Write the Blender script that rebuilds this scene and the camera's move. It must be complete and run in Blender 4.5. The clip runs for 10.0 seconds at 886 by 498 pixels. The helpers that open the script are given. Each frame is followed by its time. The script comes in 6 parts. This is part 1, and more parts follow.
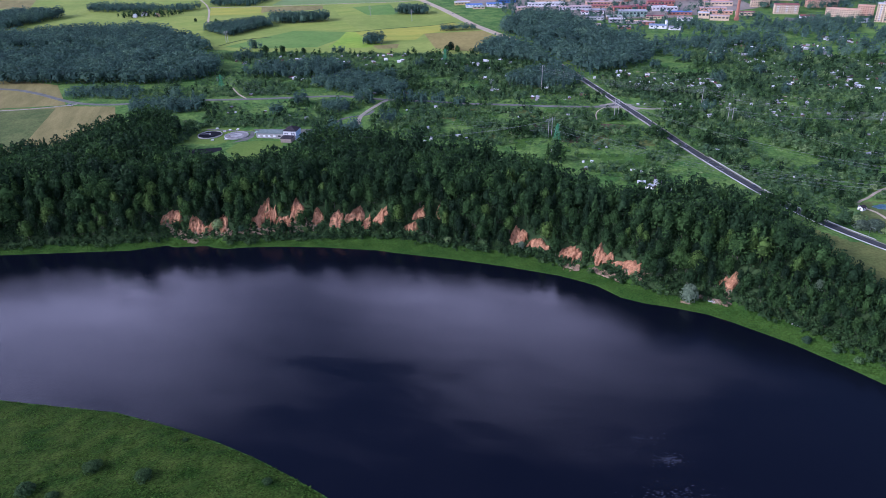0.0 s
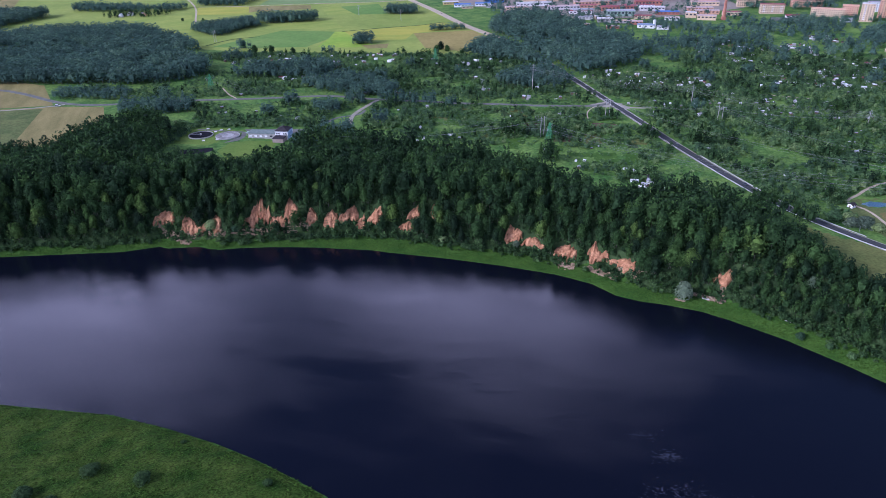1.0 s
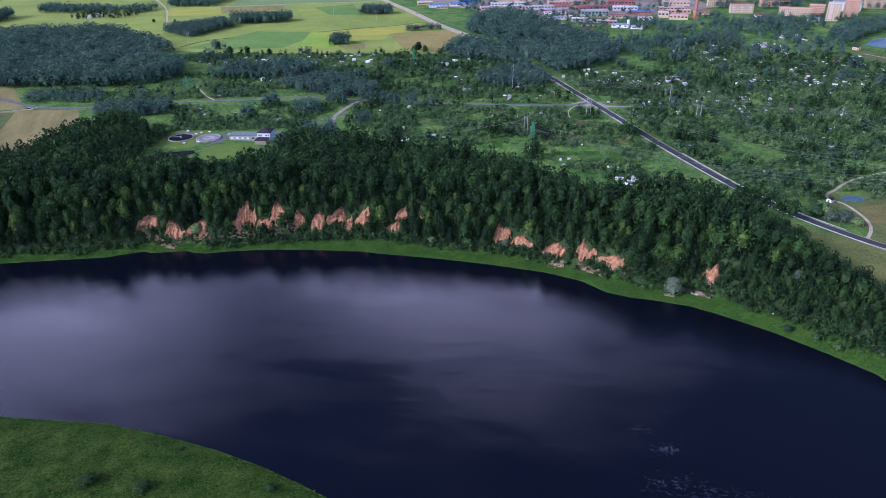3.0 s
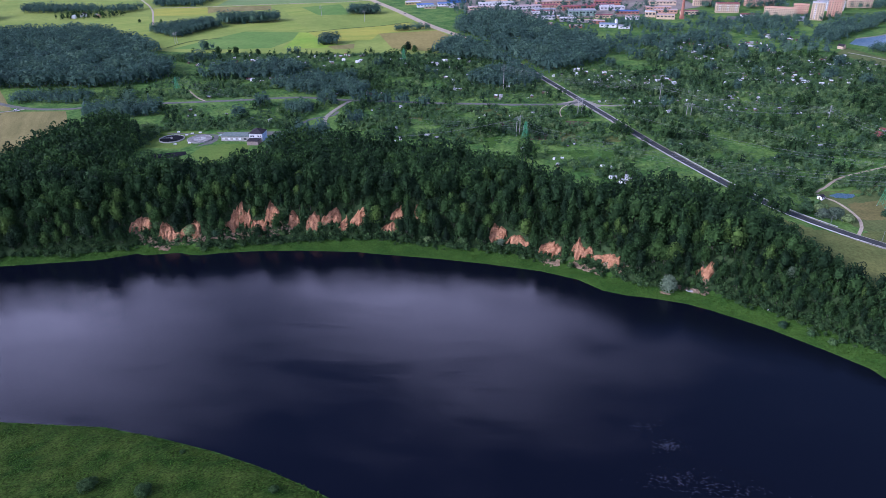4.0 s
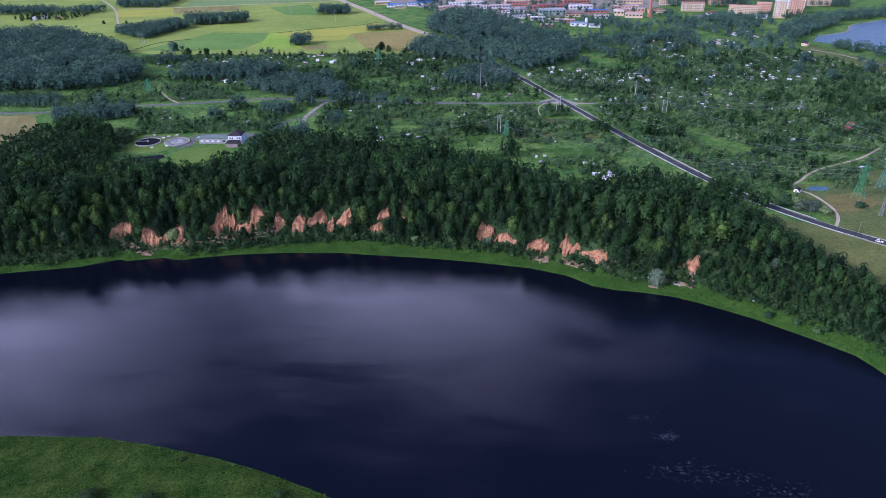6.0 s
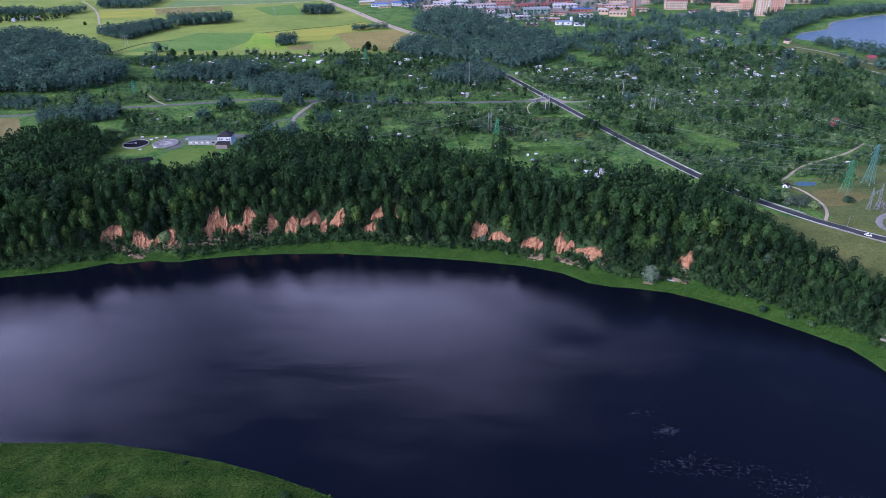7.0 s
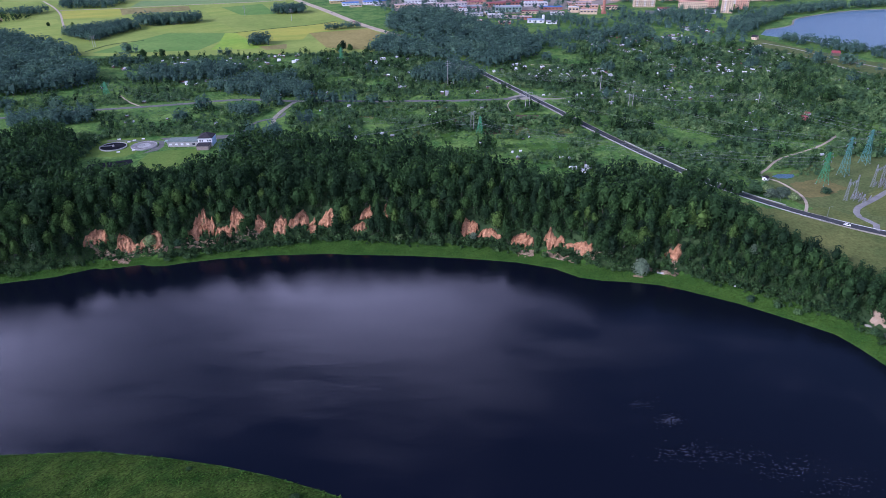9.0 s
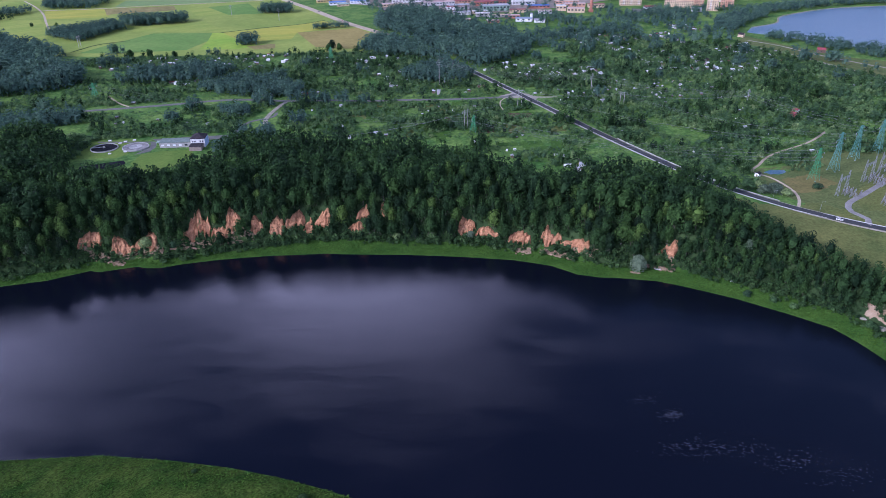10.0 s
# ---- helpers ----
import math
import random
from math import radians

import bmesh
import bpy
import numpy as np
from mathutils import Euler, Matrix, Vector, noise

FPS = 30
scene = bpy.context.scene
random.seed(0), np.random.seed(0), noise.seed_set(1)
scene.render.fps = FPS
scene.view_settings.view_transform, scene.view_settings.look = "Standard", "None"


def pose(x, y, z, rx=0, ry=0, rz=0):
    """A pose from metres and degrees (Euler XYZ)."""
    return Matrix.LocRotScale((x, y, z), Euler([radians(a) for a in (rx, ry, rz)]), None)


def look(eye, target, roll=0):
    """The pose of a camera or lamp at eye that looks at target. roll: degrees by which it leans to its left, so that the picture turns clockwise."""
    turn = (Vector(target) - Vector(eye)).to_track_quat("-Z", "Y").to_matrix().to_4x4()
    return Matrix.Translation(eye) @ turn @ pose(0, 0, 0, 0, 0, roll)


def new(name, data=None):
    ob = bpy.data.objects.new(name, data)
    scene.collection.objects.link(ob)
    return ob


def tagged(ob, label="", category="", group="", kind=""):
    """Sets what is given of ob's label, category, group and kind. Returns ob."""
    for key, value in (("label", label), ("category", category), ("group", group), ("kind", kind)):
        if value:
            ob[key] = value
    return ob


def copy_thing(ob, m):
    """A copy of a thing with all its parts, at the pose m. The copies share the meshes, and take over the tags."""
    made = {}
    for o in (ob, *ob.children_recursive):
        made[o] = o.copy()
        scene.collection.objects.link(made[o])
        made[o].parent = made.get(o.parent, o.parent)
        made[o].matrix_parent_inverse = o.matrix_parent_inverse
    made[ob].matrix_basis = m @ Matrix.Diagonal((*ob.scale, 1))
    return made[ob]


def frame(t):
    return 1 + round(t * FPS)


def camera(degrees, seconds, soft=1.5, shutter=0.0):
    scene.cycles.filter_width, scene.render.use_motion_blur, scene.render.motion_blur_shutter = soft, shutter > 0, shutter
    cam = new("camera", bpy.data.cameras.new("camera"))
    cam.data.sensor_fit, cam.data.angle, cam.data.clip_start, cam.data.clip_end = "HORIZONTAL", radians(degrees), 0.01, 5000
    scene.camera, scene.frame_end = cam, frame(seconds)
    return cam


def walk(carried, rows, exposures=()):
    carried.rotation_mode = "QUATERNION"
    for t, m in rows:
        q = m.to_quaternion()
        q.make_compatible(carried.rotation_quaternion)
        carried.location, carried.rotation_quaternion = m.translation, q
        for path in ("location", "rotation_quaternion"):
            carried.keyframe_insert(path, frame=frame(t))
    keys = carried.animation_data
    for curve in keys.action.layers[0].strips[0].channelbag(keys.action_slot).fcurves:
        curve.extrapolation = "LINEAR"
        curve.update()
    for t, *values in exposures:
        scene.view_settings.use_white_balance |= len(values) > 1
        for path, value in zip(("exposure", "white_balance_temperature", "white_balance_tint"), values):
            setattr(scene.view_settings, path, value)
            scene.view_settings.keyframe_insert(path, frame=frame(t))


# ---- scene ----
cam = camera(65.9, 10.0, 0.75)
PATH = [
    (0, (-3.045, 0.261, 225.287), (-3.068, 2.035, 224.365), -1.6),
    (0.5, (-5.689, 0.109, 225.325), (-5.698, 1.883, 224.402), -1.5),
    (1, (-8.357, -0.011, 225.375), (-8.343, 1.763, 224.451), -1.4),
    (1.5, (-11.101, -0.12, 225.428), (-11.063, 1.653, 224.504), -1.4),
    (2, (-13.982, -0.177, 225.488), (-13.926, 1.596, 224.564), -1.3),
    (2.5, (-17.037, -0.156, 225.555), (-16.962, 1.616, 224.631), -1.2),
    (4, (-26.972, 0.01, 225.893), (-26.838, 1.778, 224.967), -1.0),
    (4.5, (-30.46, 0.131, 225.942), (-30.303, 1.897, 225.016), -0.9),
    (5, (-34.099, 0.318, 225.954), (-33.917, 2.08, 225.027), -0.9),
    (5.5, (-37.832, 0.55, 225.939), (-37.627, 2.31, 225.012), -0.8),
    (7, (-49.204, 1.558, 225.738), (-48.929, 3.308, 224.809), -0.8),
    (7.5, (-53.069, 1.954, 225.695), (-52.771, 3.7, 224.766), -0.7),
    (8, (-56.989, 2.433, 225.666), (-56.668, 4.175, 224.735), -0.7),
    (8.5, (-60.947, 2.965, 225.641), (-60.604, 4.701, 224.709), -0.6),
    (9, (-64.968, 3.548, 225.626), (-64.602, 5.278, 224.694), -0.6),
    (9.5, (-69.005, 4.199, 225.626), (-68.619, 5.925, 224.692), -0.6),
    (10, (-73.056, 4.892, 225.632), (-72.65, 6.612, 224.697), -0.6),
]
walk(cam, [(t, look(eye, target, roll)) for t, eye, target, roll in PATH], [(0, 0.38, 5050, 30), (10, 0.38, 5050, 30)])

# ---- light ----
SUN = Vector((-0.80, -0.27, 0.48)).normalized()
world = bpy.data.worlds.new("world")
scene.world = world
world.use_nodes = True


def build_sky():
    nt = world.node_tree
    nt.nodes.clear()
    out, bg = nt.nodes.new("ShaderNodeOutputWorld"), nt.nodes.new("ShaderNodeBackground")
    sky = nt.nodes.new("ShaderNodeTexSky")
    sky.sky_type, sky.sun_disc = "NISHITA", False
    sky.sun_elevation = math.asin(SUN.z)
    sky.sun_rotation = math.atan2(SUN.x, SUN.y)
    tc, sep = nt.nodes.new("ShaderNodeTexCoord"), nt.nodes.new("ShaderNodeSeparateXYZ")
    nt.links.new(tc.outputs["Generated"], sep.inputs[0])
    lift = nt.nodes.new("ShaderNodeMath")
    lift.operation, lift.inputs[1].default_value = "MAXIMUM", 0.05
    nt.links.new(sep.outputs["Z"], lift.inputs[0])
    com = nt.nodes.new("ShaderNodeCombineXYZ")
    for a in "XY":
        div = nt.nodes.new("ShaderNodeMath")
        div.operation = "DIVIDE"
        nt.links.new(sep.outputs[a], div.inputs[0])
        nt.links.new(lift.outputs[0], div.inputs[1])
        nt.links.new(div.outputs[0], com.inputs[a])
    mp = nt.nodes.new("ShaderNodeMapping")
    mp.inputs["Location"].default_value = CLOUD_SHIFT
    nt.links.new(com.outputs[0], mp.inputs["Vector"])
    n = nt.nodes.new("ShaderNodeTexNoise")
    n.inputs["Scale"].default_value, n.inputs["Detail"].default_value, n.inputs["Roughness"].default_value = 1.1, 7, 0.58
    nt.links.new(mp.outputs[0], n.inputs["Vector"])
    r = nt.nodes.new("ShaderNodeValToRGB")
    r.color_ramp.elements[0].position, r.color_ramp.elements[1].position = 0.455, 0.61
    thin = nt.nodes.new("ShaderNodeMath")  # fewer clouds overhead than low down
    thin.operation, thin.inputs[1].default_value = "MULTIPLY_ADD", -0.95
    rise = nt.nodes.new("ShaderNodeMath")
    rise.operation, rise.inputs[1].default_value = "MAXIMUM", 0.46
    nt.links.new(sep.outputs["Z"], rise.inputs[0])
    nt.links.new(rise.outputs[0], thin.inputs[0])
    west = nt.nodes.new("ShaderNodeMath")
    west.operation, west.inputs[1].default_value = "MULTIPLY_ADD", -0.035
    nt.links.new(sep.outputs["X"], west.inputs[0])
    nt.links.new(n.outputs[0], west.inputs[2])
    clear = nt.nodes.new("ShaderNodeMath")  # a clear band above the horizon
    clear.operation, clear.inputs[1].default_value, clear.use_clamp = "MULTIPLY_ADD", -1.0, True
    clear.inputs[2].default_value = 0.42
    nt.links.new(sep.outputs["Z"], clear.inputs[0])
    haze = nt.nodes.new("ShaderNodeMath")
    haze.operation, haze.inputs[1].default_value = "MULTIPLY_ADD", -0.35
    nt.links.new(clear.outputs[0], haze.inputs[0])
    nt.links.new(west.outputs[0], haze.inputs[2])
    nt.links.new(haze.outputs[0], thin.inputs[2])
    cover = nt.nodes.new("ShaderNodeMath")
    cover.operation, cover.inputs[1].default_value = "ADD", 0.485
    nt.links.new(thin.outputs[0], cover.inputs[0])
    nt.links.new(cover.outputs[0], r.inputs[0])
    gain = nt.nodes.new("ShaderNodeVectorMath")
    gain.operation = "SCALE"
    gain.inputs["Scale"].default_value = SKY_GAIN
    nt.links.new(sky.outputs[0], gain.inputs[0])
    mix = nt.nodes.new("ShaderNodeMix")
    mix.data_type = "RGBA"
    nt.links.new(r.outputs[0], mix.inputs["Factor"])
    nt.links.new(gain.outputs[0], mix.inputs["A"])
    mix.inputs["B"].default_value = CLOUD
    nt.links.new(mix.outputs["Result"], bg.inputs[0])
    bg.inputs[1].default_value = 1.0
    nt.links.new(bg.outputs[0], out.inputs[0])


SKY_GAIN, CLOUD, CLOUD_SHIFT = 0.078, (2.75, 2.6, 2.95, 1), (-27.954, 9.35, 0.0)
build_sky()
sun = new("sun", bpy.data.lights.new("sun", "SUN"))
sun.data.energy, sun.data.angle, sun.data.color = 3.0, radians(8), (1.0, 0.93, 0.82)
sun.matrix_world = look(SUN * 100, (0, 0, 0))

# ---- materials ----


def nodes(name):
    m = bpy.data.materials.new(name)
    m.use_nodes = True
    nt = m.node_tree
    return m, nt, nt.nodes["Principled BSDF"]


def ramp(nt, source, stops):
    r = nt.nodes.new("ShaderNodeValToRGB")
    while len(r.color_ramp.elements) < len(stops):
        r.color_ramp.elements.new(0.5)
    for e, (p, c) in zip(r.color_ramp.elements, stops):
        e.position, e.color = p, (*c, 1)
    nt.links.new(source, r.inputs[0])
    return r.outputs[0]


def noise_of(nt, scale, detail=4, rough=0.55, stretch=(1, 1, 1), turn=0.0):
    tc, mp, n = nt.nodes.new("ShaderNodeTexCoord"), nt.nodes.new("ShaderNodeMapping"), nt.nodes.new("ShaderNodeTexNoise")
    mp.vector_type = "TEXTURE"  # turned first, then stretched along its own axes
    mp.inputs["Scale"].default_value = tuple(1 / v for v in stretch)
    mp.inputs["Rotation"].default_value = (0, 0, turn)
    nt.links.new(tc.outputs["Object"], mp.inputs["Vector"])
    nt.links.new(mp.outputs[0], n.inputs["Vector"])
    n.inputs["Scale"].default_value, n.inputs["Detail"].default_value, n.inputs["Roughness"].default_value = scale, detail, rough
    return n.outputs[0]


def blend(nt, a, b, factor, mode="MIX"):
    m = nt.nodes.new("ShaderNodeMix")
    m.data_type, m.blend_type = "RGBA", mode
    for v, k in ((factor, "Factor"), (a, "A"), (b, "B")):
        if isinstance(v, (int, float)):
            m.inputs[k].default_value = v
        elif isinstance(v, tuple):
            m.inputs[k].default_value = (*v, 1)
        else:
            nt.links.new(v, m.inputs[k])
    return m.outputs["Result"]


def bump(nt, b, source, strength, distance):
    n = nt.nodes.new("ShaderNodeBump")
    n.inputs["Strength"].default_value, n.inputs["Distance"].default_value = strength, distance
    nt.links.new(source, n.inputs["Height"])
    nt.links.new(n.outputs[0], b.inputs["Normal"])


def surface(name, c1, c2, scale, rough=0.85, fine=None, fine_amount=0.35, relief=0.0, metal=0.0, stretch=(1, 1, 1), turn=0.0, contrast=1.0):
    """Two colours in patches of 1/scale metres, a finer grain over it, and relief."""
    m, nt, b = nodes(name)
    big = noise_of(nt, scale, 4, 0.6, stretch, turn)
    col = ramp(nt, big, [(0.35, c1), (0.68, c2)])
    small = noise_of(nt, fine or scale * 9, 3, 0.6, stretch, turn)
    lo, hi = 1 - 0.45 * contrast, 1 + 0.38 * contrast
    grain = ramp(nt, small, [(0.3, (lo, lo, lo)), (0.7, (hi, hi, hi))])
    col = blend(nt, col, grain, fine_amount, "MULTIPLY")
    nt.links.new(col, b.inputs["Base Color"])
    b.inputs["Roughness"].default_value, b.inputs["Metallic"].default_value = rough, metal
    b.inputs["Specular IOR Level"].default_value = 0.5 if rough < 0.8 else 0.06
    if relief:
        bump(nt, b, small, 0.8, relief)
    return m


def leaf_material(name, stops, tint, spread=1.0):
    """Foliage: a colour per tree, varied again from clump to clump."""
    m, nt, b = nodes(name)
    if tint:
        a = nt.nodes.new("ShaderNodeAttribute")
        a.attribute_name = "tint"
        pick = a.outputs["Fac"]
    else:
        pick = nt.nodes.new("ShaderNodeObjectInfo").outputs["Random"]
    col = ramp(nt, pick, stops)
    isl = nt.nodes.new("ShaderNodeNewGeometry").outputs["Random Per Island"]
    var = ramp(nt, isl, [(0.0, (1 - 0.42 * spread, 1 - 0.40 * spread, 1 - 0.40 * spread)), (0.7, (1.08, 1.08, 1.04)), (1.0, (1 + 0.6 * spread, 1 + 0.56 * spread, 1 + 0.36 * spread))])
    col = blend(nt, col, var, 1.0, "MULTIPLY")
    nt.links.new(col, b.inputs["Base Color"])
    b.inputs["Roughness"].default_value, b.inputs["Specular IOR Level"].default_value = 0.7, 0.06
    tr, mx = nt.nodes.new("ShaderNodeBsdfTranslucent"), nt.nodes.new("ShaderNodeMixShader")
    nt.links.new(col, tr.inputs[0])
    mx.inputs[0].default_value = 0.32
    nt.links.new(b.outputs[0], mx.inputs[1])
    nt.links.new(tr.outputs[0], mx.inputs[2])
    nt.links.new(mx.outputs[0], nt.nodes["Material Output"].inputs[0])
    return m


WOOD_STOPS = [(0.0, (0.014, 0.029, 0.016)), (0.25, (0.022, 0.047, 0.021)), (0.55, (0.035, 0.073, 0.026)), (0.82, (0.052, 0.104, 0.030)), (1.0, (0.095, 0.158, 0.039))]
# bluer, paler greens: the haze of distance put into the leaf colour
HAZED_STOPS = [(0.0, (0.044, 0.081, 0.071)), (0.5, (0.073, 0.132, 0.102)), (1.0, (0.134, 0.215, 0.136))]
BUSH_STOPS = [(0.0, (0.038, 0.075, 0.045)), (0.35, (0.070, 0.132, 0.058)), (0.7, (0.127, 0.210, 0.076)), (1.0, (0.222, 0.295, 0.126))]
M_LEAF = leaf_material("tree_foliage", WOOD_STOPS, False)
M_WOOD = leaf_material("wood_foliage", WOOD_STOPS, True)
M_HAZED = leaf_material("hazed_wood_foliage", HAZED_STOPS, True, 0.65)
M_BUSH = leaf_material("bush_foliage", BUSH_STOPS, True, 0.7)
M_BUSH1 = leaf_material("shrub_foliage", BUSH_STOPS, False)
M_WILLOW = leaf_material("willow_foliage", [(0.0, (0.028, 0.058, 0.025)), (0.6, (0.050, 0.095, 0.036)), (1.0, (0.085, 0.142, 0.051))], True)
M_ROUNDBUSH = leaf_material("round_bush_foliage", [(0.0, (0.034, 0.068, 0.026)), (1.0, (0.052, 0.094, 0.034))], False, 0.9)
M_SILVER = leaf_material("silver_foliage", [(0.0, (0.110, 0.155, 0.098)), (1.0, (0.150, 0.200, 0.132))], False, 0.4)
M_GREYGREEN = leaf_material("grey_green_foliage", [(0.0, (0.09, 0.13, 0.09)), (1.0, (0.13, 0.17, 0.12))], False)
M_GRASS = leaf_material("grass_blades", [(0.0, (0.034, 0.084, 0.013)), (1.0, (0.073, 0.138, 0.020))], True, 0.3)
M_BARK = surface("bark", (0.10, 0.085, 0.07), (0.2, 0.18, 0.16), 1.5, 0.9)
M_MEADOW = surface("lush_meadow", (0.018, 0.046, 0.006), (0.052, 0.082, 0.013), 0.09, 0.95, 1.1, 1.0, 0.6, stretch=(0.8, 1.3, 1), turn=0.4, contrast=1.6)
M_STRIP = surface("bank_grass", (0.036, 0.092, 0.016), (0.068, 0.134, 0.023), 0.09, 0.95, 0.8, 0.7, 0.35)
M_UNDER = surface("undergrowth", (0.025, 0.046, 0.018), (0.051, 0.085, 0.030), 0.08, 0.95, 0.8, 0.5, 0.3)
M_ROUGH = surface("rough_grass", (0.050, 0.124, 0.028), (0.138, 0.226, 0.050), 0.05, 0.95, 0.4, 0.8, 0.35)
M_DRY = surface("dry_meadow", (0.092, 0.118, 0.034), (0.155, 0.165, 0.050), 0.04, 0.95, 0.5, 0.6, 0.15)
M_BED = surface("river_bed", (0.008, 0.010, 0.006), (0.014, 0.016, 0.01), 0.2, 0.9)
M_CLAY = surface("red_sandstone", (0.30, 0.143, 0.072), (0.50, 0.268, 0.142), 0.35, 0.9, 1.6, 0.8, 0.6, stretch=(1, 1, 0.6))
M_SAND = surface("pale_sand", (0.24, 0.165, 0.10), (0.38, 0.28, 0.19), 0.5, 0.95, 2.5, 0.7)
M_ASPHALT = surface("asphalt", (0.046, 0.050, 0.052), (0.062, 0.066, 0.068), 0.2, 0.85)
M_OLDROAD = surface("grey_road", (0.115, 0.12, 0.11), (0.165, 0.165, 0.15), 0.15, 0.9)
M_YARDROAD = surface("pale_grey_road", (0.20, 0.195, 0.185), (0.28, 0.27, 0.255), 0.15, 0.9)
M_TAN = surface("sun_dried_grass", (0.13, 0.125, 0.042), (0.20, 0.165, 0.062), 0.06, 0.95, 0.5, 0.5, 0.15)
M_OLIVE = surface("olive_meadow", (0.080, 0.112, 0.035), (0.128, 0.148, 0.050), 0.05, 0.95, 0.5, 0.6, 0.15)
M_GRAVEL = surface("gravel", (0.24, 0.22, 0.175), (0.33, 0.31, 0.255), 0.2, 0.95)
M_DIRT = surface("dirt", (0.28, 0.19, 0.12), (0.38, 0.29, 0.2), 0.2, 0.95)
M_TRACK = surface("sandy_track", (0.36, 0.30, 0.21), (0.47, 0.40, 0.30), 0.2, 0.95)
M_LINE = surface("road_paint", (0.6, 0.6, 0.58), (0.72, 0.72, 0.7), 0.5, 0.7)
M_CONCRETE = surface("concrete", (0.30, 0.30, 0.29), (0.42, 0.41, 0.39), 0.4, 0.9)
M_WHITE = surface("white_render", (0.68, 0.68, 0.68), (0.78, 0.78, 0.77), 0.3, 0.8)
M_DARKROOF = surface("dark_roof", (0.034, 0.030, 0.034), (0.055, 0.050, 0.054), 0.5, 0.85)
M_GREYROOF = surface("grey_roof", (0.24, 0.25, 0.27), (0.36, 0.37, 0.4), 0.3, 0.75)
M_GLASS = surface("window_glass", (0.03, 0.035, 0.045), (0.06, 0.07, 0.08), 0.2, 0.12)
M_WIRE = surface("dull_cable", (0.20, 0.215, 0.22), (0.25, 0.265, 0.27), 0.1, 0.7)
M_STEEL = surface("galvanised_steel", (0.21, 0.225, 0.23), (0.31, 0.325, 0.33), 0.6, 0.6, metal=0.2)
M_GREENSTEEL = surface("green_steel", (0.04, 0.22, 0.09), (0.06, 0.29, 0.12), 0.6, 0.6)
M_TEALSTEEL = surface("pale_green_steel", (0.07, 0.22, 0.18), (0.11, 0.28, 0.23), 0.6, 0.6)


def plain(name, c, rough=0.75):
    return surface(name, tuple(v * 0.85 for v in c), tuple(min(1, v * 1.12) for v in c), 0.35, rough)


M_RED = plain("red_roof", (0.25, 0.055, 0.06))
M_BRICK = plain("brick_wall", (0.36, 0.15, 0.10))
M_CREAM = plain("cream_wall", (0.58, 0.44, 0.29))
M_PEACH = plain("peach_wall", (0.56, 0.32, 0.21))
M_BLUE = plain("blue_roof", (0.05, 0.15, 0.42))
M_TEAL = plain("green_grey_wall", (0.26, 0.36, 0.30))
M_BROWN = plain("brown_wood", (0.13, 0.09, 0.06))
M_YELLOW = plain("yellow_wall", (0.55, 0.42, 0.16))
M_FILM = plain("white_film", (0.72, 0.74, 0.76), 0.5)
M_BLACK = plain("black_rubber", (0.03, 0.03, 0.03))
M_CARS = [plain("white_car_paint", (0.75, 0.75, 0.75), 0.3), plain("dark_car_paint", (0.03, 0.035, 0.05), 0.3), plain("red_car_paint", (0.3, 0.03, 0.03), 0.3)]


def water_material(name, base, ripple, calm, rough=0.05):
    m, nt, b = nodes(name)
    b.inputs["Base Color"].default_value = (*base, 1)
    b.inputs["Roughness"].default_value, b.inputs["IOR"].default_value = rough, 1.333
    fine = noise_of(nt, 0.60, 5, 0.66, (0.75, 1.4, 1), 0.7)
    wide = noise_of(nt, 0.12, 3, 0.55, (0.6, 1.6, 1), 0.7)
    patch = noise_of(nt, 0.012, 3, 0.6, (1, 2.2, 1), -0.25)
    amount = ramp(nt, patch, [(0.35, (calm, calm, calm)), (0.65, (1, 1, 1))])
    h = blend(nt, fine, wide, 0.25)
    h = blend(nt, h, amount, 1.0, "MULTIPLY")
    bump(nt, b, h, 1.0, ripple)
    return m


M_RIVER = water_material("river_water", (0.0032, 0.0040, 0.009), 0.20, 0.4)
M_LAKE = water_material("lake_water", (0.050, 0.120, 0.180), 1.6, 0.7, 0.3)

# ---- plan ----
FAR = np.array([(-1300, 60), (-900, 240), (-600, 372), (-420, 425), (-331, 439), (-235.4, 442.2), (-228.5, 444.3), (-211.5, 449.0), (-206.5, 445.6), (-181.5, 447.0), (-176.2, 443.7), (-167.6, 441.3), (-151.0, 443.0), (-130.1, 443.3), (-98.2, 440.9), (-55.4, 433.6),  (-45, 430), (-2, 418), (32, 406.5),
                (68, 392), (90, 378), (102, 363), (114, 356), (131, 350), (148, 342), (161, 332), (184, 311), (204, 288), (218, 270), (222, 255), (224, 236),
                (222, 180), (200, 100), (150, 0), (50, -150), (-80, -330), (-300, -600)], float)
NEAR = np.array([(-1300, -140), (-900, 110), (-600, 225), (-420, 275), (-300, 283), (-236, 276), (-208, 271), (-172, 265), (-141, 254), (-115, 243), (-94, 232), (-77, 221.5), (-57, 208),
                 (-36, 185), (-25, 150), (-30, 90), (-80, 0), (-160, -130), (-300, -330), (-420, -600)], float)
RIVER = np.vstack([FAR, NEAR[::-1]])
LAKE = np.array([(618, 930), (650, 964), (711, 987), (753, 1033), (806, 1058), (895, 1084), (1011, 1082), (1400, 1060), (1500, 700), (1100, 500), (800, 670), (730, 752), (690, 808), (662, 858), (640, 900)], float)


def smooth(a, b, v):
    k = np.clip((v - a) / (b - a), 0, 1)
    return k * k * (3 - 2 * k)


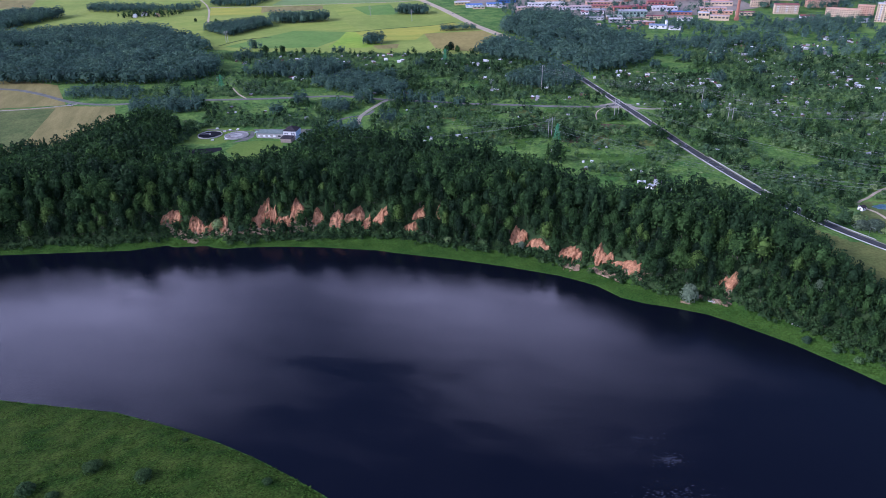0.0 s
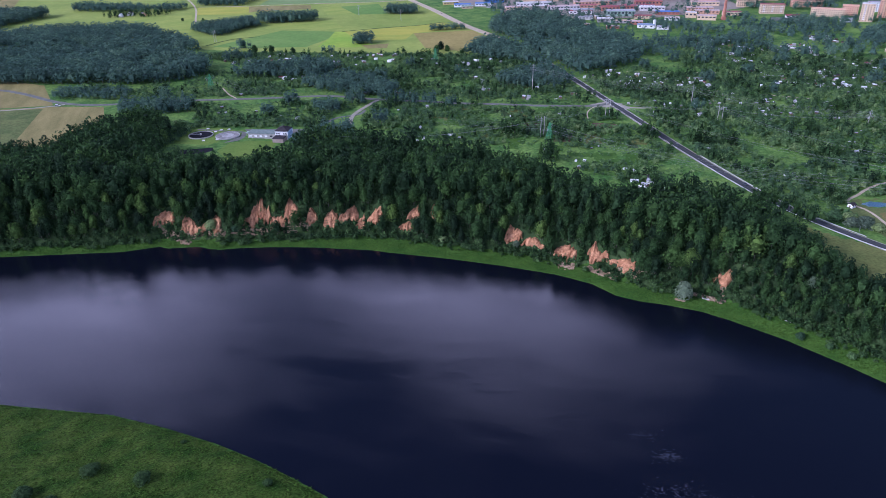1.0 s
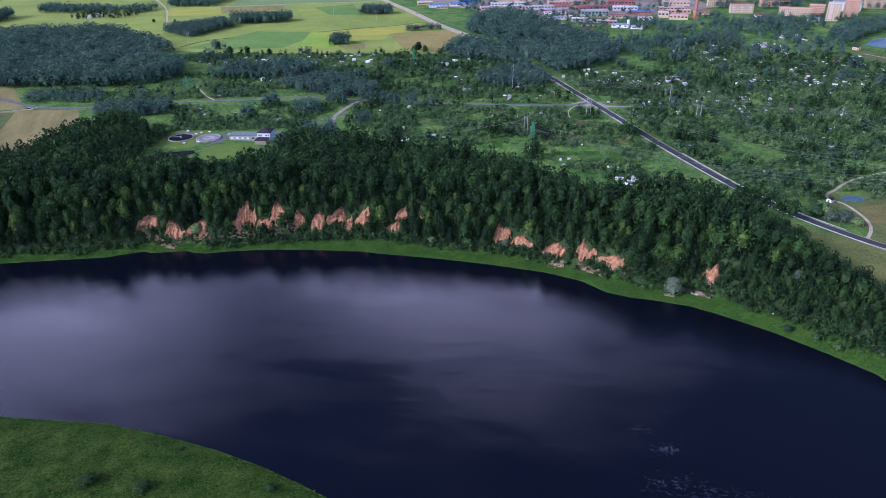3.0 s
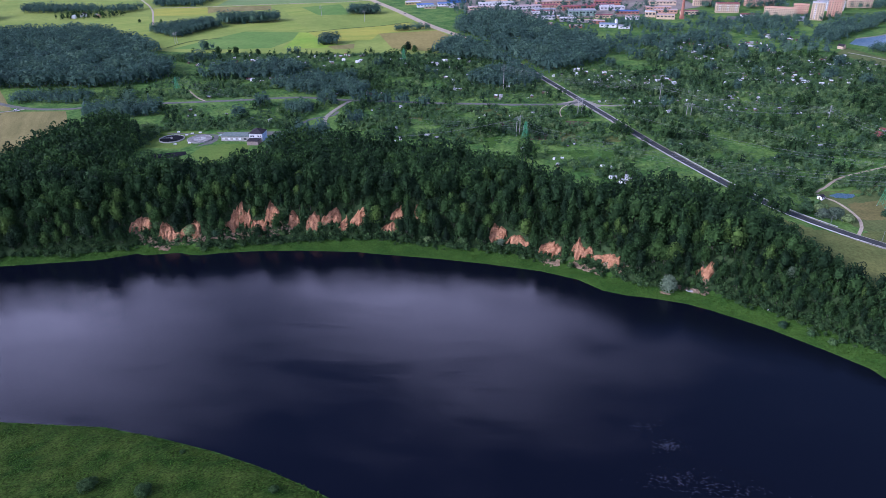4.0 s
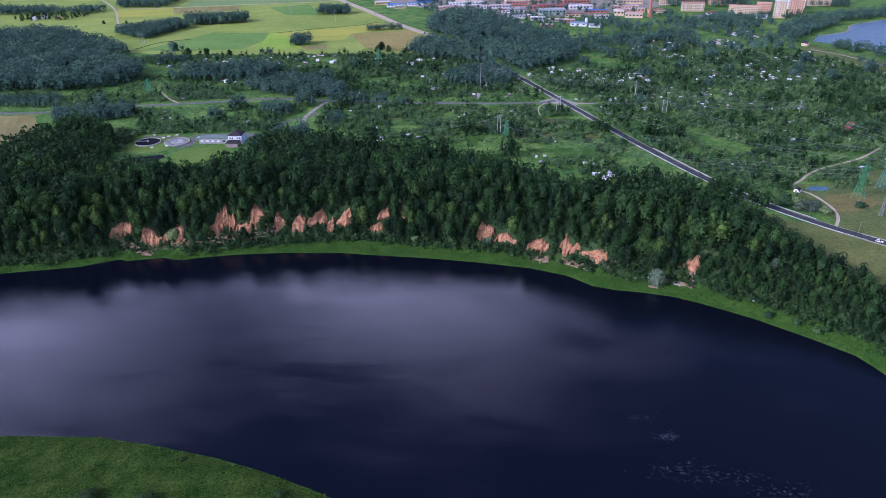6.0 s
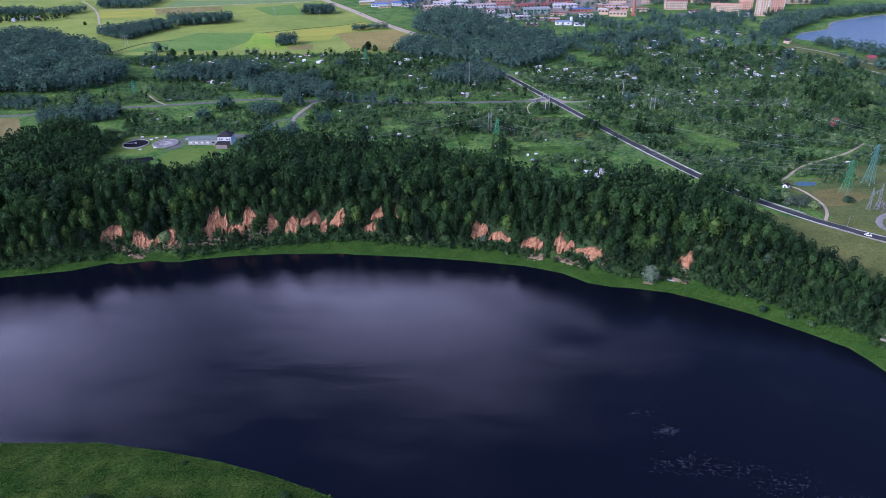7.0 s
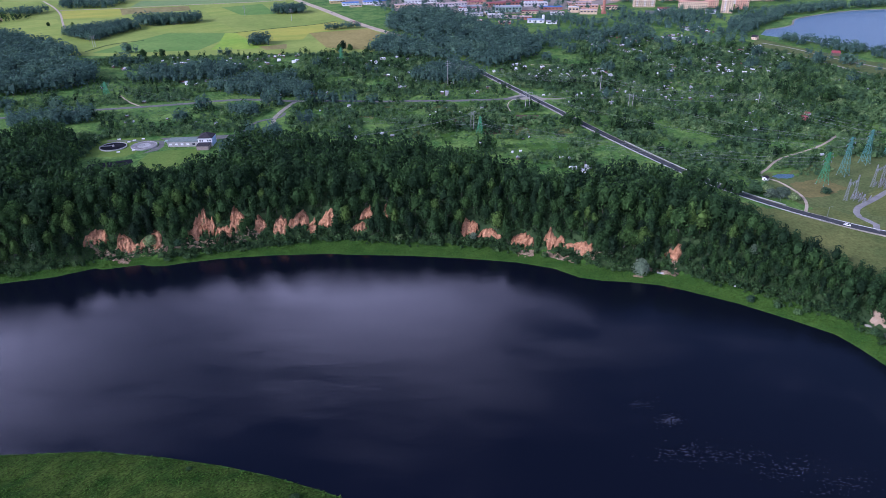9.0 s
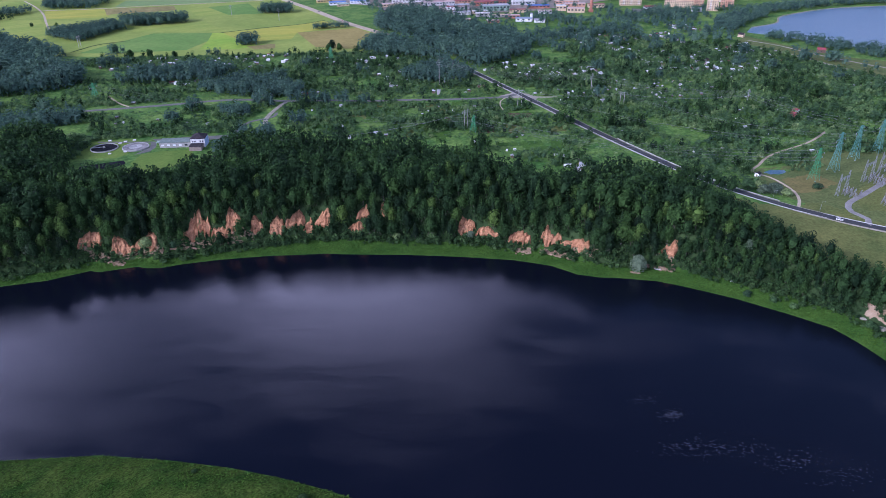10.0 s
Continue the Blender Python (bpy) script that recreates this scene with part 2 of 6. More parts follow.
def line_distance(p, line):
    best = np.full(len(p), 1e9)
    for a, b in zip(line[:-1], line[1:]):
        ab = b - a
        k = np.clip(((p - a) @ ab) / (ab @ ab), 0, 1)
        best = np.minimum(best, np.hypot(*(p - a - k[:, None] * ab).T))
    return best


def inside(p, poly):
    poly = np.asarray(poly, float)
    res = np.zeros(len(p), bool)
    x, y = p[:, 0], p[:, 1]
    for (x0, y0), (x1, y1) in zip(poly, np.roll(poly, -1, 0)):
        if y0 == y1:
            continue
        c = (y0 > y) != (y1 > y)
        res ^= c & (x < (x1 - x0) * (y - y0) / (y1 - y0) + x0)
    return res


def soft_noise(x, y, size, seed=0):
    """Smooth value noise between 0 and 1, with bumps of about that size."""
    x, y = np.asarray(x, float) / size + 1000, np.asarray(y, float) / size + 1000
    xi, yi = np.floor(x).astype(np.int64), np.floor(y).astype(np.int64)
    fx, fy = x - xi, y - yi
    fx, fy = fx * fx * (3 - 2 * fx), fy * fy * (3 - 2 * fy)

    def corner(i, j):
        v = np.sin(i * 127.1 + j * 311.7 + seed * 74.7) * 43758.5453
        return v - np.floor(v)
    top = corner(xi, yi) * (1 - fx) + corner(xi + 1, yi) * fx
    low = corner(xi, yi + 1) * (1 - fx) + corner(xi + 1, yi + 1) * fx
    return top * (1 - fy) + low * fy


def plateau(x, y):
    return 29 - 7 * smooth(180, 300, x) * (1 - smooth(480, 700, y)) * (1 - smooth(430, 560, x)) - 6 * smooth(120, 220, x) * (1 - smooth(285, 370, y))


def foot(x):
    return 12 + 6 * smooth(-120, -60, x)


def zones(p):
    """Distance inland of the far bank (minus: elsewhere), and of the near bank."""
    river = inside(p, RIVER)
    df, dn = line_distance(p, FAR), line_distance(p, NEAR)
    far = ~river & (df < dn)
    return np.where(far, df, -1.0), np.where(~river & ~far, dn, -1.0), np.where(river, np.minimum(df, dn), -1.0)


def height(p):
    p = np.atleast_2d(np.asarray(p, float))
    x, y = p[:, 0], p[:, 1]
    f, n, r = zones(p)
    z = np.where(r >= 0, -0.16 * np.minimum(r, 25), 0.0)
    top = plateau(x, y)
    ft = foot(x) + 5 * (soft_noise(x, y, 22, 3) - 0.5)
    k = np.clip((f - ft) / 25, 0, 1)
    k = 0.75 * k + 0.25 * k * k * (3 - 2 * k)
    shelf = np.minimum(0.16 * f, 1.1) + 1.7 * smooth(5, 18, f)
    zf = shelf + (top - shelf) * k + 0.5 * (soft_noise(x, y, 6, 8) - 0.5) * smooth(0, 6, f) * (1 - smooth(60, 90, f))
    z = np.where(f >= 0, zf, z)
    zn = np.minimum(0.16 * n, 1.3) + 0.8 * smooth(8, 60, n) + 0.5 * (soft_noise(x, y, 14, 5) - 0.5) * smooth(2, 12, n)
    z = np.where(n >= 0, zn, z)
    near_lake = (x > 520) & (y > 450) & (y < 1150)
    if near_lake.any():
        q = p[near_lake]
        s = np.where(inside(q, LAKE), 1, -1) * line_distance(q, np.vstack([LAKE, LAKE[:1]]))
        z[near_lake] = np.where(s > -9, 28.4 - 0.067 * np.clip(s, -9, 40), z[near_lake])
    e = np.hypot((x - 305) / (8.5 + 2 * np.sin(y * 0.5)), (y - 442) / 5.5)
    z = np.where(e < 1.3, z - 1.4 * (1 - smooth(0.75, 1.3, e)), z)
    return z


def h1(x, y):
    return float(height([(x, y)])[0])


# ---- mesh helpers ----


def mesh_of(name, v, f, mats, index=None, tint=None, shade=False):
    """A mesh of four-cornered faces from arrays."""
    me = bpy.data.meshes.new(name)
    v, f = np.asarray(v, np.float32), np.asarray(f, np.int32)
    me.vertices.add(len(v))
    me.vertices.foreach_set("co", v.ravel())
    me.loops.add(f.size)
    me.loops.foreach_set("vertex_index", f.ravel())
    me.polygons.add(len(f))
    me.polygons.foreach_set("loop_start", np.arange(0, f.size, 4, dtype=np.int32))
    if index is not None:
        me.polygons.foreach_set("material_index", np.asarray(index, np.int32))
    me.polygons.foreach_set("use_smooth", np.full(len(f), shade))
    if tint is not None:
        a = me.attributes.new("tint", "FLOAT", "FACE")
        a.data.foreach_set("value", np.asarray(tint, np.float32))
    for m in mats:
        me.materials.append(m)
    me.update(calc_edges=True)
    return me


def part(name, bm, material, parent, label=""):
    me = bpy.data.meshes.new(name)
    bm.to_mesh(me)
    bm.free()
    me.materials.append(material)
    ob = new(name, me)
    ob.parent = parent
    if label:
        tagged(ob, label)
    return ob


def thing(name, label, category, group="", kind=""):
    ob = new(name)
    ob.empty_display_size = 1
    return tagged(ob, label, category, group, kind)


def box(bm, x0, x1, y0, y1, z0, z1):
    vs = [bm.verts.new((x, y, z)) for z in (z0, z1) for x, y in ((x0, y0), (x1, y0), (x1, y1), (x0, y1))]
    for q in ((3, 2, 1, 0), (4, 5, 6, 7), (0, 1, 5, 4), (1, 2, 6, 5), (2, 3, 7, 6), (3, 0, 4, 7)):
        bm.faces.new([vs[i] for i in q])
    return bm


def box_of(*a):
    return box(bmesh.new(), *a)


def beam(bm, a, b, w):
    """A square bar from a to b."""
    a, b = Vector(a), Vector(b)
    d = (b - a).normalized()
    s = d.cross(Vector((0, 0, 1)) if abs(d.z) < 0.9 else Vector((1, 0, 0))).normalized() * (w / 2)
    t = d.cross(s).normalized() * (w / 2)
    vs = [bm.verts.new(p + k * s + l * t) for p in (a, b) for k, l in ((-1, -1), (1, -1), (1, 1), (-1, 1))]
    for q in ((3, 2, 1, 0), (4, 5, 6, 7), (0, 1, 5, 4), (1, 2, 6, 5), (2, 3, 7, 6), (3, 0, 4, 7)):
        bm.faces.new([vs[i] for i in q])
    return bm


def tube(bm, r0, r1, z0, z1, n=16, x=0.0, y=0.0, cap=True):
    lo = [bm.verts.new((x + r0 * math.cos(2 * math.pi * i / n), y + r0 * math.sin(2 * math.pi * i / n), z0)) for i in range(n)]
    hi = [bm.verts.new((x + r1 * math.cos(2 * math.pi * i / n), y + r1 * math.sin(2 * math.pi * i / n), z1)) for i in range(n)]
    for i in range(n):
        bm.faces.new((lo[i], lo[(i + 1) % n], hi[(i + 1) % n], hi[i]))
    if cap:
        bm.faces.new(hi)
        bm.faces.new(lo[::-1])
    return bm


def spline(pts, step=6.0):
    """A smooth line through the points."""
    p = np.asarray(pts, float)
    p = np.vstack([2 * p[0] - p[1], p, 2 * p[-1] - p[-2]])
    out = []
    for i in range(1, len(p) - 2):
        n = max(2, int(np.hypot(*(p[i + 1] - p[i])) / step))
        for k in np.arange(n) / n:
            a, b, c, d = p[i - 1], p[i], p[i + 1], p[i + 2]
            out.append(0.5 * (2 * b + (c - a) * k + (2 * a - 5 * b + 4 * c - d) * k ** 2 + (3 * b - a - 3 * c + d) * k ** 3))
    out.append(p[-2])
    return np.array(out)


ROAD_LINES = []


def ribbon(name, pts, width, material, label, category, lift=0.12, shift=0.0, block=True):
    """A strip of road along a line, with sloping edges that sink into the ground."""
    c = spline(pts)
    if block:
        ROAD_LINES.append((c, width / 2))
    d = np.gradient(c, axis=0)
    d /= np.hypot(*d.T)[:, None]
    n = np.stack([-d[:, 1], d[:, 0]], 1)
    c = c + n * shift
    base = height(c)
    rows = []
    for k, dz in ((-1.0, -0.6), (-0.96, 0), (0.96, 0), (1.0, -0.6)):
        rows.append(np.column_stack([c + n * (k * width / 2), base + lift + dz]))
    v = np.stack(rows, 1).reshape(-1, 3)
    f = [(i * 4 + j + 1, i * 4 + j, i * 4 + 4 + j, i * 4 + 5 + j) for i in range(len(c) - 1) for j in range(3)]
    return tagged(new(name, mesh_of(name, v, f, [material])), label, category, kind="structure")


# ---- ground and water ----


def grow(a, b, step, factor):
    out, s = [a], step
    while abs(out[-1] - b) > s:
        out.append(out[-1] + math.copysign(s, b - a))
        s *= factor
    return out[1:] + [b]


def build_ground():
    gx = grow(-460, -4800, 6, 1.12)[::-1] + list(np.arange(-460, 460, 4.0)) + list(np.arange(460, 800, 8.0)) + [800] + grow(800, 4800, 12, 1.14)
    gy = grow(170, -4800, 6, 1.14)[::-1] + list(np.arange(170, 500, 3.75)) + list(np.arange(500, 1120, 8.0)) + [1120] + grow(1120, 4800, 12, 1.14)
    X, Y = np.meshgrid(gx, gy)
    p = np.column_stack([X.ravel(), Y.ravel()])
    v = np.column_stack([p, height(p)])
    w, n = len(gx), len(gy)
    i = (np.arange(n - 1)[:, None] * w + np.arange(w - 1)[None]).ravel()
    f = np.column_stack([i, i + 1, i + w + 1, i + w])
    c = v[f].mean(1)[:, :2]
    df, dn, dr = zones(c)
    ft = foot(c[:, 0])
    idx = np.full(len(f), 3)
    idx[(df >= 0) & (df < ft + 34)] = 2
    idx[(df >= 0) & (df < ft - 2)] = 1
    idx[dn >= 0] = 0
    idx[dr >= 0] = 1
    idx[dr > 5] = 4
    idx[inside(c, DRY) & (df > 45)] = 5
    me = mesh_of("ground", v, f, [M_MEADOW, M_STRIP, M_UNDER, M_ROUGH, M_BED, M_DRY], idx, shade=True)
    tagged(new("ground", me), "grassy river valley and plateau ground", "ground", kind="structure")


DRY = [(228, 402), (267, 372), (330, 345), (420, 330), (420, 250), (260, 250), (215, 300), (208, 360)]
build_ground()


def sheet(name, poly, z, material, label, category):
    bm = bmesh.new()
    bm.faces.new([bm.verts.new((x, y, z)) for x, y in poly])
    bm.normal_update()
    if bm.faces[:][0].normal.z < 0:
        bmesh.ops.reverse_faces(bm, faces=bm.faces[:])
    bmesh.ops.triangulate(bm, faces=bm.faces[:])
    me = bpy.data.meshes.new(name)
    bm.normal_update()
    bm.to_mesh(me)
    bm.free()
    me.materials.append(material)
    return tagged(new(name, me), label, category, kind="structure")


sheet("river_water", [(-1300, -700), (1000, -700), (1000, 560), (-1300, 560)], 0.0, M_RIVER, "dark navy river water with fine ripples", "water")
lake_mid = LAKE.mean(0)
sheet("lake_water", [tuple(lake_mid + (q - lake_mid) * (1 + 7 / np.hypot(*(q - lake_mid)))) for q in LAKE], 28.4, M_LAKE, "pale blue lake water beside the town", "water")
sheet("pond_water", [(305 + 14 * math.cos(a), 442 + 9 * math.sin(a)) for a in np.arange(0, 6.28, 0.4)], h1(320, 442) - 0.75, M_LAKE, "small pond of blue water beside a track", "water")

# fields of the plateau, lying flat on it
M_F1 = surface("light_green_field", (0.182, 0.248, 0.050), (0.263, 0.314, 0.068), 0.012, 0.95, 0.15, 0.25)
M_F2 = surface("yellow_field", (0.264, 0.303, 0.050), (0.363, 0.347, 0.061), 0.012, 0.95, 0.15, 0.25, stretch=(1, 4, 1))
M_F3 = surface("ochre_field", (0.22, 0.19, 0.06), (0.29, 0.24, 0.08), 0.015, 0.95, 0.2, 0.3)
M_F6 = surface("hay_meadow", (0.193, 0.270, 0.050), (0.275, 0.319, 0.066), 0.01, 0.95, 0.12, 0.3, stretch=(1, 5, 1), turn=0.5)
M_F7 = surface("fresh_grass_field", (0.187, 0.319, 0.039), (0.275, 0.363, 0.050), 0.015, 0.95, 0.15, 0.25)
M_F8 = surface("pale_green_field", (0.15, 0.23, 0.085), (0.20, 0.27, 0.10), 0.01, 0.95, 0.12, 0.25)
M_F4 = surface("deep_green_field", (0.107, 0.209, 0.044), (0.156, 0.248, 0.058), 0.012, 0.95, 0.15, 0.25)
M_F5 = surface("stubble_field", (0.175, 0.158, 0.058), (0.255, 0.222, 0.085), 0.02, 0.95, 0.3, 0.35, stretch=(4, 1, 1), turn=0.3)
for poly, m, z, what in [
        ([(-1500, 1150), (-700, 1095), (-531, 1150), (-350, 1035), (-300, 1015), (-122, 979), (39, 952), (94, 1046), (45, 1186), (-2, 1360), (-120, 1720), (-1600, 1900)], M_F1, 29.1, "light green hay meadow"),
        ([(-531, 1243), (-571, 1367), (-465, 1370), (-417, 1226), (-406, 1166), (-471, 1196)], M_F6, 29.2, "yellow-green hay meadow beside a farm"),
        ([(-456, 1369), (-482, 1468), (-379, 1465), (-352, 1365), (-379, 1363)], M_F2, 29.2, "bright yellow flowering field"),
        ([(-359, 1380), (-378, 1465), (-254, 1467), (-244, 1411), (-353, 1394)], M_F5, 29.22, "tan mown strip of a field"),
        ([(-296, 1266), (-195, 1281), (-139, 1154), (-219, 1181), (-289, 1197)], M_F6, 29.2, "yellow-green hay meadow below a belt of trees"),
        ([(-190, 1432), (-115, 1458), (-89, 1322), (-148, 1325)], M_F4, 29.2, "deep green crop field"),
        ([(-225, 1423), (-190, 1432), (-148, 1325), (-201, 1327)], M_F6, 29.18, "pale yellow-green strip field"),
        ([(-338, 1049), (-291, 1125), (-256, 1176), (-166, 1153), (-169, 1089), (-194, 1031), (-278, 1034)], M_F4, 29.16, "green pasture"),
        ([(-166, 1153), (-139, 1144), (-113, 1055), (-78, 1033), (-126, 1018), (-177, 1029), (-169, 1089)], M_F7, 29.2, "fresh yellow-green grass field"),
        ([(-151, 1150), (-30, 1191), (9, 1213), (51, 1157), (-38, 1119), (-49, 1069), (-112, 1068), (-126, 1084)], M_F2, 29.21, "yellow field beside the highway"),
        ([(-38, 1119), (57, 1131), (71, 1080), (42, 1018), (37, 970), (-19, 1001)], M_F3, 29.22, "ochre fallow field"),
        ([(-113, 1033), (-73, 1041), (-74, 1008), (-102, 1007)], M_F5, 29.24, "bare tan soil at a field's edge"),
        ([(-1128, 1572), (-891, 1531), (-952, 1673), (-1231, 1726)], M_F5, 29.2, "tan distant field"),
        ([(-907, 1241), (-804, 1238), (-802, 1283), (-837, 1417), (-882, 1514), (-1116, 1554)], M_F4, 29.2, "distant green field"),
        ([(-363, 1486), (-118, 1491), (-36, 1509), (-357, 1570)], M_F8, 29.19, "distant pale green field"),
        ([(-620, 900), (-480, 835), (-432, 755), (-424, 742), (-430, 740), (-640, 716)], M_F5, 29.1, "tan stubble field"),
        ([(-640, 712), (-424, 736), (-364, 730), (-325, 640), (-340, 585), (-420, 540), (-640, 530)], M_F5, 29.12, "tan stubble field"),
        ([(-492, 722), (-428, 728), (-400, 622), (-401, 594), (-414, 589)], M_OLIVE, 29.2, "olive-green strip field")]:
    sheet("field", poly, z, m, what, "field")

# roads and tracks
MAIN = [(90, 1052), (118, 960), (138, 888), (155, 802), (172, 708), (186, 630), (196, 572), (208, 517), (222, 464), (232, 435), (246, 407), (268, 376), (286, 357), (307, 339), (352, 305), (440, 248)]
ribbon("road", MAIN, 7.6, M_ASPHALT, "dark new asphalt two-lane road", "road", 0.30)
ribbon("road_shoulder", MAIN, 9.6, M_GRAVEL, "pale gravel shoulder of the asphalt road", "road", 0.24)
for s in (-3.3, 3.3):
    ribbon("road_marking", MAIN, 0.28, M_LINE, "white painted edge line of the road", "marking", 0.33, s, False)
GRAVEL = [(170, 690), (151, 684), (94, 691), (60, 699), (13, 708), (-22, 720), (-65, 729), (-123, 750), (-186, 748), (-223, 747), (-317, 746), (-370, 738), (-420, 751), (-490, 799), (-545, 822), (-700, 850)]
ribbon("gravel_road", GRAVEL, 6.0, M_OLDROAD, "grey country road across the allotments", "road", 0.34)
ribbon("gravel_road", [(176, 684), (190, 675), (200, 672), (210, 671)], 3.6, M_GRAVEL, "pale gravel side road", "road", 0.2)
ribbon("farm_track", [(-66, 733), (-76, 713), (-90, 673), (-91, 640), (-100, 610)], 4.5, M_GRAVEL, "pale gravel lane to the treatment works", "track", 0.28)
ribbon("farm_track", [(-80, 690), (-84, 676), (-106, 665), (-117, 640), (-128, 612)], 3.5, M_OLDROAD, "grey lane to the treatment works", "track", 0.22)
ribbon("farm_track", [(-640, 716), (-486, 723), (-430, 735), (-412, 744)], 3.0, M_GRAVEL, "pale field track", "track", 0.4)
ribbon("farm_track", [(-487, 1477), (-395, 1472), (-292, 1482), (-199, 1485), (-106, 1489), (-54, 1504)], 3.5, M_TRACK, "pale farm track across the fields", "track", 0.35)
ribbon("farm_track", [(-556, 1622), (-510, 1523), (-475, 1430), (-444, 1324), (-416, 1231)], 3.5, M_TRACK, "pale farm track to a farmstead", "track", 0.35)
ribbon("ditch", [(-349, 1059), (-322, 1105), (-282, 1124)], 2.5, M_UNDER, "overgrown dark ditch between fields", "ditch", 0.35)
ribbon("ditch", [(-154, 1151), (-96, 1174), (-30, 1191), (13, 1219)], 2.0, M_UNDER, "overgrown dark ditch between fields", "ditch", 0.35)
ribbon("highway", [(-140, 1800), (-54, 1513), (-2, 1349), (45, 1186), (92, 1060), (118, 960)], 13.0, M_TRACK, "pale wide highway towards the town", "road", 0.40)
ribbon("farm_track", [(158, 684), (148, 672), (142, 656), (140, 640)], 1.1, M_TRACK, "bare dirt track off the junction", "track", 0.1)
ribbon("farm_track", [(272, 374), (284, 388), (291, 402), (293, 418), (292, 432), (286, 446), (300, 457), (325, 475), (378, 495), (420, 520)], 2.3, M_TRACK, "sandy track past a pond", "track", 0.1)
ribbon("yard_road", [(420, 425), (374, 403), (337, 385), (314, 374), (306, 362), (309, 350), (300, 341)], 4.4, M_YARDROAD, "grey substation access road", "road", 0.16)
ribbon("farm_track", [(545, 860), (556, 840), (578, 785), (586, 707), (598, 640), (640, 560)], 5.5, M_GRAVEL, "pale lakeside road", "road", 0.12)
ribbon("farm_track", [(582, 875), (600, 830), (612, 760), (640, 680), (690, 600)], 3.5, M_GRAVEL, "pale lakeside path", "track", 0.12)
ribbon("farm_track", [(225, 830), (270, 815), (330, 812)], 2.2, M_TRACK, "dirt lane among allotments", "track", 0.12)
ribbon("farm_track", [(280, 735), (330, 715), (380, 690)], 2.2, M_TRACK, "dirt lane among allotments", "track", 0.12)
ribbon("farm_track", [(-255, 800), (-240, 770), (-226, 750)], 2.0, M_TRACK, "dirt lane among allotments", "track", 0.12)



def ground_patch(name, poly, material, label, category, step=1.7, rag=4.0, lift=0.07):
    """A thin ragged patch of other cover, following the ground."""
    poly = np.asarray(poly, float)
    gx, gy = np.arange(poly[:, 0].min() - rag, poly[:, 0].max() + rag, step), np.arange(poly[:, 1].min() - rag, poly[:, 1].max() + rag, step)
    X, Y = np.meshgrid(gx, gy)
    p = np.column_stack([X.ravel(), Y.ravel()])
    inn = inside(p + rag * np.column_stack([soft_noise(*p.T, 5, 1) - 0.5, soft_noise(*p.T, 5, 2) - 0.5]), poly)
    w = len(gx)
    i = (np.arange(len(gy) - 1)[:, None] * w + np.arange(w - 1)[None]).ravel()
    f = np.column_stack([i, i + 1, i + w + 1, i + w])
    f = f[inn[f].sum(1) >= 2]
    used = np.unique(f)
    back = np.zeros(len(p), int)
    back[used] = np.arange(len(used))
    z = height(p[used]) + np.where(inn[used], lift, -0.05)
    tagged(new(name, mesh_of(name, np.column_stack([p[used], z]), back[f], [material], shade=True)), label, category, kind="structure")


ground_patch("mown_meadow", [(276, 424), (292, 448), (330, 452), (372, 470), (440, 490), (440, 300), (352, 316), (308, 346), (284, 376)], M_OLIVE, "olive-green mown meadow round the substation", "grass", step=3.0, lift=0.04)
ground_patch("dry_mound", [(300, 428), (330, 429), (336, 408), (304, 396), (288, 402)], M_TAN, "patch of dry brownish grass under a pylon", "grass")
ground_patch("dry_verge", [(274, 368), (300, 352), (308, 362), (290, 384), (278, 380)], M_DRY, "dry grass verge beside the road", "grass")
ground_patch("gravel_apron", [(152, 690), (172, 700), (184, 690), (190, 672), (180, 668), (172, 678), (156, 678)], M_GRAVEL, "pale gravel apron where the country road meets the asphalt", "gravel", rag=2.5, lift=0.2)
ground_patch("bare_bank", [(240, 274), (246, 254), (252, 256), (246, 276)], M_DIRT, "bare brownish ground on the river bank", "soil", rag=2.0)
ground_patch("gravel_yard", [(326, 386), (372, 412), (420, 420), (430, 380), (380, 356), (340, 352), (316, 362)], M_DRY, "dry mown grass of the substation yard", "grass", rag=2.0)

# ---- trees ----
rng = np.random.default_rng(7)


def unit(v):
    return v / np.maximum(np.linalg.norm(v, axis=-1, keepdims=True), 1e-9)


def ball(k):
    """A sphere of four-cornered faces."""
    vs, fs = [], []
    t = np.tan(np.linspace(-math.pi / 4, math.pi / 4, k + 1))
    for ax in range(3):
        for s in (-1, 1):
            o = len(vs)
            for a in t:
                for b in t:
                    q = np.zeros(3)
                    q[ax], q[(ax + 1) % 3], q[(ax + 2) % 3] = s, a * s, b
                    vs.append(q)
            for i in range(k):
                for j in range(k):
                    a = o + i * (k + 1) + j
                    fs.append((a, a + k + 1, a + k + 2, a + 1))
    return unit(np.array(vs)), np.array(fs)


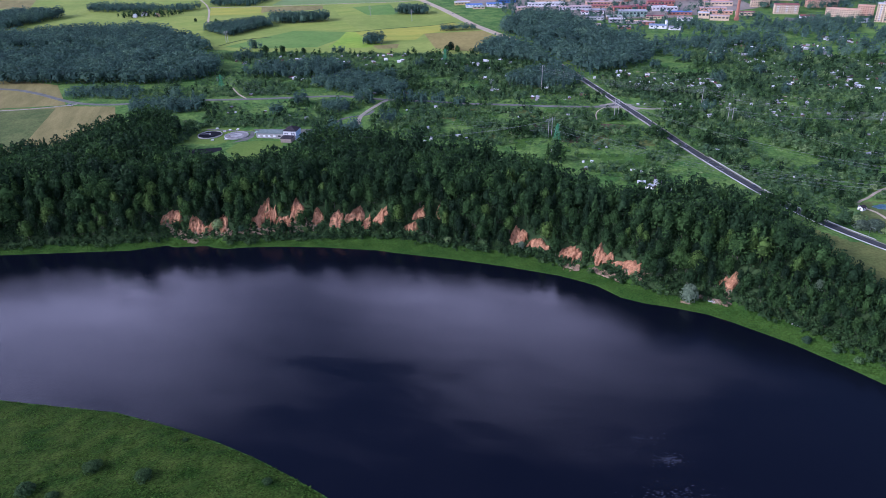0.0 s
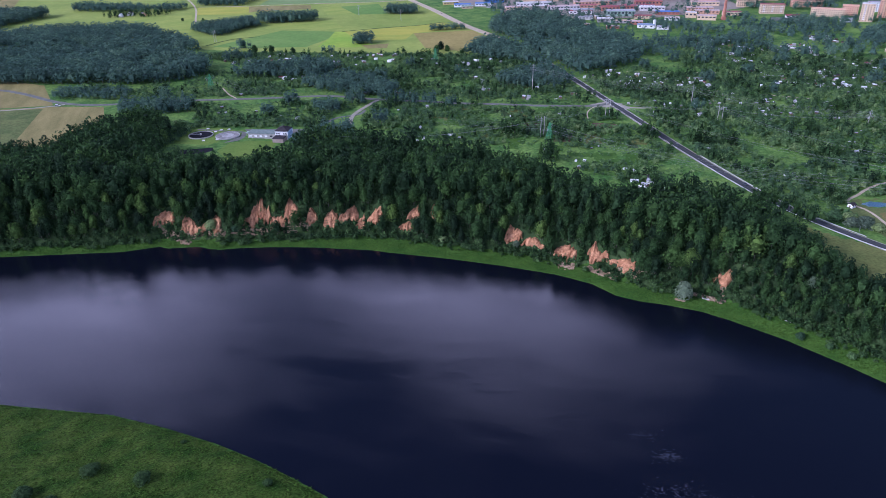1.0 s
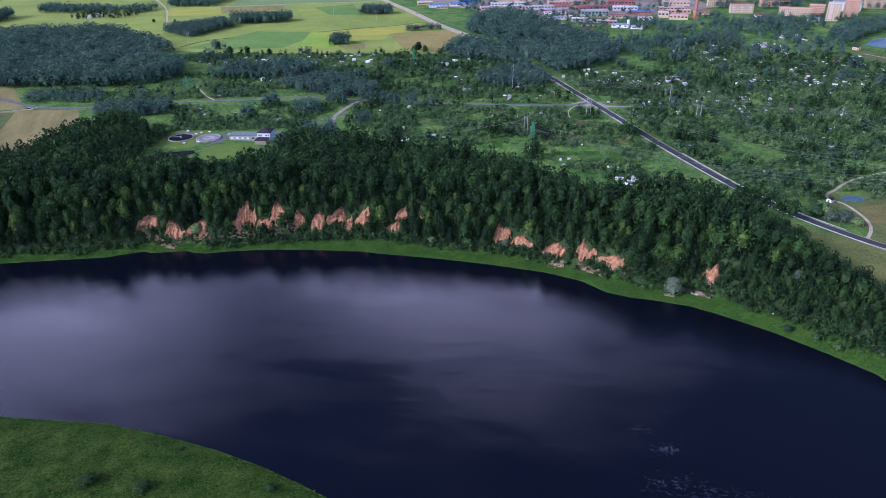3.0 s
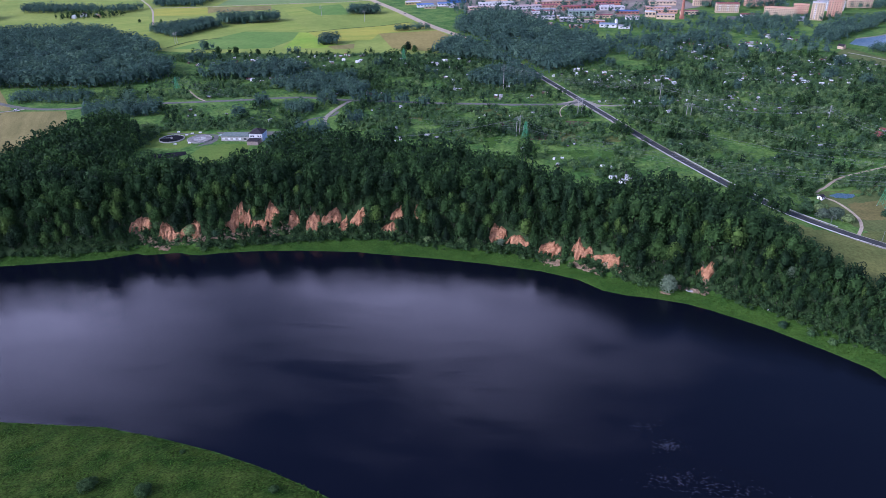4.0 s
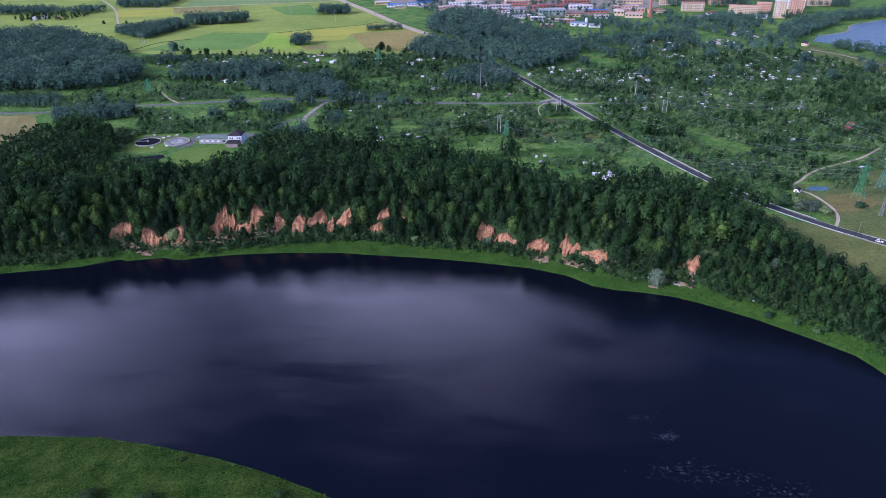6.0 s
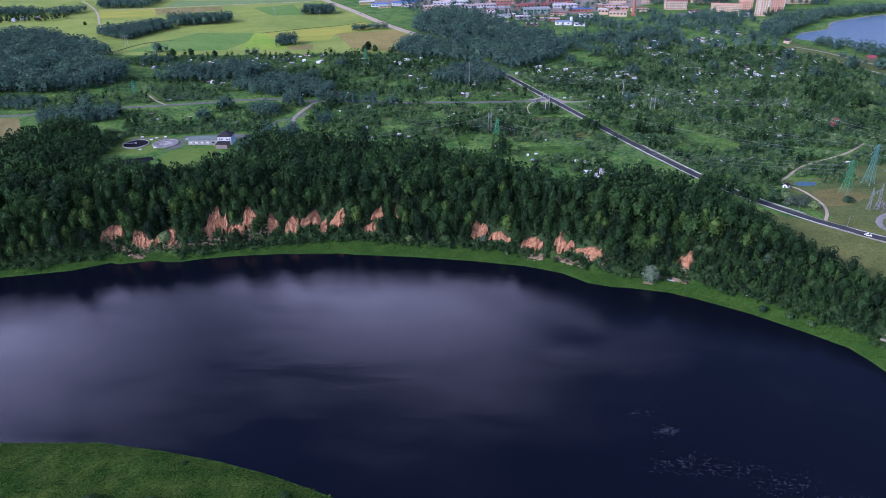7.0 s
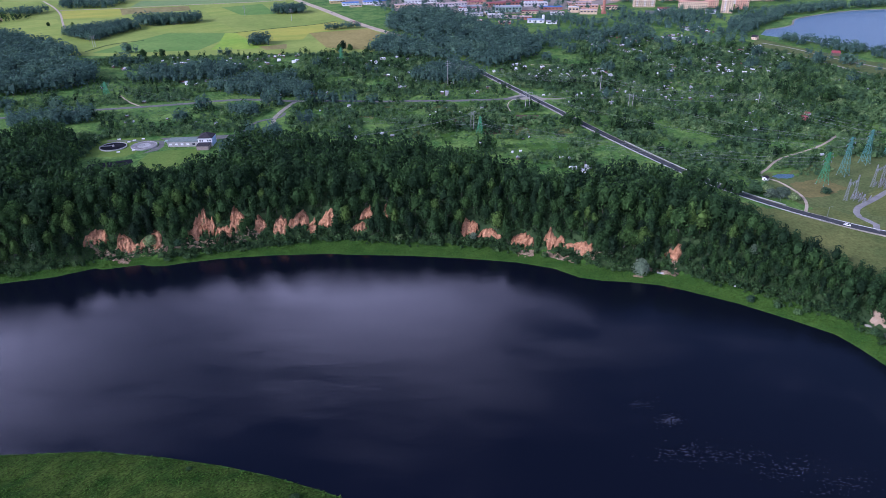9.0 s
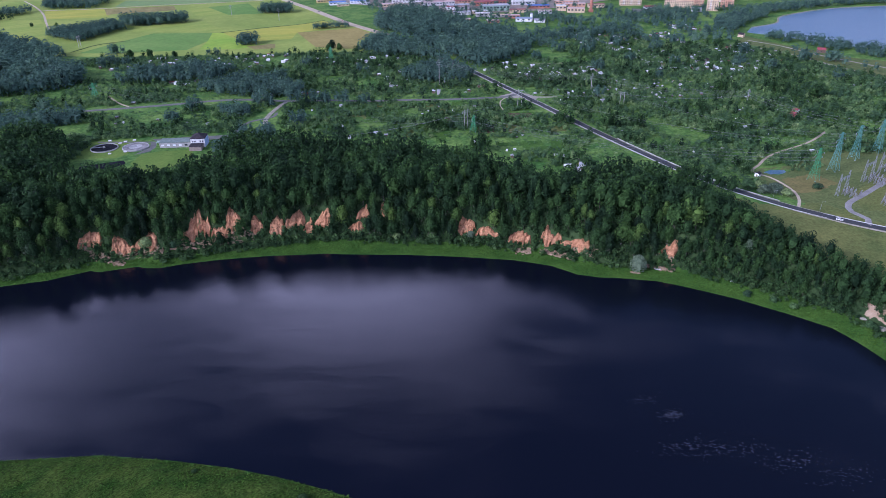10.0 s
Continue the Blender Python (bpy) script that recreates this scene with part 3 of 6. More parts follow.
def crown(rng, shape, n, leaf, k):
    """A crown one metre high, its foot at z = 0: billowing lobes clad in leaf clumps over a dense core."""
    if shape == "spruce":
        z = 1 - np.sqrt(rng.uniform(0.002, 1, n))
        a = rng.uniform(0, 6.28, n)
        tier = 1 - (z * 7.5) % 1.0
        r = 0.36 * (1 - z) * (0.62 + 0.42 * tier) + 0.015
        out = np.column_stack([np.cos(a), np.sin(a), np.zeros(n)])
        p = out * r[:, None] + np.column_stack([np.zeros((n, 2)), z])
        nor = unit(out + rng.normal(size=(n, 3)) * 0.35 + (0, 0, 0.55))
        bv, bf = ball(k)
        core = bv * 0.5 + (0, 0, 0.5)
        core[:, :2] *= (0.62 * (1 - core[:, 2:]) + 0.02) * 0.8
        core /= (1, 1, 1.02)
    else:
        wide, count, low = {"round": (0.46, 12, 0.10), "tall": (0.40, 11, 0.06), "bush": (0.47, 6, 0.06)}[shape]
        top = 0.84 if shape == "bush" else 1.0
        h = low + (top - low) * (np.arange(count) + rng.uniform(0.1, 0.9, count)) / count
        a = np.arange(count) * 2.4 + rng.uniform(0, 6.28) + rng.normal(0, 0.4, count)
        g = (h - low) / (top - low)
        env = wide * np.sin(np.pi * np.clip(g * 0.86 + 0.12, 0, 1)) ** 0.6
        size = rng.uniform(0.17, 0.27, count) * (1.45 if shape == "bush" else 1.0) * (1 - 0.25 * g)
        flat = size * (wide / 0.40)
        reach = np.maximum(0, env - flat * 0.75) * rng.uniform(0.55, 1.08, count)
        mid = np.column_stack([reach * np.cos(a), reach * np.sin(a), np.clip(h, size * 0.7, top - size * 0.8)])
        mid = np.vstack([mid, (rng.normal(0, 0.03), rng.normal(0, 0.03), top - size[-1] * 0.95), (0, 0, 0.5 * top)])
        rad = np.vstack([np.column_stack([flat, flat, size]), (flat[-1], flat[-1], size[-1]), (wide * 0.55, wide * 0.55, 0.32 * top)])
        m = n * 6
        who = rng.choice(len(mid), m, p=(rad[:, 0] ** 2) / (rad[:, 0] ** 2).sum())
        u = unit(rng.normal(size=(m, 3)) + (0, 0, 0.35))
        p = mid[who] + u * rad[who] * rng.uniform(0.86, 1.12, m)[:, None]
        depth = np.linalg.norm((p[:, None] - mid[None]) / rad[None], axis=2).min(1)
        keep = np.flatnonzero((depth > 0.84) & (p[:, 2] > 0.02))
        keep = np.resize(keep, n)
        p, u = p[keep], u[keep]
        nor = unit(u + rng.normal(size=(n, 3)) * 0.42 + (0, 0, 0.25))
        bv, bf = ball(k)
        heart = np.array((0, 0, 0.5 * top))
        steps = np.linspace(0.05, 0.75, 36)
        far = np.full(len(bv), 0.1)
        for d in steps:
            q = heart + bv * d
            hit = (np.linalg.norm((q[:, None] - mid[None]) / rad[None], axis=2).min(1) < 0.9)
            far = np.where(hit, d, far)
        core = heart + bv * far[:, None] * 0.76
    t = unit(np.cross(nor, rng.normal(size=(n, 3))))
    b = np.cross(nor, t)
    q = leaf * rng.uniform(0.55, 1.3, n)[:, None]
    w = q * rng.uniform(0.55, 1.0, n)[:, None]
    lv = np.stack([p - t * q - b * w * 0.4, p - t * q * 0.1 - b * w, p + t * q, p + t * q * 0.1 + b * w], 1).reshape(-1, 3)
    lf = np.arange(4 * n).reshape(-1, 4)
    return np.vstack([lv, core]), np.vstack([lf, bf + len(lv)])


def trunk(r, h, n=6):
    a = np.arange(n) * 2 * math.pi / n
    v = np.vstack([np.column_stack([np.cos(a) * q * r, np.sin(a) * q * r, np.full(n, z)]) for q, z in ((1.25, -0.4), (0.9, h * 0.25), (0.65, h * 0.6), (0.3, h))])
    f = [(j * n + i, j * n + (i + 1) % n, j * n + n + (i + 1) % n, j * n + n + i) for j in range(3) for i in range(n)]
    return v, np.array(f)


def whole_tree(rng, shape, n, leaf, k, bare=0.0):
    """A tree one metre high for woods: crown and bare trunk, with the faces' material numbers."""
    low = {"round": 0.16, "tall": 0.14, "spruce": 0.06}.get(shape, 0.0)
    low = bare or low
    cv, cf = crown(rng, shape, n, leaf, k)
    cv = cv * (1, 1, 1 - low) + (0, 0, low)
    if shape == "bush":
        return cv, cf, np.zeros(len(cf), int)
    tv, tf = trunk(0.014, 0.6, 4)
    tf = tf[:4] + (0, 0, 8, 8)
    return np.vstack([cv, tv]), np.vstack([cf, tf + len(cv)]), np.concatenate([np.zeros(len(cf), int), np.ones(len(tf), int)])


def plant(name, models, spots, sizes, widths, mats, label, category, seed=1):
    """All plants of a wood as one mesh: a model for each spot, turned and sized."""
    r = np.random.default_rng(seed)
    spots, sizes, widths = np.asarray(spots), np.asarray(sizes), np.asarray(widths)
    which = r.integers(0, len(models), len(spots))
    turn, tint = r.uniform(0, 6.28, len(spots)), 0.62 * r.beta(1.3, 1.7, len(spots)) + 0.38 * soft_noise(spots[:, 0], spots[:, 1], 26, seed)
    vs, fs, ix, tn, o = [], [], [], [], 0
    for m, (v, f, mi) in enumerate(models):
        s = np.flatnonzero(which == m)
        if not len(s):
            continue
        c, q = np.cos(turn[s])[:, None], np.sin(turn[s])[:, None]
        x = (v[:, 0] * c - v[:, 1] * q) * widths[s, None] + spots[s, 0, None]
        y = (v[:, 0] * q + v[:, 1] * c) * widths[s, None] + spots[s, 1, None]
        z = v[None, :, 2] * sizes[s, None] + spots[s, 2, None]
        vs.append(np.stack([x, y, z], 2).reshape(-1, 3))
        fs.append((f[None] + (np.arange(len(s)) * len(v))[:, None, None]).reshape(-1, 4) + o)
        ix.append(np.tile(mi, len(s)))
        tn.append(np.repeat(tint[s], len(f)))
        o += len(s) * len(v)
    me = mesh_of(name, np.vstack(vs), np.vstack(fs), mats, np.concatenate(ix), np.concatenate(tn), shade=True)
    return tagged(new(name, me), label, category, kind="stuff")


def spots_in(poly, step, seed, jitter=0.42):
    """Places in a polygon, about step metres apart."""
    r = np.random.default_rng(seed)
    poly = np.asarray(poly, float)
    lo, hi = poly.min(0), poly.max(0)
    X, Y = np.meshgrid(np.arange(lo[0], hi[0], step), np.arange(lo[1], hi[1], step))
    p = np.column_stack([X.ravel(), Y.ravel()]) + r.uniform(-jitter, jitter, (X.size, 2)) * step
    return p[inside(p, poly)]


def off_roads(p, gap):
    keep = np.ones(len(p), bool)
    for c, half in ROAD_LINES:
        near = line_distance(p, c[::3] if len(c) > 30 else c) < half + gap
        keep &= ~near
    return p[keep]


def on_ground(p, sink=0.0):
    return np.column_stack([p, height(p) - sink])


# bare clay faces: place, half width, foot and top height
CLAY = [(-213, 466, 9, 8.5, 20.5, -0.2), (-191, 461, 9, 3.0, 17.5, -0.3), (-177, 460, 9, 3.0, 18.5, 0.5), (-142, 460, 11.5, 6, 28, 0.35), (-127, 461, 7, 7, 17, 0.0), (-117, 463, 6.5, 9, 27, -0.35), (-101, 463, 5, 8, 22, -0.3), (-88, 458, 5.5, 5.5, 23.5, 0.2), (-75, 461, 8, 8, 21.5, 0.6),
        (-55, 460, 7, 8, 21, 0.55), (-66, 458, 4, 4.5, 15.5, 0.4), (-26, 455, 5.5, 12, 22.5, 0.3), (-32, 452, 6, 6, 13.5, 0.5), (-12, 449, 3, 15, 24, -0.5), (44, 427, 7, 5, 18.5, -0.5), (58, 422, 9.5, 5, 11.5, -0.3), (77, 408, 9, 2.5, 14, 0.55),
        (96, 397, 8.5, 3.5, 17.5, -0.5), (110, 388, 12.5, 4, 13.5, 0.6), (165, 360, 6, 5.5, 20.5, 0.6)]


def shore_frame(x, y):
    """The nearest place on the far shore, the way along it and the way inland."""
    best = None
    for a, b in zip(FAR[:-1], FAR[1:]):
        ab = b - a
        k = np.clip(((x - a[0]) * ab[0] + (y - a[1]) * ab[1]) / (ab @ ab), 0, 1)
        q = a + k * ab
        d = math.hypot(x - q[0], y - q[1])
        if best is None or d < best[0]:
            n = np.array((x, y)) - q
            n /= np.hypot(*n)
            best = (d, q, np.array((n[1], -n[0])), n)
    return best[1:]


CLAY_FRAMES = []


def clay_face(x, y, half, z0, z1, lean, seed):
    """A bare face of red sandstone: a ragged crest leaning to one side, gullies, and a crumbling foot."""
    q, t, n = shore_frame(x, y)
    cols = max(10, int(half * 2 / 0.5))
    us = np.linspace(-half, half, cols)
    ds = np.arange(4, 60, 0.5)
    rows = 26
    v, dl, dt = [], [], []
    tail, side = 0.35 + 0.4 * float(soft_noise(seed, 3.0, 1.0, 5)), (-1 if lean > 0 else 1)
    for u in us:
        hz = np.maximum.accumulate(height(q + u * t + ds[:, None] * n))
        k = u / half
        away = (k - lean) / (1 - lean) if k > lean else (lean - k) / (1 + lean)
        env = (1 - (1 - tail) * away) * min(1.0, 6 * (1 - away)) if side * (k - lean) > 0 else max(0.0, 1 - away ** 3)
        crag = 0.50 * float(soft_noise(u, seed * 5.0, 6.5, seed)) + 0.32 * float(soft_noise(u, seed * 5.0, 2.0, seed + 4)) + 0.18 * float(soft_noise(u, seed * 5.0, 0.8, seed + 9))
        top = z0 + (z1 - z0) * env * (0.40 + 0.85 * crag)
        sag = 0.5 * float(soft_noise(u, seed * 9.0, 3.0, seed)) + 0.5 * float(soft_noise(u, seed * 9.0, 1.0, seed + 1))
        low = z0 - 1.0 + (z1 - z0) * (0.14 * away ** 2 + 0.5 * sag ** 1.5)
        d0, d1 = np.interp(low, hz, ds), np.interp(max(top, low + 0.3), hz, ds)
        dl.append(d0)
        dt.append(d1)
        for j in range(rows):
            k = j / (rows - 1)
            d = d0 + (d1 - d0) * k
            edge = min(1, 6 * min(k, 1 - k)) * min(1, 5 * (1 - abs(u / half)))
            gully = 1.3 * float(soft_noise(u, d * 0.18, 1.7, seed + 2)) + 1.0 * float(soft_noise(u, d, 0.9, seed)) + 0.2 * abs(math.sin(d * 1.9 + 3.0 * crag))
            out = -0.6 + (0.7 + gully) * edge
            g2 = q + u * t + d * n
            v.append((g2[0] - n[0] * out, g2[1] - n[1] * out, np.interp(d, ds, hz) + 0.35 * out))
    f = [(i * rows + j, i * rows + j + 1, i * rows + rows + j + 1, i * rows + rows + j) for i in range(cols - 1) for j in range(rows - 1)]
    me = mesh_of("clay_bluff", v, f, [M_CLAY], shade=False)
    tagged(new("clay_bluff", me), "bare red sandstone face on the river bluff", "cliff", kind="structure")
    CLAY_FRAMES.append((q, t, n, us, dl, dt))


for i, c in enumerate(CLAY):
    clay_face(*c, i + 1)


def clear_of_clay(p, front):
    """Leaves out places on a clay face and up to that far in front of it."""
    keep = np.hypot((p[:, 0] - 240) / 5, (p[:, 1] - 263) / 11) > 1  # the rock outcrop on the bank stays open
    for q, t, n, us, dl, dt in CLAY_FRAMES:
        u, d = (p - q) @ t, (p - q) @ n
        keep &= ~((np.abs(u) < us[-1] * 0.9) & (d > np.interp(u, us, dl) - front) & (d < np.interp(u, us, dt) - 0.3))
    return p[keep]


# woods
TREE_SHAPES = ["round", "tall", "round", "tall", "round", "round", "tall", "round", "round", "tall", "spruce"]
near_models = [whole_tree(rng, sh, 190, 0.054, 2) for sh in TREE_SHAPES]
far_models = [whole_tree(rng, sh, 96, 0.070, 1, 0.05) for sh in ("tall", "round", "tall", "spruce", "tall", "round", "tall", "round", "tall")]
wood_models = [whole_tree(rng, sh, 84, 0.066, 1, 0.05) for sh in ("tall", "round", "tall", "spruce", "round", "round", "tall", "round", "tall")]
bush_models = [whole_tree(rng, "bush", 48, 0.108, 1) for _ in range(10)]

BLUFF = [(-490, 340), (-420, 400), (224, 200), (300, 180), (300, 215), (276, 245), (256, 285), (238, 318), (222, 345), (220, 380), (218, 398), (200, 420), (176, 442), (140, 442), (112, 436), (84, 475), (48, 518), (-41, 560), (-85, 588),
         (-118, 578), (-132, 540), (-165, 526), (-196, 516), (-240, 534), (-252, 600), (-262, 650), (-300, 665), (-318, 640), (-345, 582), (-420, 546), (-490, 540)]
p = spots_in(BLUFF, 6.2, 11, 0.48)
f, n, r = zones(p)
p = p[f > foot(p[:, 0]) + 1]
p = off_roads(clear_of_clay(p, 5), 3)
f = zones(p)[0]
dist = f + 30 * (soft_noise(p[:, 0], p[:, 1], 9, 4) - 0.5)
front = np.argsort(np.where((p[:, 0] > -330) & (p[:, 0] < 235), dist, 1e9))[:280]
rest = np.setdiff1d(np.arange(len(p)), front)
g = np.random.default_rng(5)


def tree_sizes(q, lo, hi, seed):
    k = np.random.default_rng(seed)
    s = lo + (hi - lo) * (0.6 * soft_noise(q[:, 0], q[:, 1], 28, seed) + 0.4 * k.uniform(0, 1, len(q)))
    return s, s * k.uniform(0.58, 0.86, len(q))


s, w = tree_sizes(p[rest], 11, 25, 21)
lower = 1 - 0.25 * smooth(150, 220, p[rest][:, 0])
s, w = s * lower, w * lower
close = f[rest] < 75
for models, pick, seed in ((near_models, close, 31), (far_models, ~close, 32)):
    plant("bluff_wood", models, on_ground(p[rest][pick]), s[pick], w[pick], [M_WOOD, M_BARK], "dense dark green broadleaf wood on the river bluff", "wood", seed)


def tree_model(shape, seed):
    """A tree one metre high: trunk with limbs, and crown."""
    k = np.random.default_rng(seed)
    ob = thing("tree", "tall dark green broadleaf tree on the river bluff", "tree", "trees on the river bluff")
    tv, tf = trunk(0.016, 0.72, 6)
    vs, fs, o = [tv], [tf], len(tv)
    for i in range(5):
        a, z = k.uniform(0, 6.28), k.uniform(0.3, 0.55)
        lv, lf = trunk(0.007, 0.3, 4)
        m = np.array((Matrix.Translation((0, 0, z)) @ Euler((0, k.uniform(0.5, 0.9), a)).to_matrix().to_4x4()))
        vs.append(lv @ m[:3, :3].T + m[:3, 3])
        fs.append(lf + o)
        o += len(lv)
    new("trunk", mesh_of("trunk", np.vstack(vs), np.vstack(fs), [M_BARK])).parent = ob
    low = 0.14 if shape != "spruce" else 0.06
    cv, cf = crown(k, shape, 640, 0.038, 3)
    new("crown", mesh_of("crown", cv * (1, 1, 1 - low) + (0, 0, low), cf, [M_LEAF])).parent = ob
    return ob


models = [tree_model(sh, 50 + i) for i, sh in enumerate(TREE_SHAPES)]
s, w = tree_sizes(p[front], 8, 18, 22)
lower = 1 - 0.2 * smooth(140, 200, p[front][:, 0])
s, w = s * lower, w * lower * 0.96
spots = on_ground(p[front])
for i in range(len(front)):
    src = models[i % len(models)]
    m = pose(*spots[i], 0, 0, float(g.uniform(0, 360))) @ Matrix.Diagonal((w[i], w[i], s[i], 1))
    if i < len(models):
        src.matrix_basis = m
    else:
        made = copy_thing(src, pose(0, 0, 0))
        made.matrix_basis = m

WOODS = [
    ("left_wood", [(-760, 930), (-600, 850), (-480, 836), (-420, 832), (-367, 821), (-301, 844), (-290, 876), (-312, 930), (-350, 960), (-420, 985), (-500, 1020), (-640, 1010), (-760, 1010)], 8.0, 14, 23, "dark green mixed wood beside fields"),
    ("left_wood", [(-760, 1080), (-620, 1060), (-520, 1050), (-440, 1020), (-372, 1000), (-350, 1030), (-385, 1085), (-440, 1150), (-500, 1210), (-600, 1215), (-760, 1180)], 8.5, 12, 20, "dark green mixed wood beside fields"),
    ("road_wood", [(100, 1040), (84, 1110), (86, 1160), (130, 1240), (158, 1285), (184, 1262), (222, 1159), (246, 1062), (268, 987), (275, 930), (250, 870), (193, 830), (163, 818), (150, 880), (128, 950)], 8.2, 12, 20, "dark green wood along the road to the town"),
    ("road_wood", [(36, 960), (65, 914), (100, 896), (127, 874), (136, 846), (148, 815), (152, 850), (138, 905), (116, 965), (96, 1042), (84, 1046), (60, 1005)], 6.5, 11, 18, "dark green wood beside the asphalt road"),
    ("town_wood", [(184, 1255), (290, 1225), (430, 1160), (430, 1040), (340, 1000), (262, 1000), (240, 1075)], 17.0, 7, 13, "scattered trees between workshops"),
    ("town_wood", [(285, 900), (268, 985), (345, 1000), (480, 1030), (470, 960), (420, 900)], 9.5, 8, 14, "dark trees between gardens and workshops"),
    ("works_wood", [(-132, 556), (-128, 586), (-114, 628), (-92, 628), (-78, 590), (-95, 552)], 6.5, 11, 17, "tall dark trees beside the treatment works"),
    ("town_wood", [(425, 880), (552, 865), (600, 930), (560, 1010), (479, 1010), (440, 960)], 13.0, 9, 17, "dark green trees at the edge of the town"),
    ("field_wood", [(-415, 1205), (-358, 1130), (-302, 1230), (-330, 1265)], 6.0, 11, 16, "dense young plantation in the fields"),
    ("field_wood", [(-325, 1290), (-300, 1245), (-208, 1262), (-215, 1290)], 6.5, 13, 20, "belt of dark trees in the fields"),
    ("field_wood", [(-128, 1040), (-98, 1036), (-96, 1060), (-120, 1066)], 5.5, 12, 18, "clump of trees in the fields"),
    ("field_wood", [(-95, 1322), (-35, 1312), (-40, 1345), (-85, 1360)], 6.0, 12, 18, "clump of dark trees in the fields"),
    ("field_wood", [(-900, 1300), (-783, 1235), (-770, 1290), (-748, 1400), (-860, 1450)], 8.5, 14, 22, "dark wood behind the fields"),
    ("field_wood", [(-739, 1450), (-506, 1412), (-500, 1470), (-740, 1520)], 9.5, 10, 16, "dark wood behind the fields"),
    ("field_wood", [(-497, 1495), (-392, 1478), (-380, 1580), (-500, 1600)], 9.5, 12, 18, "dark wood behind the fields"),
    ("field_wood", [(-16, 1136), (52, 1140), (50, 1152), (-10, 1150)], 6.0, 7, 12, "row of trees in the fields"),
    ("lane_wood", [(-135, 770), (-60, 735), (-45, 760), (-70, 800), (-110, 830), (-160, 800)], 6.5, 9, 16, "dark trees beside a lane"),
    ("lane_wood", [(-260, 850), (-150, 830), (-120, 880), (-180, 920), (-240, 900)], 8.0, 9, 17, "dark trees among allotments"),
    ("lane_wood", [(60, 780), (130, 745), (150, 790), (135, 850), (90, 830)], 7.0, 8, 15, "dark trees beside the road"),
    ("lane_wood", [(-130, 690), (-98, 680), (-110, 712), (-135, 712)], 6.0, 7, 12, "trees beside a lane"),
    ("lane_wood", [(-345, 735), (-262, 735), (-262, 700), (-330, 690)], 6.5, 8, 14, "trees beside a lane"),
    ("lane_wood", [(-440, 772), (-350, 752), (-355, 790), (-440, 800)], 6.5, 6, 11, "trees beside a lane"),
    ("lake_wood", [(606, 900), (612, 860), (632, 800), (655, 750), (700, 690), (770, 610), (800, 640), (725, 730), (690, 790), (662, 840), (636, 890)], 7.6, 7, 15, "trees on the lake shore"),
    ("lake_wood", [(560, 800), (590, 760), (596, 700), (606, 650), (612, 700), (600, 770), (575, 820)], 12.0, 8, 15, "trees beside the lakeside road"),
    ("lake_wood", [(580, 960), (612, 945), (660, 985), (740, 1040), (720, 1080), (640, 1040)], 8.0, 10, 16, "dark trees on the lake shore"),
    ("town_wood", [(560, 1120), (700, 1092), (760, 1090), (760, 1130), (640, 1150), (600, 1180)], 12.0, 7, 13, "trees between town buildings"),
    ("lake_wood", [(720, 1050), (880, 1092), (900, 1130), (740, 1110)], 9.0, 9, 15, "dark trees on the far lake shore"),
    ("lake_wood", [(880, 1100), (1100, 1095), (1100, 1140), (880, 1140)], 9.0, 10, 16, "dark trees on the far lake shore"),
    ("town_wood", [(480, 1190), (560, 1150), (620, 1120), (600, 1040), (500, 1080)], 11.0, 8, 15, "trees between town buildings"),
    ("town_wood", [(430, 1010), (560, 1010), (640, 1050), (660, 1110), (560, 1140), (440, 1130)], 11.0, 8, 15, "trees between town buildings"),
    ("town_wood", [(560, 1260), (900, 1190), (900, 1400), (560, 1400)], 12.0, 9, 16, "trees between town buildings"),
    ("town_wood", [(330, 1080), (440, 1040), (470, 1140), (400, 1170), (340, 1140)], 12.0, 8, 14, "trees between town buildings"),
    ("town_wood", [(120, 1190), (480, 1190), (520, 1600), (60, 1600)], 21.0, 8, 16, "scattered trees between workshops"),
]
CLUMPS = [(-290, 946), (-274, 954), (-252, 945), (-213, 874), (-194, 870), (-176, 876), (-284, 1030), (-149, 977), (-107, 766), (-77, 786), (-158, 721), (-177, 682), (-307, 759), (-281, 754), (-252, 748), (-112, 689), (-123, 633), (-163, 729),
          (-86, 807), (-72, 823), (-93, 722), (-33, 711), (-10, 705), (-52, 715), (8, 700), (-75, 720), (-35, 890), (24, 833), (78, 772), (96, 768), (146, 776), (60, 595), (-56, 644), (86, 530)]
CLUMPS_EAST = [(188, 595), (185, 576), (368, 938), (414, 958), (425, 940), (218, 561), (255, 820), (270, 817), (530, 947), (550, 926), (474, 740), (499, 714), (349, 708), (400, 766), (300, 880), (345, 905), (390, 890), (350, 975), (330, 860), (250, 845), (250, 662), (245, 561), (318, 532), (599, 734), (566, 741),
               (224, 441), (228, 431), (233, 421), (221, 432), (238, 409), (440, 640), (470, 600), (380, 640), (330, 590), (420, 850), (360, 800), (300, 770), (520, 800), (540, 650)]
for i, (px, py) in enumerate(CLUMPS + CLUMPS_EAST):
    k = np.random.default_rng(700 + i)
    n = int(k.integers(3, 9))
    q = np.array((px, py)) + k.normal(0, 1, (n, 2)) * (4.5, 3.0)
    q = off_roads(q, 4.6)
    if len(q):
        s, w = tree_sizes(q, 9, 17, 700 + i)
        # beyond y = 640 the clumps take the haze-tinted leaf colour
        plant("tree_clump", far_models, on_ground(q), s, w * 1.15, [M_HAZED if py > 640 else M_WOOD, M_BARK], "small clump of dark trees among allotments", "trees", 800 + i)
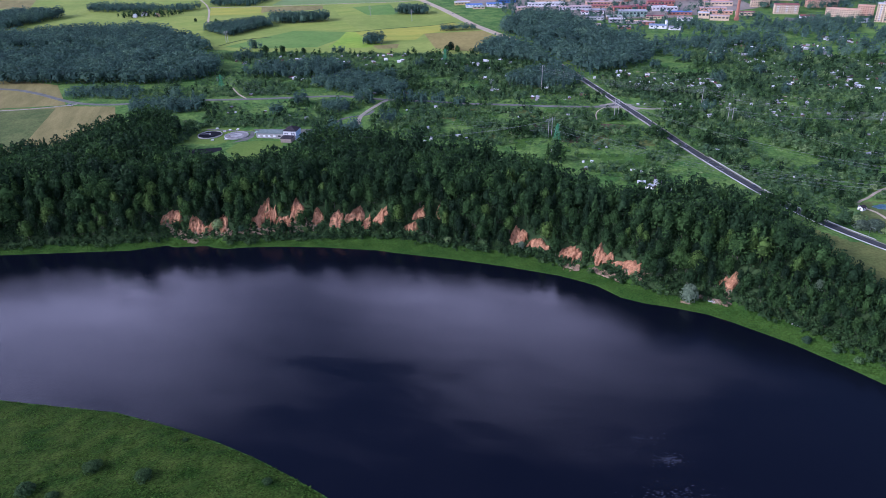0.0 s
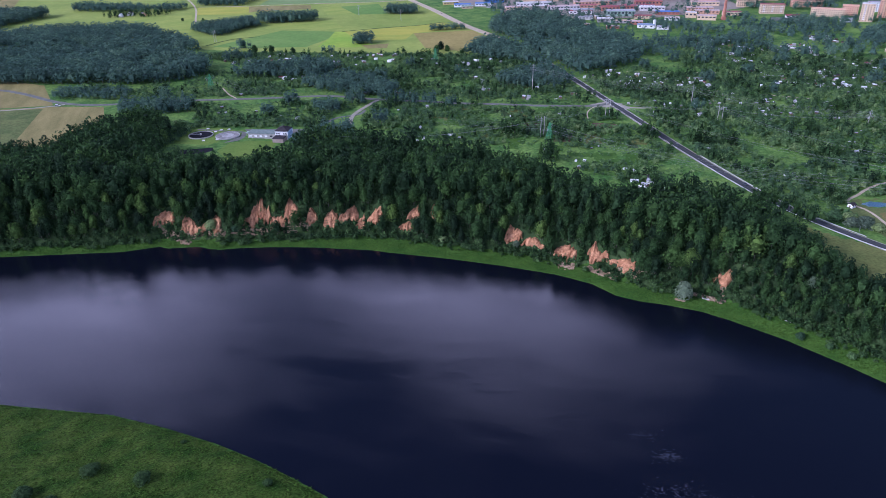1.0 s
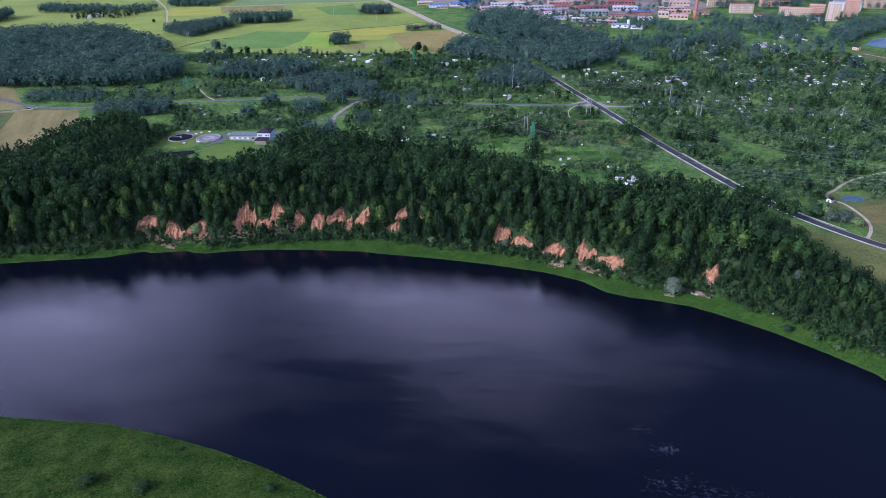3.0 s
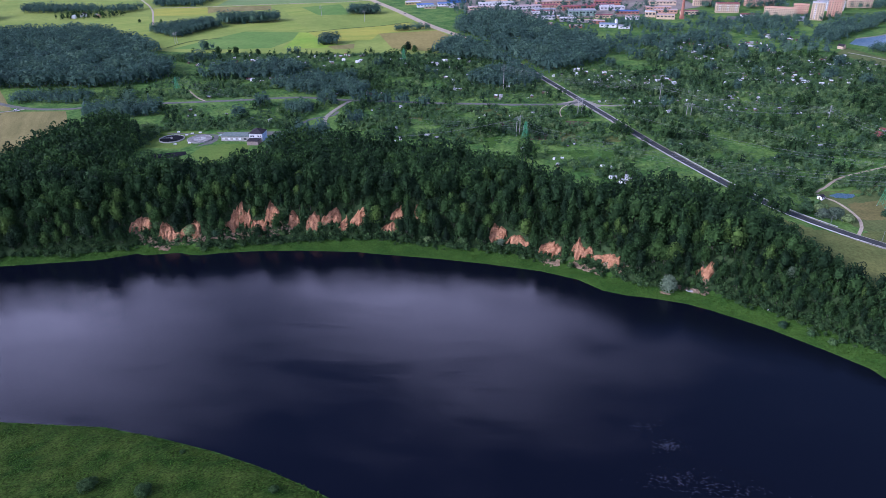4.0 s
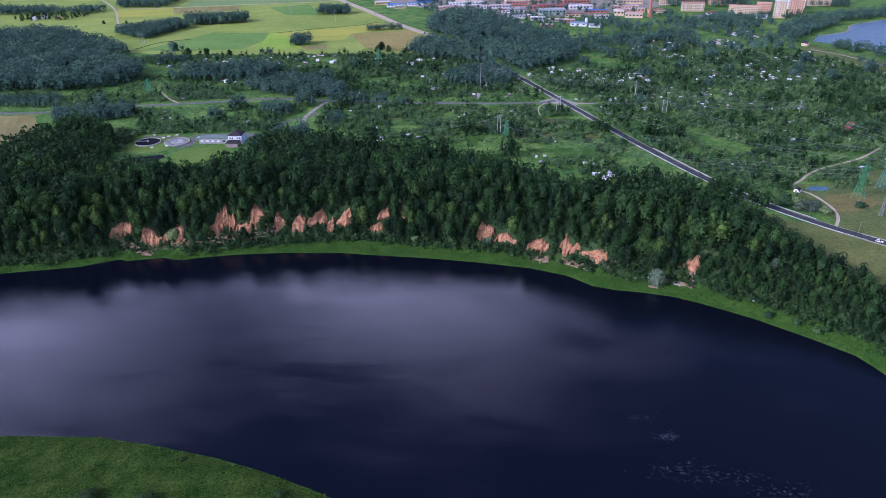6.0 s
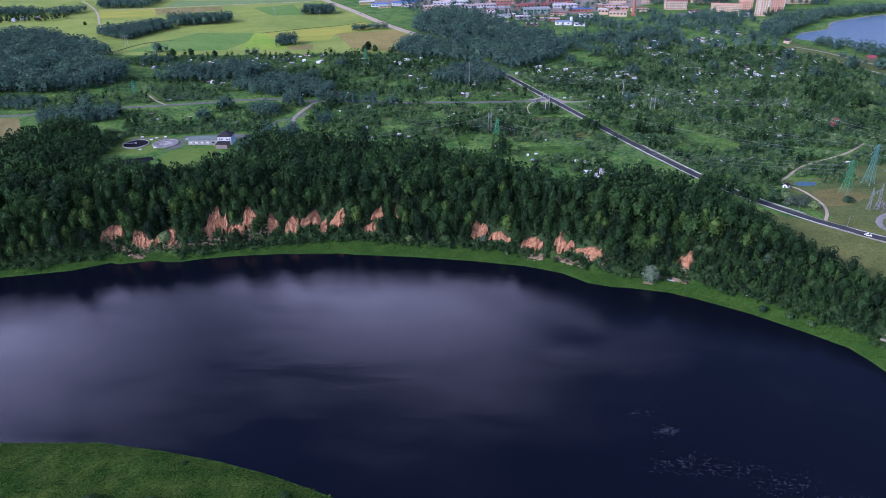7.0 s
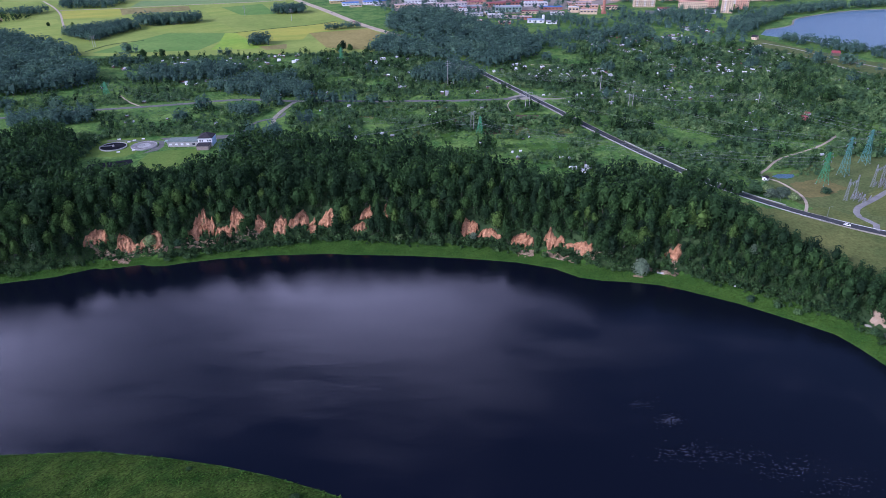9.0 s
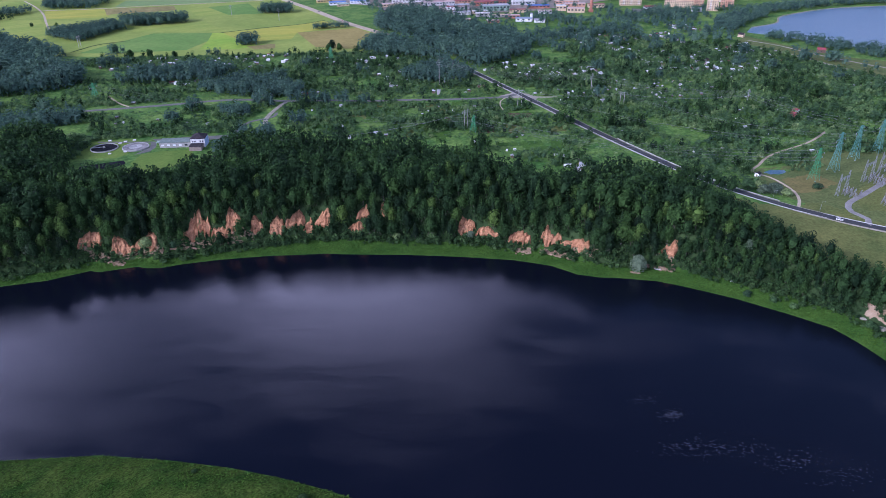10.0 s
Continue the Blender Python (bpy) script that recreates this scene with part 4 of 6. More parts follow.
for i, (name, poly, step, lo, hi, what) in enumerate(WOODS):
    q = off_roads(spots_in(poly, step, 60 + i), 4)
    if step > 7.5:
        q = q[soft_noise(q[:, 0], q[:, 1], 32, 130 + i) * 0.7 + soft_noise(q[:, 0], q[:, 1], 11, 131 + i) * 0.3 > (0.44 if name == "town_wood" else 0.30)]
    s, w = tree_sizes(q, lo, hi, 80 + i)
    # all these woods wear the foliage with distance haze in its colour
    plant(name, wood_models, on_ground(q), s, w * 1.4, [M_HAZED, M_BARK], what, "wood", 100 + i)

# plots of the allotments
k = np.random.default_rng(90)
M_SOIL = plain("garden_soil", (0.10, 0.075, 0.05), 0.95)
for poly, count in (([(-60, 700), (60, 685), (160, 670), (172, 600), (170, 510), (120, 520), (40, 580), (-60, 640)], 70), ([(-180, 800), (0, 760), (130, 730), (120, 860), (0, 930), (-200, 960)], 45)):
    q = off_roads(spots_in(poly, 16, 91, 0.4), 8)
    k.shuffle(q)
    for x, y in q[:count]:
        a, w, l = radians(float(k.choice([-14, 76]) + k.normal(0, 4))), float(k.uniform(4, 8)), float(k.uniform(8, 16))
        c, sn = math.cos(a), math.sin(a)
        m = (M_ROUGH, M_STRIP, M_SOIL, M_STRIP, M_UNDER, M_DRY)[int(k.choice(6, p=[0.36, 0.24, 0.06, 0.24, 0.04, 0.06]))]
        sheet("garden_plot", [(x + c * u - sn * v, y + sn * u + c * v) for u, v in ((-w, -l), (w, -l), (w, l), (-w, l))], 29.05 + float(k.uniform(0, 0.05)), m, "rectangular allotment plot of grass or soil", "plot")

# scrub of the allotments
SCRUB = [
    ("allotment_scrub", [(200, 670), (178, 720), (172, 780), (290, 810), (390, 830), (440, 880), (560, 860), (585, 700), (600, 600), (520, 500), (430, 450), (370, 470), (330, 455), (300, 460), (262, 420), (240, 440), (225, 480), (212, 530), (204, 580)], 5.0, 0.26, 2.2, 8.0),
    ("allotment_scrub", [(-80, 715), (60, 690), (165, 675), (176, 610), (188, 560), (200, 505), (216, 455), (196, 440), (130, 480), (80, 530), (30, 570), (-40, 600), (-80, 640)], 5.0, 0.43, 2.0, 6.5),
    ("allotment_scrub", [(-320, 770), (-60, 745), (150, 700), (150, 780), (130, 880), (40, 945), (-120, 970), (-300, 1005), (-340, 980), (-200, 870), (-200, 800)], 5.2, 0.33, 2.4, 7.0),
    ("allotment_scrub", [(-330, 740), (-70, 722), (-100, 690), (-115, 660), (-240, 648), (-262, 690)], 6.0, 0.4, 1.8, 5.0),
    ("roadside_scrub", [(-120, 745), (-60, 728), (0, 712), (60, 700), (150, 688), (165, 700), (150, 790), (0, 770), (-100, 790)], 5.0, 0.22, 1.2, 3.2),
    ("roadside_scrub", [(212, 460), (250, 412), (262, 420), (240, 470), (222, 540), (210, 600), (205, 660), (190, 660)], 5.0, 0.3, 1.4, 4.5),
    ("roadside_scrub", [(170, 720), (260, 690), (420, 720), (440, 870), (460, 960), (420, 1010), (345, 1020), (330, 940), (280, 870), (190, 828), (165, 800)], 5.4, 0.28, 2.0, 7.0),
    ("lane_scrub", [(-430, 765), (-330, 752), (-200, 760), (-200, 870), (-285, 890), (-296, 840), (-367, 818), (-430, 826)], 5.8, 0.34, 1.8, 6.0),
    ("works_scrub", [(-262, 590), (-244, 588), (-240, 650), (-262, 660)], 4.6, 0.1, 3.0, 8.0),
    ("field_hedge", [(-345, 1010), (-122, 978), (39, 950), (44, 962), (36, 936), (-122, 962), (-340, 990)], 4.6, 0.15, 1.6, 5.0),
    ("works_hedge", [(-248, 646), (-140, 636), (-112, 640), (-112, 668), (-140, 664), (-240, 672)], 4.4, 0.1, 3.0, 6.0),
    ("pond_scrub", [(316, 434), (348, 440), (352, 458), (322, 456)], 4.0, 0.1, 2.0, 5.0),
    ("pond_scrub", [(262, 424), (280, 418), (292, 440), (312, 455), (345, 448), (352, 470), (300, 475), (270, 450)], 4.4, 0.2, 2.0, 6.0),
]
for i, (name, poly, step, bare, lo, hi) in enumerate(SCRUB):
    q = off_roads(spots_in(poly, step, 160 + i, 0.5), 2.5)
    q = q[soft_noise(q[:, 0], q[:, 1], 24, 40 + i) * 0.6 + soft_noise(q[:, 0], q[:, 1], 70, 50 + i) * 0.4 > bare]
    q = q[(np.hypot((q[:, 0] - 305) / 13, (q[:, 1] - 442) / 10) > 1) & (np.hypot(q[:, 0] - 282, q[:, 1] - 430) > 11)]
    k = np.random.default_rng(i)
    s = lo + (hi - lo) * k.beta(1.3, 2.0, len(q)) * (0.4 + 1.1 * soft_noise(q[:, 0], q[:, 1], 30, 90 + i))
    plant(name, bush_models, on_ground(q), s, s * k.uniform(0.95, 1.4, len(q)), [M_BUSH], "dense green bushes of overgrown allotments", "bushes", 200 + i)
    t = q[k.uniform(0, 1, len(q)) < 0.035 + 0.10 * (soft_noise(q[:, 0], q[:, 1], 45, 70 + i) > 0.62)]
    if not len(t):
        continue
    s, w = tree_sizes(t, 6, 12, 240 + i)
    plant("allotment_trees", far_models, on_ground(t), s, w * 1.15, [M_WOOD, M_BARK], "scattered trees among allotments", "trees", 250 + i)

# tall weeds and low growth between the bushes
weed_models = []
for i in range(5):
    wv, wf = crown(rng, "bush", 11, 0.26, 1)
    weed_models.append((wv[:44], wf[:11], np.zeros(11, int)))
for i, (name, poly, step, bare, lo, hi) in enumerate(SCRUB[:8]):
    q = off_roads(spots_in(poly, 4.8, 360 + i, 0.5), 1.5)
    q = q[soft_noise(q[:, 0], q[:, 1], 15, 80 + i) > 0.35]
    k = np.random.default_rng(370 + i)
    s = k.uniform(0.7, 2.0, len(q))
    plant("weeds", weed_models, on_ground(q, 0.15), s, s * k.uniform(1.2, 2.2, len(q)), [M_BUSH], "tall green weeds on overgrown allotments", "weeds", 380 + i)

# willow scrub along the foot of the bluff
q = spots_in([(-420, 400), (-420, 470), (-60, 480), (60, 430), (130, 400), (250, 300), (262, 230), (225, 230), (200, 270), (120, 340), (60, 380), (-80, 420)], 3.6, 301, 0.5)
f = zones(q)[0]
q = q[(f > foot(q[:, 0]) - 4 - 6 * soft_noise(q[:, 0], q[:, 1], 20, 9)) & (f < foot(q[:, 0]) + 12)]
q = q[soft_noise(q[:, 0], q[:, 1], 13, 77) > 0.2]
q = clear_of_clay(q, 2)
k = np.random.default_rng(9)
q = q[~((q[:, 0] > -232) & (q[:, 0] < -165)) | (k.uniform(0, 1, len(q)) < 0.35)]
s = 1.6 + 4.2 * k.beta(1.4, 2.2, len(q))
plant("willow_scrub", bush_models, on_ground(q), s, s * k.uniform(0.9, 1.5, len(q)), [M_WILLOW], "green willow scrub at the foot of the bluff", "bushes", 302)

# saplings and undergrowth on the slope of the bluff
q = spots_in(BLUFF, 3.4, 311, 0.5)
f = zones(q)[0]
q = q[(f > foot(q[:, 0]) - 3) & (f < foot(q[:, 0]) + 30) & (q[:, 0] > -420)]
q = clear_of_clay(q, 1)
k = np.random.default_rng(12)
s = 1.8 + 4.6 * k.beta(1.3, 2.2, len(q))
plant("slope_undergrowth", bush_models, on_ground(q, 0.2), s, s * k.uniform(0.7, 1.1, len(q)), [M_WOOD], "green saplings and undergrowth on the bluff", "bushes", 312)

q = clear_of_clay(spots_in(BLUFF, 4.6, 321, 0.5), 3)
f = zones(q)[0]
q = q[(f > foot(q[:, 0]) + 2) & (f < foot(q[:, 0]) + 32)]
s, w = tree_sizes(q, 4, 11, 322)
plant("slope_saplings", far_models, on_ground(q), s, w, [M_WOOD, M_BARK], "young trees crowding the slope of the bluff", "wood", 323)

# bushes creeping up the foot of the clay faces
q = []
k = np.random.default_rng(77)
for c, t, n, us, dl, dt in CLAY_FRAMES:
    for _ in range(int(us[-1] * 9)):
        u = float(k.uniform(us[0], us[-1]))
        a, b = np.interp(u, us, dl), np.interp(u, us, dt)
        lift = float(k.beta(1, 2.0)) * (0.8 + 0.35 * abs(u / us[-1]) ** 2)
        if soft_noise(u, c[0], 2.6, 31) > 0.34 + 0.45 * lift:
            q.append(c + u * t + (a - 1.5 + lift * (b - a)) * n)
q = np.array(q)
s = 0.6 + 2.4 * k.beta(1.2, 2.6, len(q))
plant("clay_growth", bush_models, on_ground(q, -0.2), s, s * k.uniform(0.9, 1.5, len(q)), [M_BUSH], "small green bushes on the foot of the clay faces", "bushes", 78)

# trees close to the road at the top of the bluff
k = np.random.default_rng(79)
q = np.array([(225.5, 433), (230, 425), (233.5, 418), (237, 411), (222, 440), (226, 441), (219, 449), (229, 434), (225, 428), (231, 412), (241, 404), (236, 404)]) + k.normal(0, 0.6, (12, 2))
s, w = tree_sizes(q, 10, 15, 79)
plant("roadside_trees", near_models, on_ground(off_roads(q, 4.4)), s[:len(off_roads(q, 4.4))], w[:len(off_roads(q, 4.4))], [M_WOOD, M_BARK], "dark trees close beside the asphalt road", "trees", 80)

# grass tufts of the near meadow and of the far bank's strip


def tufts(name, q, lo, hi, seed, label, broad=0.8):
    r = np.random.default_rng(seed)
    n = len(q)
    g3 = on_ground(q, 0.1)
    vs = []
    for _ in range(3):
        a, h, w = r.uniform(0, 6.28, n), r.uniform(lo, hi, n), r.uniform(0.35 * broad, broad, n)
        d = np.column_stack([np.cos(a), np.sin(a), np.zeros(n)]) * w[:, None]
        tip = np.column_stack([r.normal(0.5, 0.5, n), r.normal(-0.1, 0.5, n), h])
        vs.append(np.stack([g3 - d, g3 + d, g3 + d * 0.35 + tip, g3 - d * 0.35 + tip], 1).reshape(-1, 3))
    f = np.arange(12 * n).reshape(-1, 4)
    me = mesh_of(name, np.vstack(vs), f, [M_GRASS], tint=np.tile(soft_noise(q[:, 0], q[:, 1], 9, seed) * 0.6 + r.uniform(0, 0.4, n), 3))
    return tagged(new(name, me), label, "grass", kind="stuff")




def meadow_turf():
    """The tussocky sward of the near meadow, as a finely humped skin over the ground."""
    gx, gy = np.arange(-310, -40, 0.85), np.arange(172, 292, 0.85)
    X, Y = np.meshgrid(gx, gy)
    p = np.column_stack([X.ravel(), Y.ravel()])
    dn = zones(p)[1]
    x, y = p.T
    lump = soft_noise(x, y * 1.3, 2.6, 41) * 0.30 + soft_noise(x, y, 1.2, 42) * 0.22 + soft_noise(x, y, 7, 43) * 0.2
    z = height(p) - 0.12 + lump * smooth(0.2, 2.5, dn)
    w = len(gx)
    i = (np.arange(len(gy) - 1)[:, None] * w + np.arange(w - 1)[None]).ravel()
    f = np.column_stack([i, i + 1, i + w + 1, i + w])
    f = f[(dn[f] > 0.2).all(1)]
    used = np.unique(f)
    back = np.zeros(len(p), int)
    back[used] = np.arange(len(used))
    me = mesh_of("meadow_turf", np.column_stack([p, z])[used], back[f], [M_MEADOW], shade=True)
    tagged(new("meadow_turf", me), "long tussocky green grass of the near river meadow", "grass", kind="stuff")


meadow_turf()
q = spots_in([(-300, 200), (-300, 290), (-230, 280), (-150, 262), (-80, 226), (-50, 200), (-90, 180), (-200, 176)], 1.15, 337, 0.5)
q = q[(zones(q)[1] > 0.4) & (soft_noise(q[:, 0], q[:, 1], 5, 338) > 0.3)]
tufts("meadow_tufts", q, 0.25, 0.75, 339, "scattered taller tufts of grass on the near meadow", 0.55)
q = spots_in([(-420, 400), (-420, 470), (-60, 480), (60, 430), (130, 400), (250, 300), (262, 230), (225, 200), (200, 270), (120, 340), (60, 380), (-80, 420)], 1.15, 335, 0.5)
f = zones(q)[0]
q = q[(f > 0.5) & (f < foot(q[:, 0]) + 4)]
tufts("bank_grass", q, 0.25, 0.7, 336, "tall green grass along the river's edge", 0.5)


def shrub(x, y, size, width, material, label, name="bush", category="bush", group=""):
    """A single bush or low tree: a short stem and a crown."""
    k = np.random.default_rng(int(abs(x * 7 + y * 3)))
    ob = thing(name, label, category, group)
    tv, tf = trunk(0.03, 0.4, 5)
    new("trunk", mesh_of("trunk", tv * size, tf, [M_BARK])).parent = ob
    cv, cf = crown(k, "bush", 520, 0.06, 4)
    new("crown", mesh_of("crown", cv * (width, width, size), cf, [material])).parent = ob
    ob.matrix_basis = pose(x, y, h1(x, y) - 0.15)
    return ob


for x, y, s, w in [(-166, 222, 4.2, 7.2), (-141, 216, 4.0, 7.0), (-86, 212, 2.6, 4.0), (-189, 209, 4.0, 8.0), (-176, 206, 2.4, 4.5), (-131, 240, 1.3, 2.4)]:
    shrub(x + 1.5, y + 3.2, s * 1.15, w * 1.2, M_ROUNDBUSH, "round dark green bush on the near river meadow", group="bushes on the near meadow")
shrub(141, 356, 12.5, 11.0, M_SILVER, "large silvery willow tree at the water's edge", "willow_tree", "tree")
shrub(-249, 462, 8, 10, M_SILVER, "silvery willow at the foot of the bluff", "willow_tree", "tree")
shrub(46, 424, 6, 6, M_SILVER, "small silvery willow below the clay bluff", "willow_tree", "tree")
shrub(207, 337, 7.5, 6, M_SILVER, "pale silvery tree among the bluff wood", "willow_tree", "tree")
for x, y, s, w in [(192, 311, 4.2, 5.6), (203, 301, 3.6, 5), (210, 292, 3.5, 5.5), (236, 262, 4.5, 6), (-176, 462, 7, 11), (-158, 458, 5, 7), (-5, 438, 5, 7), (20, 432, 5, 7)]:
    shrub(x, y, s, w, M_BUSH1, "round green willow bush on the river bank", group="bushes on the river bank")
for x, y, s, w in [(266, 404, 7, 11), (274, 403, 8.5, 13), (280, 397, 6, 9), (258, 412, 7, 11), (268, 412, 7, 10)]:
    shrub(x, y, s, w, M_GREYGREEN if x in (266, 274) else M_BUSH1, "large grey-green willow bush beside the road", group="bushes beside the road")
shrub(312, 404, 5, 8, M_BUSH1, "dark green bush in the dry grass")
shrub(179, 590, 10, 12, M_LEAF, "dark round tree beside the asphalt road", "roadside_tree", "tree")
shrub(187, 582, 7, 10, M_LEAF, "dark round tree beside the asphalt road", "roadside_tree", "tree")

# bare sand and washed clay along the foot of the bluff
def sand_patch(x, y, long, deep, seed):
    q, t, n = shore_frame(x, y)
    mid = np.array((x, y), float)
    v, f = [], []
    for i in range(13):
        for j in range(5):
            u, w = (i / 12 - 0.5) * long, (j / 4 - 0.5) * deep * (0.6 + 0.8 * float(soft_noise(i, seed, 2.0, seed)))
            g2 = mid + u * t + w * n
            rim = i in (0, 12) or j in (0, 4)
            v.append((*g2, h1(*g2) + (-0.3 if rim else -0.25 + 0.95 * float(soft_noise(i * 3, j * 3, 4, seed)))))
    f = [(i * 5 + j, i * 5 + j + 1, i * 5 + j + 6, i * 5 + j + 5) for i in range(12) for j in range(4)]
    tagged(new("sand_patch", mesh_of("sand_patch", v, f, [M_SAND])), "bare pale sand at the foot of the bluff", "sand", kind="structure")


for i, c in enumerate([(-205, 459, 34, 3), (-188, 457, 22, 2.5), (-150, 457, 26, 2), (-120, 457, 18, 2), (76, 399, 12, 3), (98, 386, 22, 3), (118, 380, 16, 2.5), (156, 354, 22, 4), (139, 354, 8, 3), (239, 264, 6, 1.5)]):
    sand_patch(*c, i + 1)


def rubble(x, y, long, deep, n, seed):
    """Broken slabs and stones below a clay face."""
    q, t, w = shore_frame(x, y)
    r = np.random.default_rng(seed)
    g2 = np.array((x, y), float) + r.uniform(-0.5, 0.5, (n, 1)) * long * t + r.normal(0, 0.3, (n, 1)) * deep * w
    z = height(g2)
    cube = np.array([(a, b, c) for a in (-1, 1) for b in (-1, 1) for c in (-1, 1)], float)
    faces = np.array([(0, 1, 3, 2), (4, 6, 7, 5), (0, 4, 5, 1), (2, 3, 7, 6), (0, 2, 6, 4), (1, 5, 7, 3)])
    vs, fs = [], []
    for i in range(n):
        size = r.uniform(0.25, 1.0) * np.array((r.uniform(0.7, 1.5), r.uniform(0.4, 1.0), r.uniform(0.3, 0.7)))
        m = np.array(Euler((r.normal(0, 0.3), r.normal(0, 0.3), r.uniform(0, 6.28))).to_matrix())
        vs.append((cube * r.uniform(0.6, 1.0, (8, 3)) * size) @ m.T + (*g2[i], z[i] + 0.25 * size[2]))
        fs.append(faces + i * 8)
    tagged(new("rubble", mesh_of("rubble", np.vstack(vs), np.vstack(fs), [M_SAND])), "pale broken sandstone rubble below the bluff", "rubble", kind="stuff")


for i, c in enumerate([(-205, 460, 34, 4, 220), (-180, 458, 30, 4, 160), (-140, 459, 34, 4, 130), (-112, 460, 20, 5, 90), (77, 401, 13, 6, 150), (98, 389, 24, 4, 200), (114, 382, 16, 4, 110), (156, 353, 18, 4, 90), (165, 357, 5, 7, 50)]):
    rubble(*c, 900 + i)


def riverbank_rock(x, y, w, h):
    bm = bmesh.new()
    bmesh.ops.create_icosphere(bm, subdivisions=3, radius=1)
    for v in bm.verts:
        k = noise.fractal(v.co * 1.6 + Vector((x, y, 0)), 1, 2, 4)
        v.co = v.co * (1 + 0.25 * k)
        v.co = Vector((v.co.x * w, v.co.y * w * 0.5, v.co.z * h))
    ob = part("rock_outcrop", bm, M_GRAVEL, None)
    tagged(ob, "pale sandstone outcrop on the river bank", "rock")
    ob.matrix_basis = pose(x, y, h1(x, y) + h * 0.2, 0, 0, -50)


riverbank_rock(240, 258, 3.6, 1.6)
riverbank_rock(238, 269, 2.0, 1.0)


def rowing_boat(x, y, yaw):
    ob = thing("rowing_boat", "small white rowing boat drawn up on the grass", "boat")
    bm = bmesh.new()
    rings = []
    for i in range(9):
        a = i / 8 * 2 - 1
        w = 0.75 * (1 - abs(a) ** 2.4) + 0.05
        rings.append([bm.verts.new((a * 2.4, s * w * k, z)) for s, k, z in ((-1, 1, 0.6), (-1, 0.7, 0.12), (1, 0.7, 0.12), (1, 1, 0.6), (1, 0.88, 0.58), (1, 0.6, 0.2), (-1, 0.6, 0.2), (-1, 0.88, 0.58))])
    for a, b in zip(rings, rings[1:]):
        for j in range(8):
            bm.faces.new((a[j], b[j], b[(j + 1) % 8], a[(j + 1) % 8]))
    bm.faces.new(rings[0])
    bm.faces.new(rings[-1][::-1])
    part("hull", bm, M_WHITE, ob)
    for bx in (-0.9, 0.5):
        part("thwart", box_of(bx, bx + 0.3, -0.55, 0.55, 0.42, 0.47), M_BROWN, ob, "brown wooden thwart")
    ob.matrix_basis = pose(x, y, h1(x, y), 0, 0, yaw)


rowing_boat(192, 325, -30)
rowing_boat(154, 352.5, -25)

# ripples of a shallow riffle
def riffle(seed):
    r = np.random.default_rng(seed)
    vs = []
    for x, y, n, sx, sy in [(92, 226, 130, 3.0, 1.8), (84, 240, 40, 4, 1.5), (88, 206, 110, 8, 2.5), (100, 200, 70, 8, 2), (127, 187, 110, 8, 3), (145, 174, 90, 9, 3), (113, 197, 40, 6, 1.5)]:
        p = np.column_stack([r.normal(x, sx, n), r.normal(y, sy, n)])
        a = r.normal(-0.35, 0.35, n)
        l, w = r.uniform(0.25, 0.8, n), r.uniform(0.06, 0.16, n)
        d, e = np.column_stack([np.cos(a), np.sin(a)]) * l[:, None], np.column_stack([-np.sin(a), np.cos(a)]) * w[:, None]
        z = np.full((n, 1), 0.02)
        for q in (p - d, p - e, p + d, p + e):
            vs.append(np.hstack([q, z + (0.08 if q is vs else 0)]))
        vs[-4:] = [np.stack(vs[-4:], 1).reshape(-1, 3)]
    v = np.vstack(vs)
    v[2::4, 2] += 0.07
    me = mesh_of("riffle_foam", v, np.arange(len(v)).reshape(-1, 4), [plain("foam", (0.035, 0.04, 0.06))])
    tagged(new("riffle_foam", me), "pale foam flecks on a shallow riffle", "foam", kind="stuff")


riffle(3)

# ---- buildings ----


def gable(bm, w, l, h, rise, over, thick):
    """A gable roof with eaves, ridge along y."""
    for s in (-1, 1):
        a = Vector((s * (w / 2 + over), 0, h - over * rise / (w / 2)))
        b = Vector((0, 0, h + rise))
        up = Vector((s * rise, 0, w / 2)).normalized() * thick
        vs = [bm.verts.new(p + Vector((0, y, 0)) + k) for y in (-l / 2 - over, l / 2 + over) for p, k in ((a, Vector()), (b, Vector()), (b, up), (a, up))]
        for q in ((0, 1, 2, 3), (7, 6, 5, 4), (0, 4, 5, 1), (1, 5, 6, 2), (2, 6, 7, 3), (3, 7, 4, 0)):
            bm.faces.new([vs[i] for i in q])
    return bm


def house_walls(w, l, h, rise):
    bm = bmesh.new()
    lo = [bm.verts.new((x, y, -0.4)) for x, y in ((-w / 2, -l / 2), (w / 2, -l / 2), (w / 2, l / 2), (-w / 2, l / 2))]
    hi = [bm.verts.new((v.co.x, v.co.y, h)) for v in lo]
    r0, r1 = bm.verts.new((0, -l / 2, h + rise)), bm.verts.new((0, l / 2, h + rise))
    bm.faces.new(lo[::-1])
    bm.faces.new((lo[1], lo[2], hi[2], hi[1]))
    bm.faces.new((lo[3], lo[0], hi[0], hi[3]))
    bm.faces.new((lo[0], lo[1], hi[1], r0, hi[0]))
    bm.faces.new((lo[2], lo[3], hi[3], r1, hi[2]))
    return bm


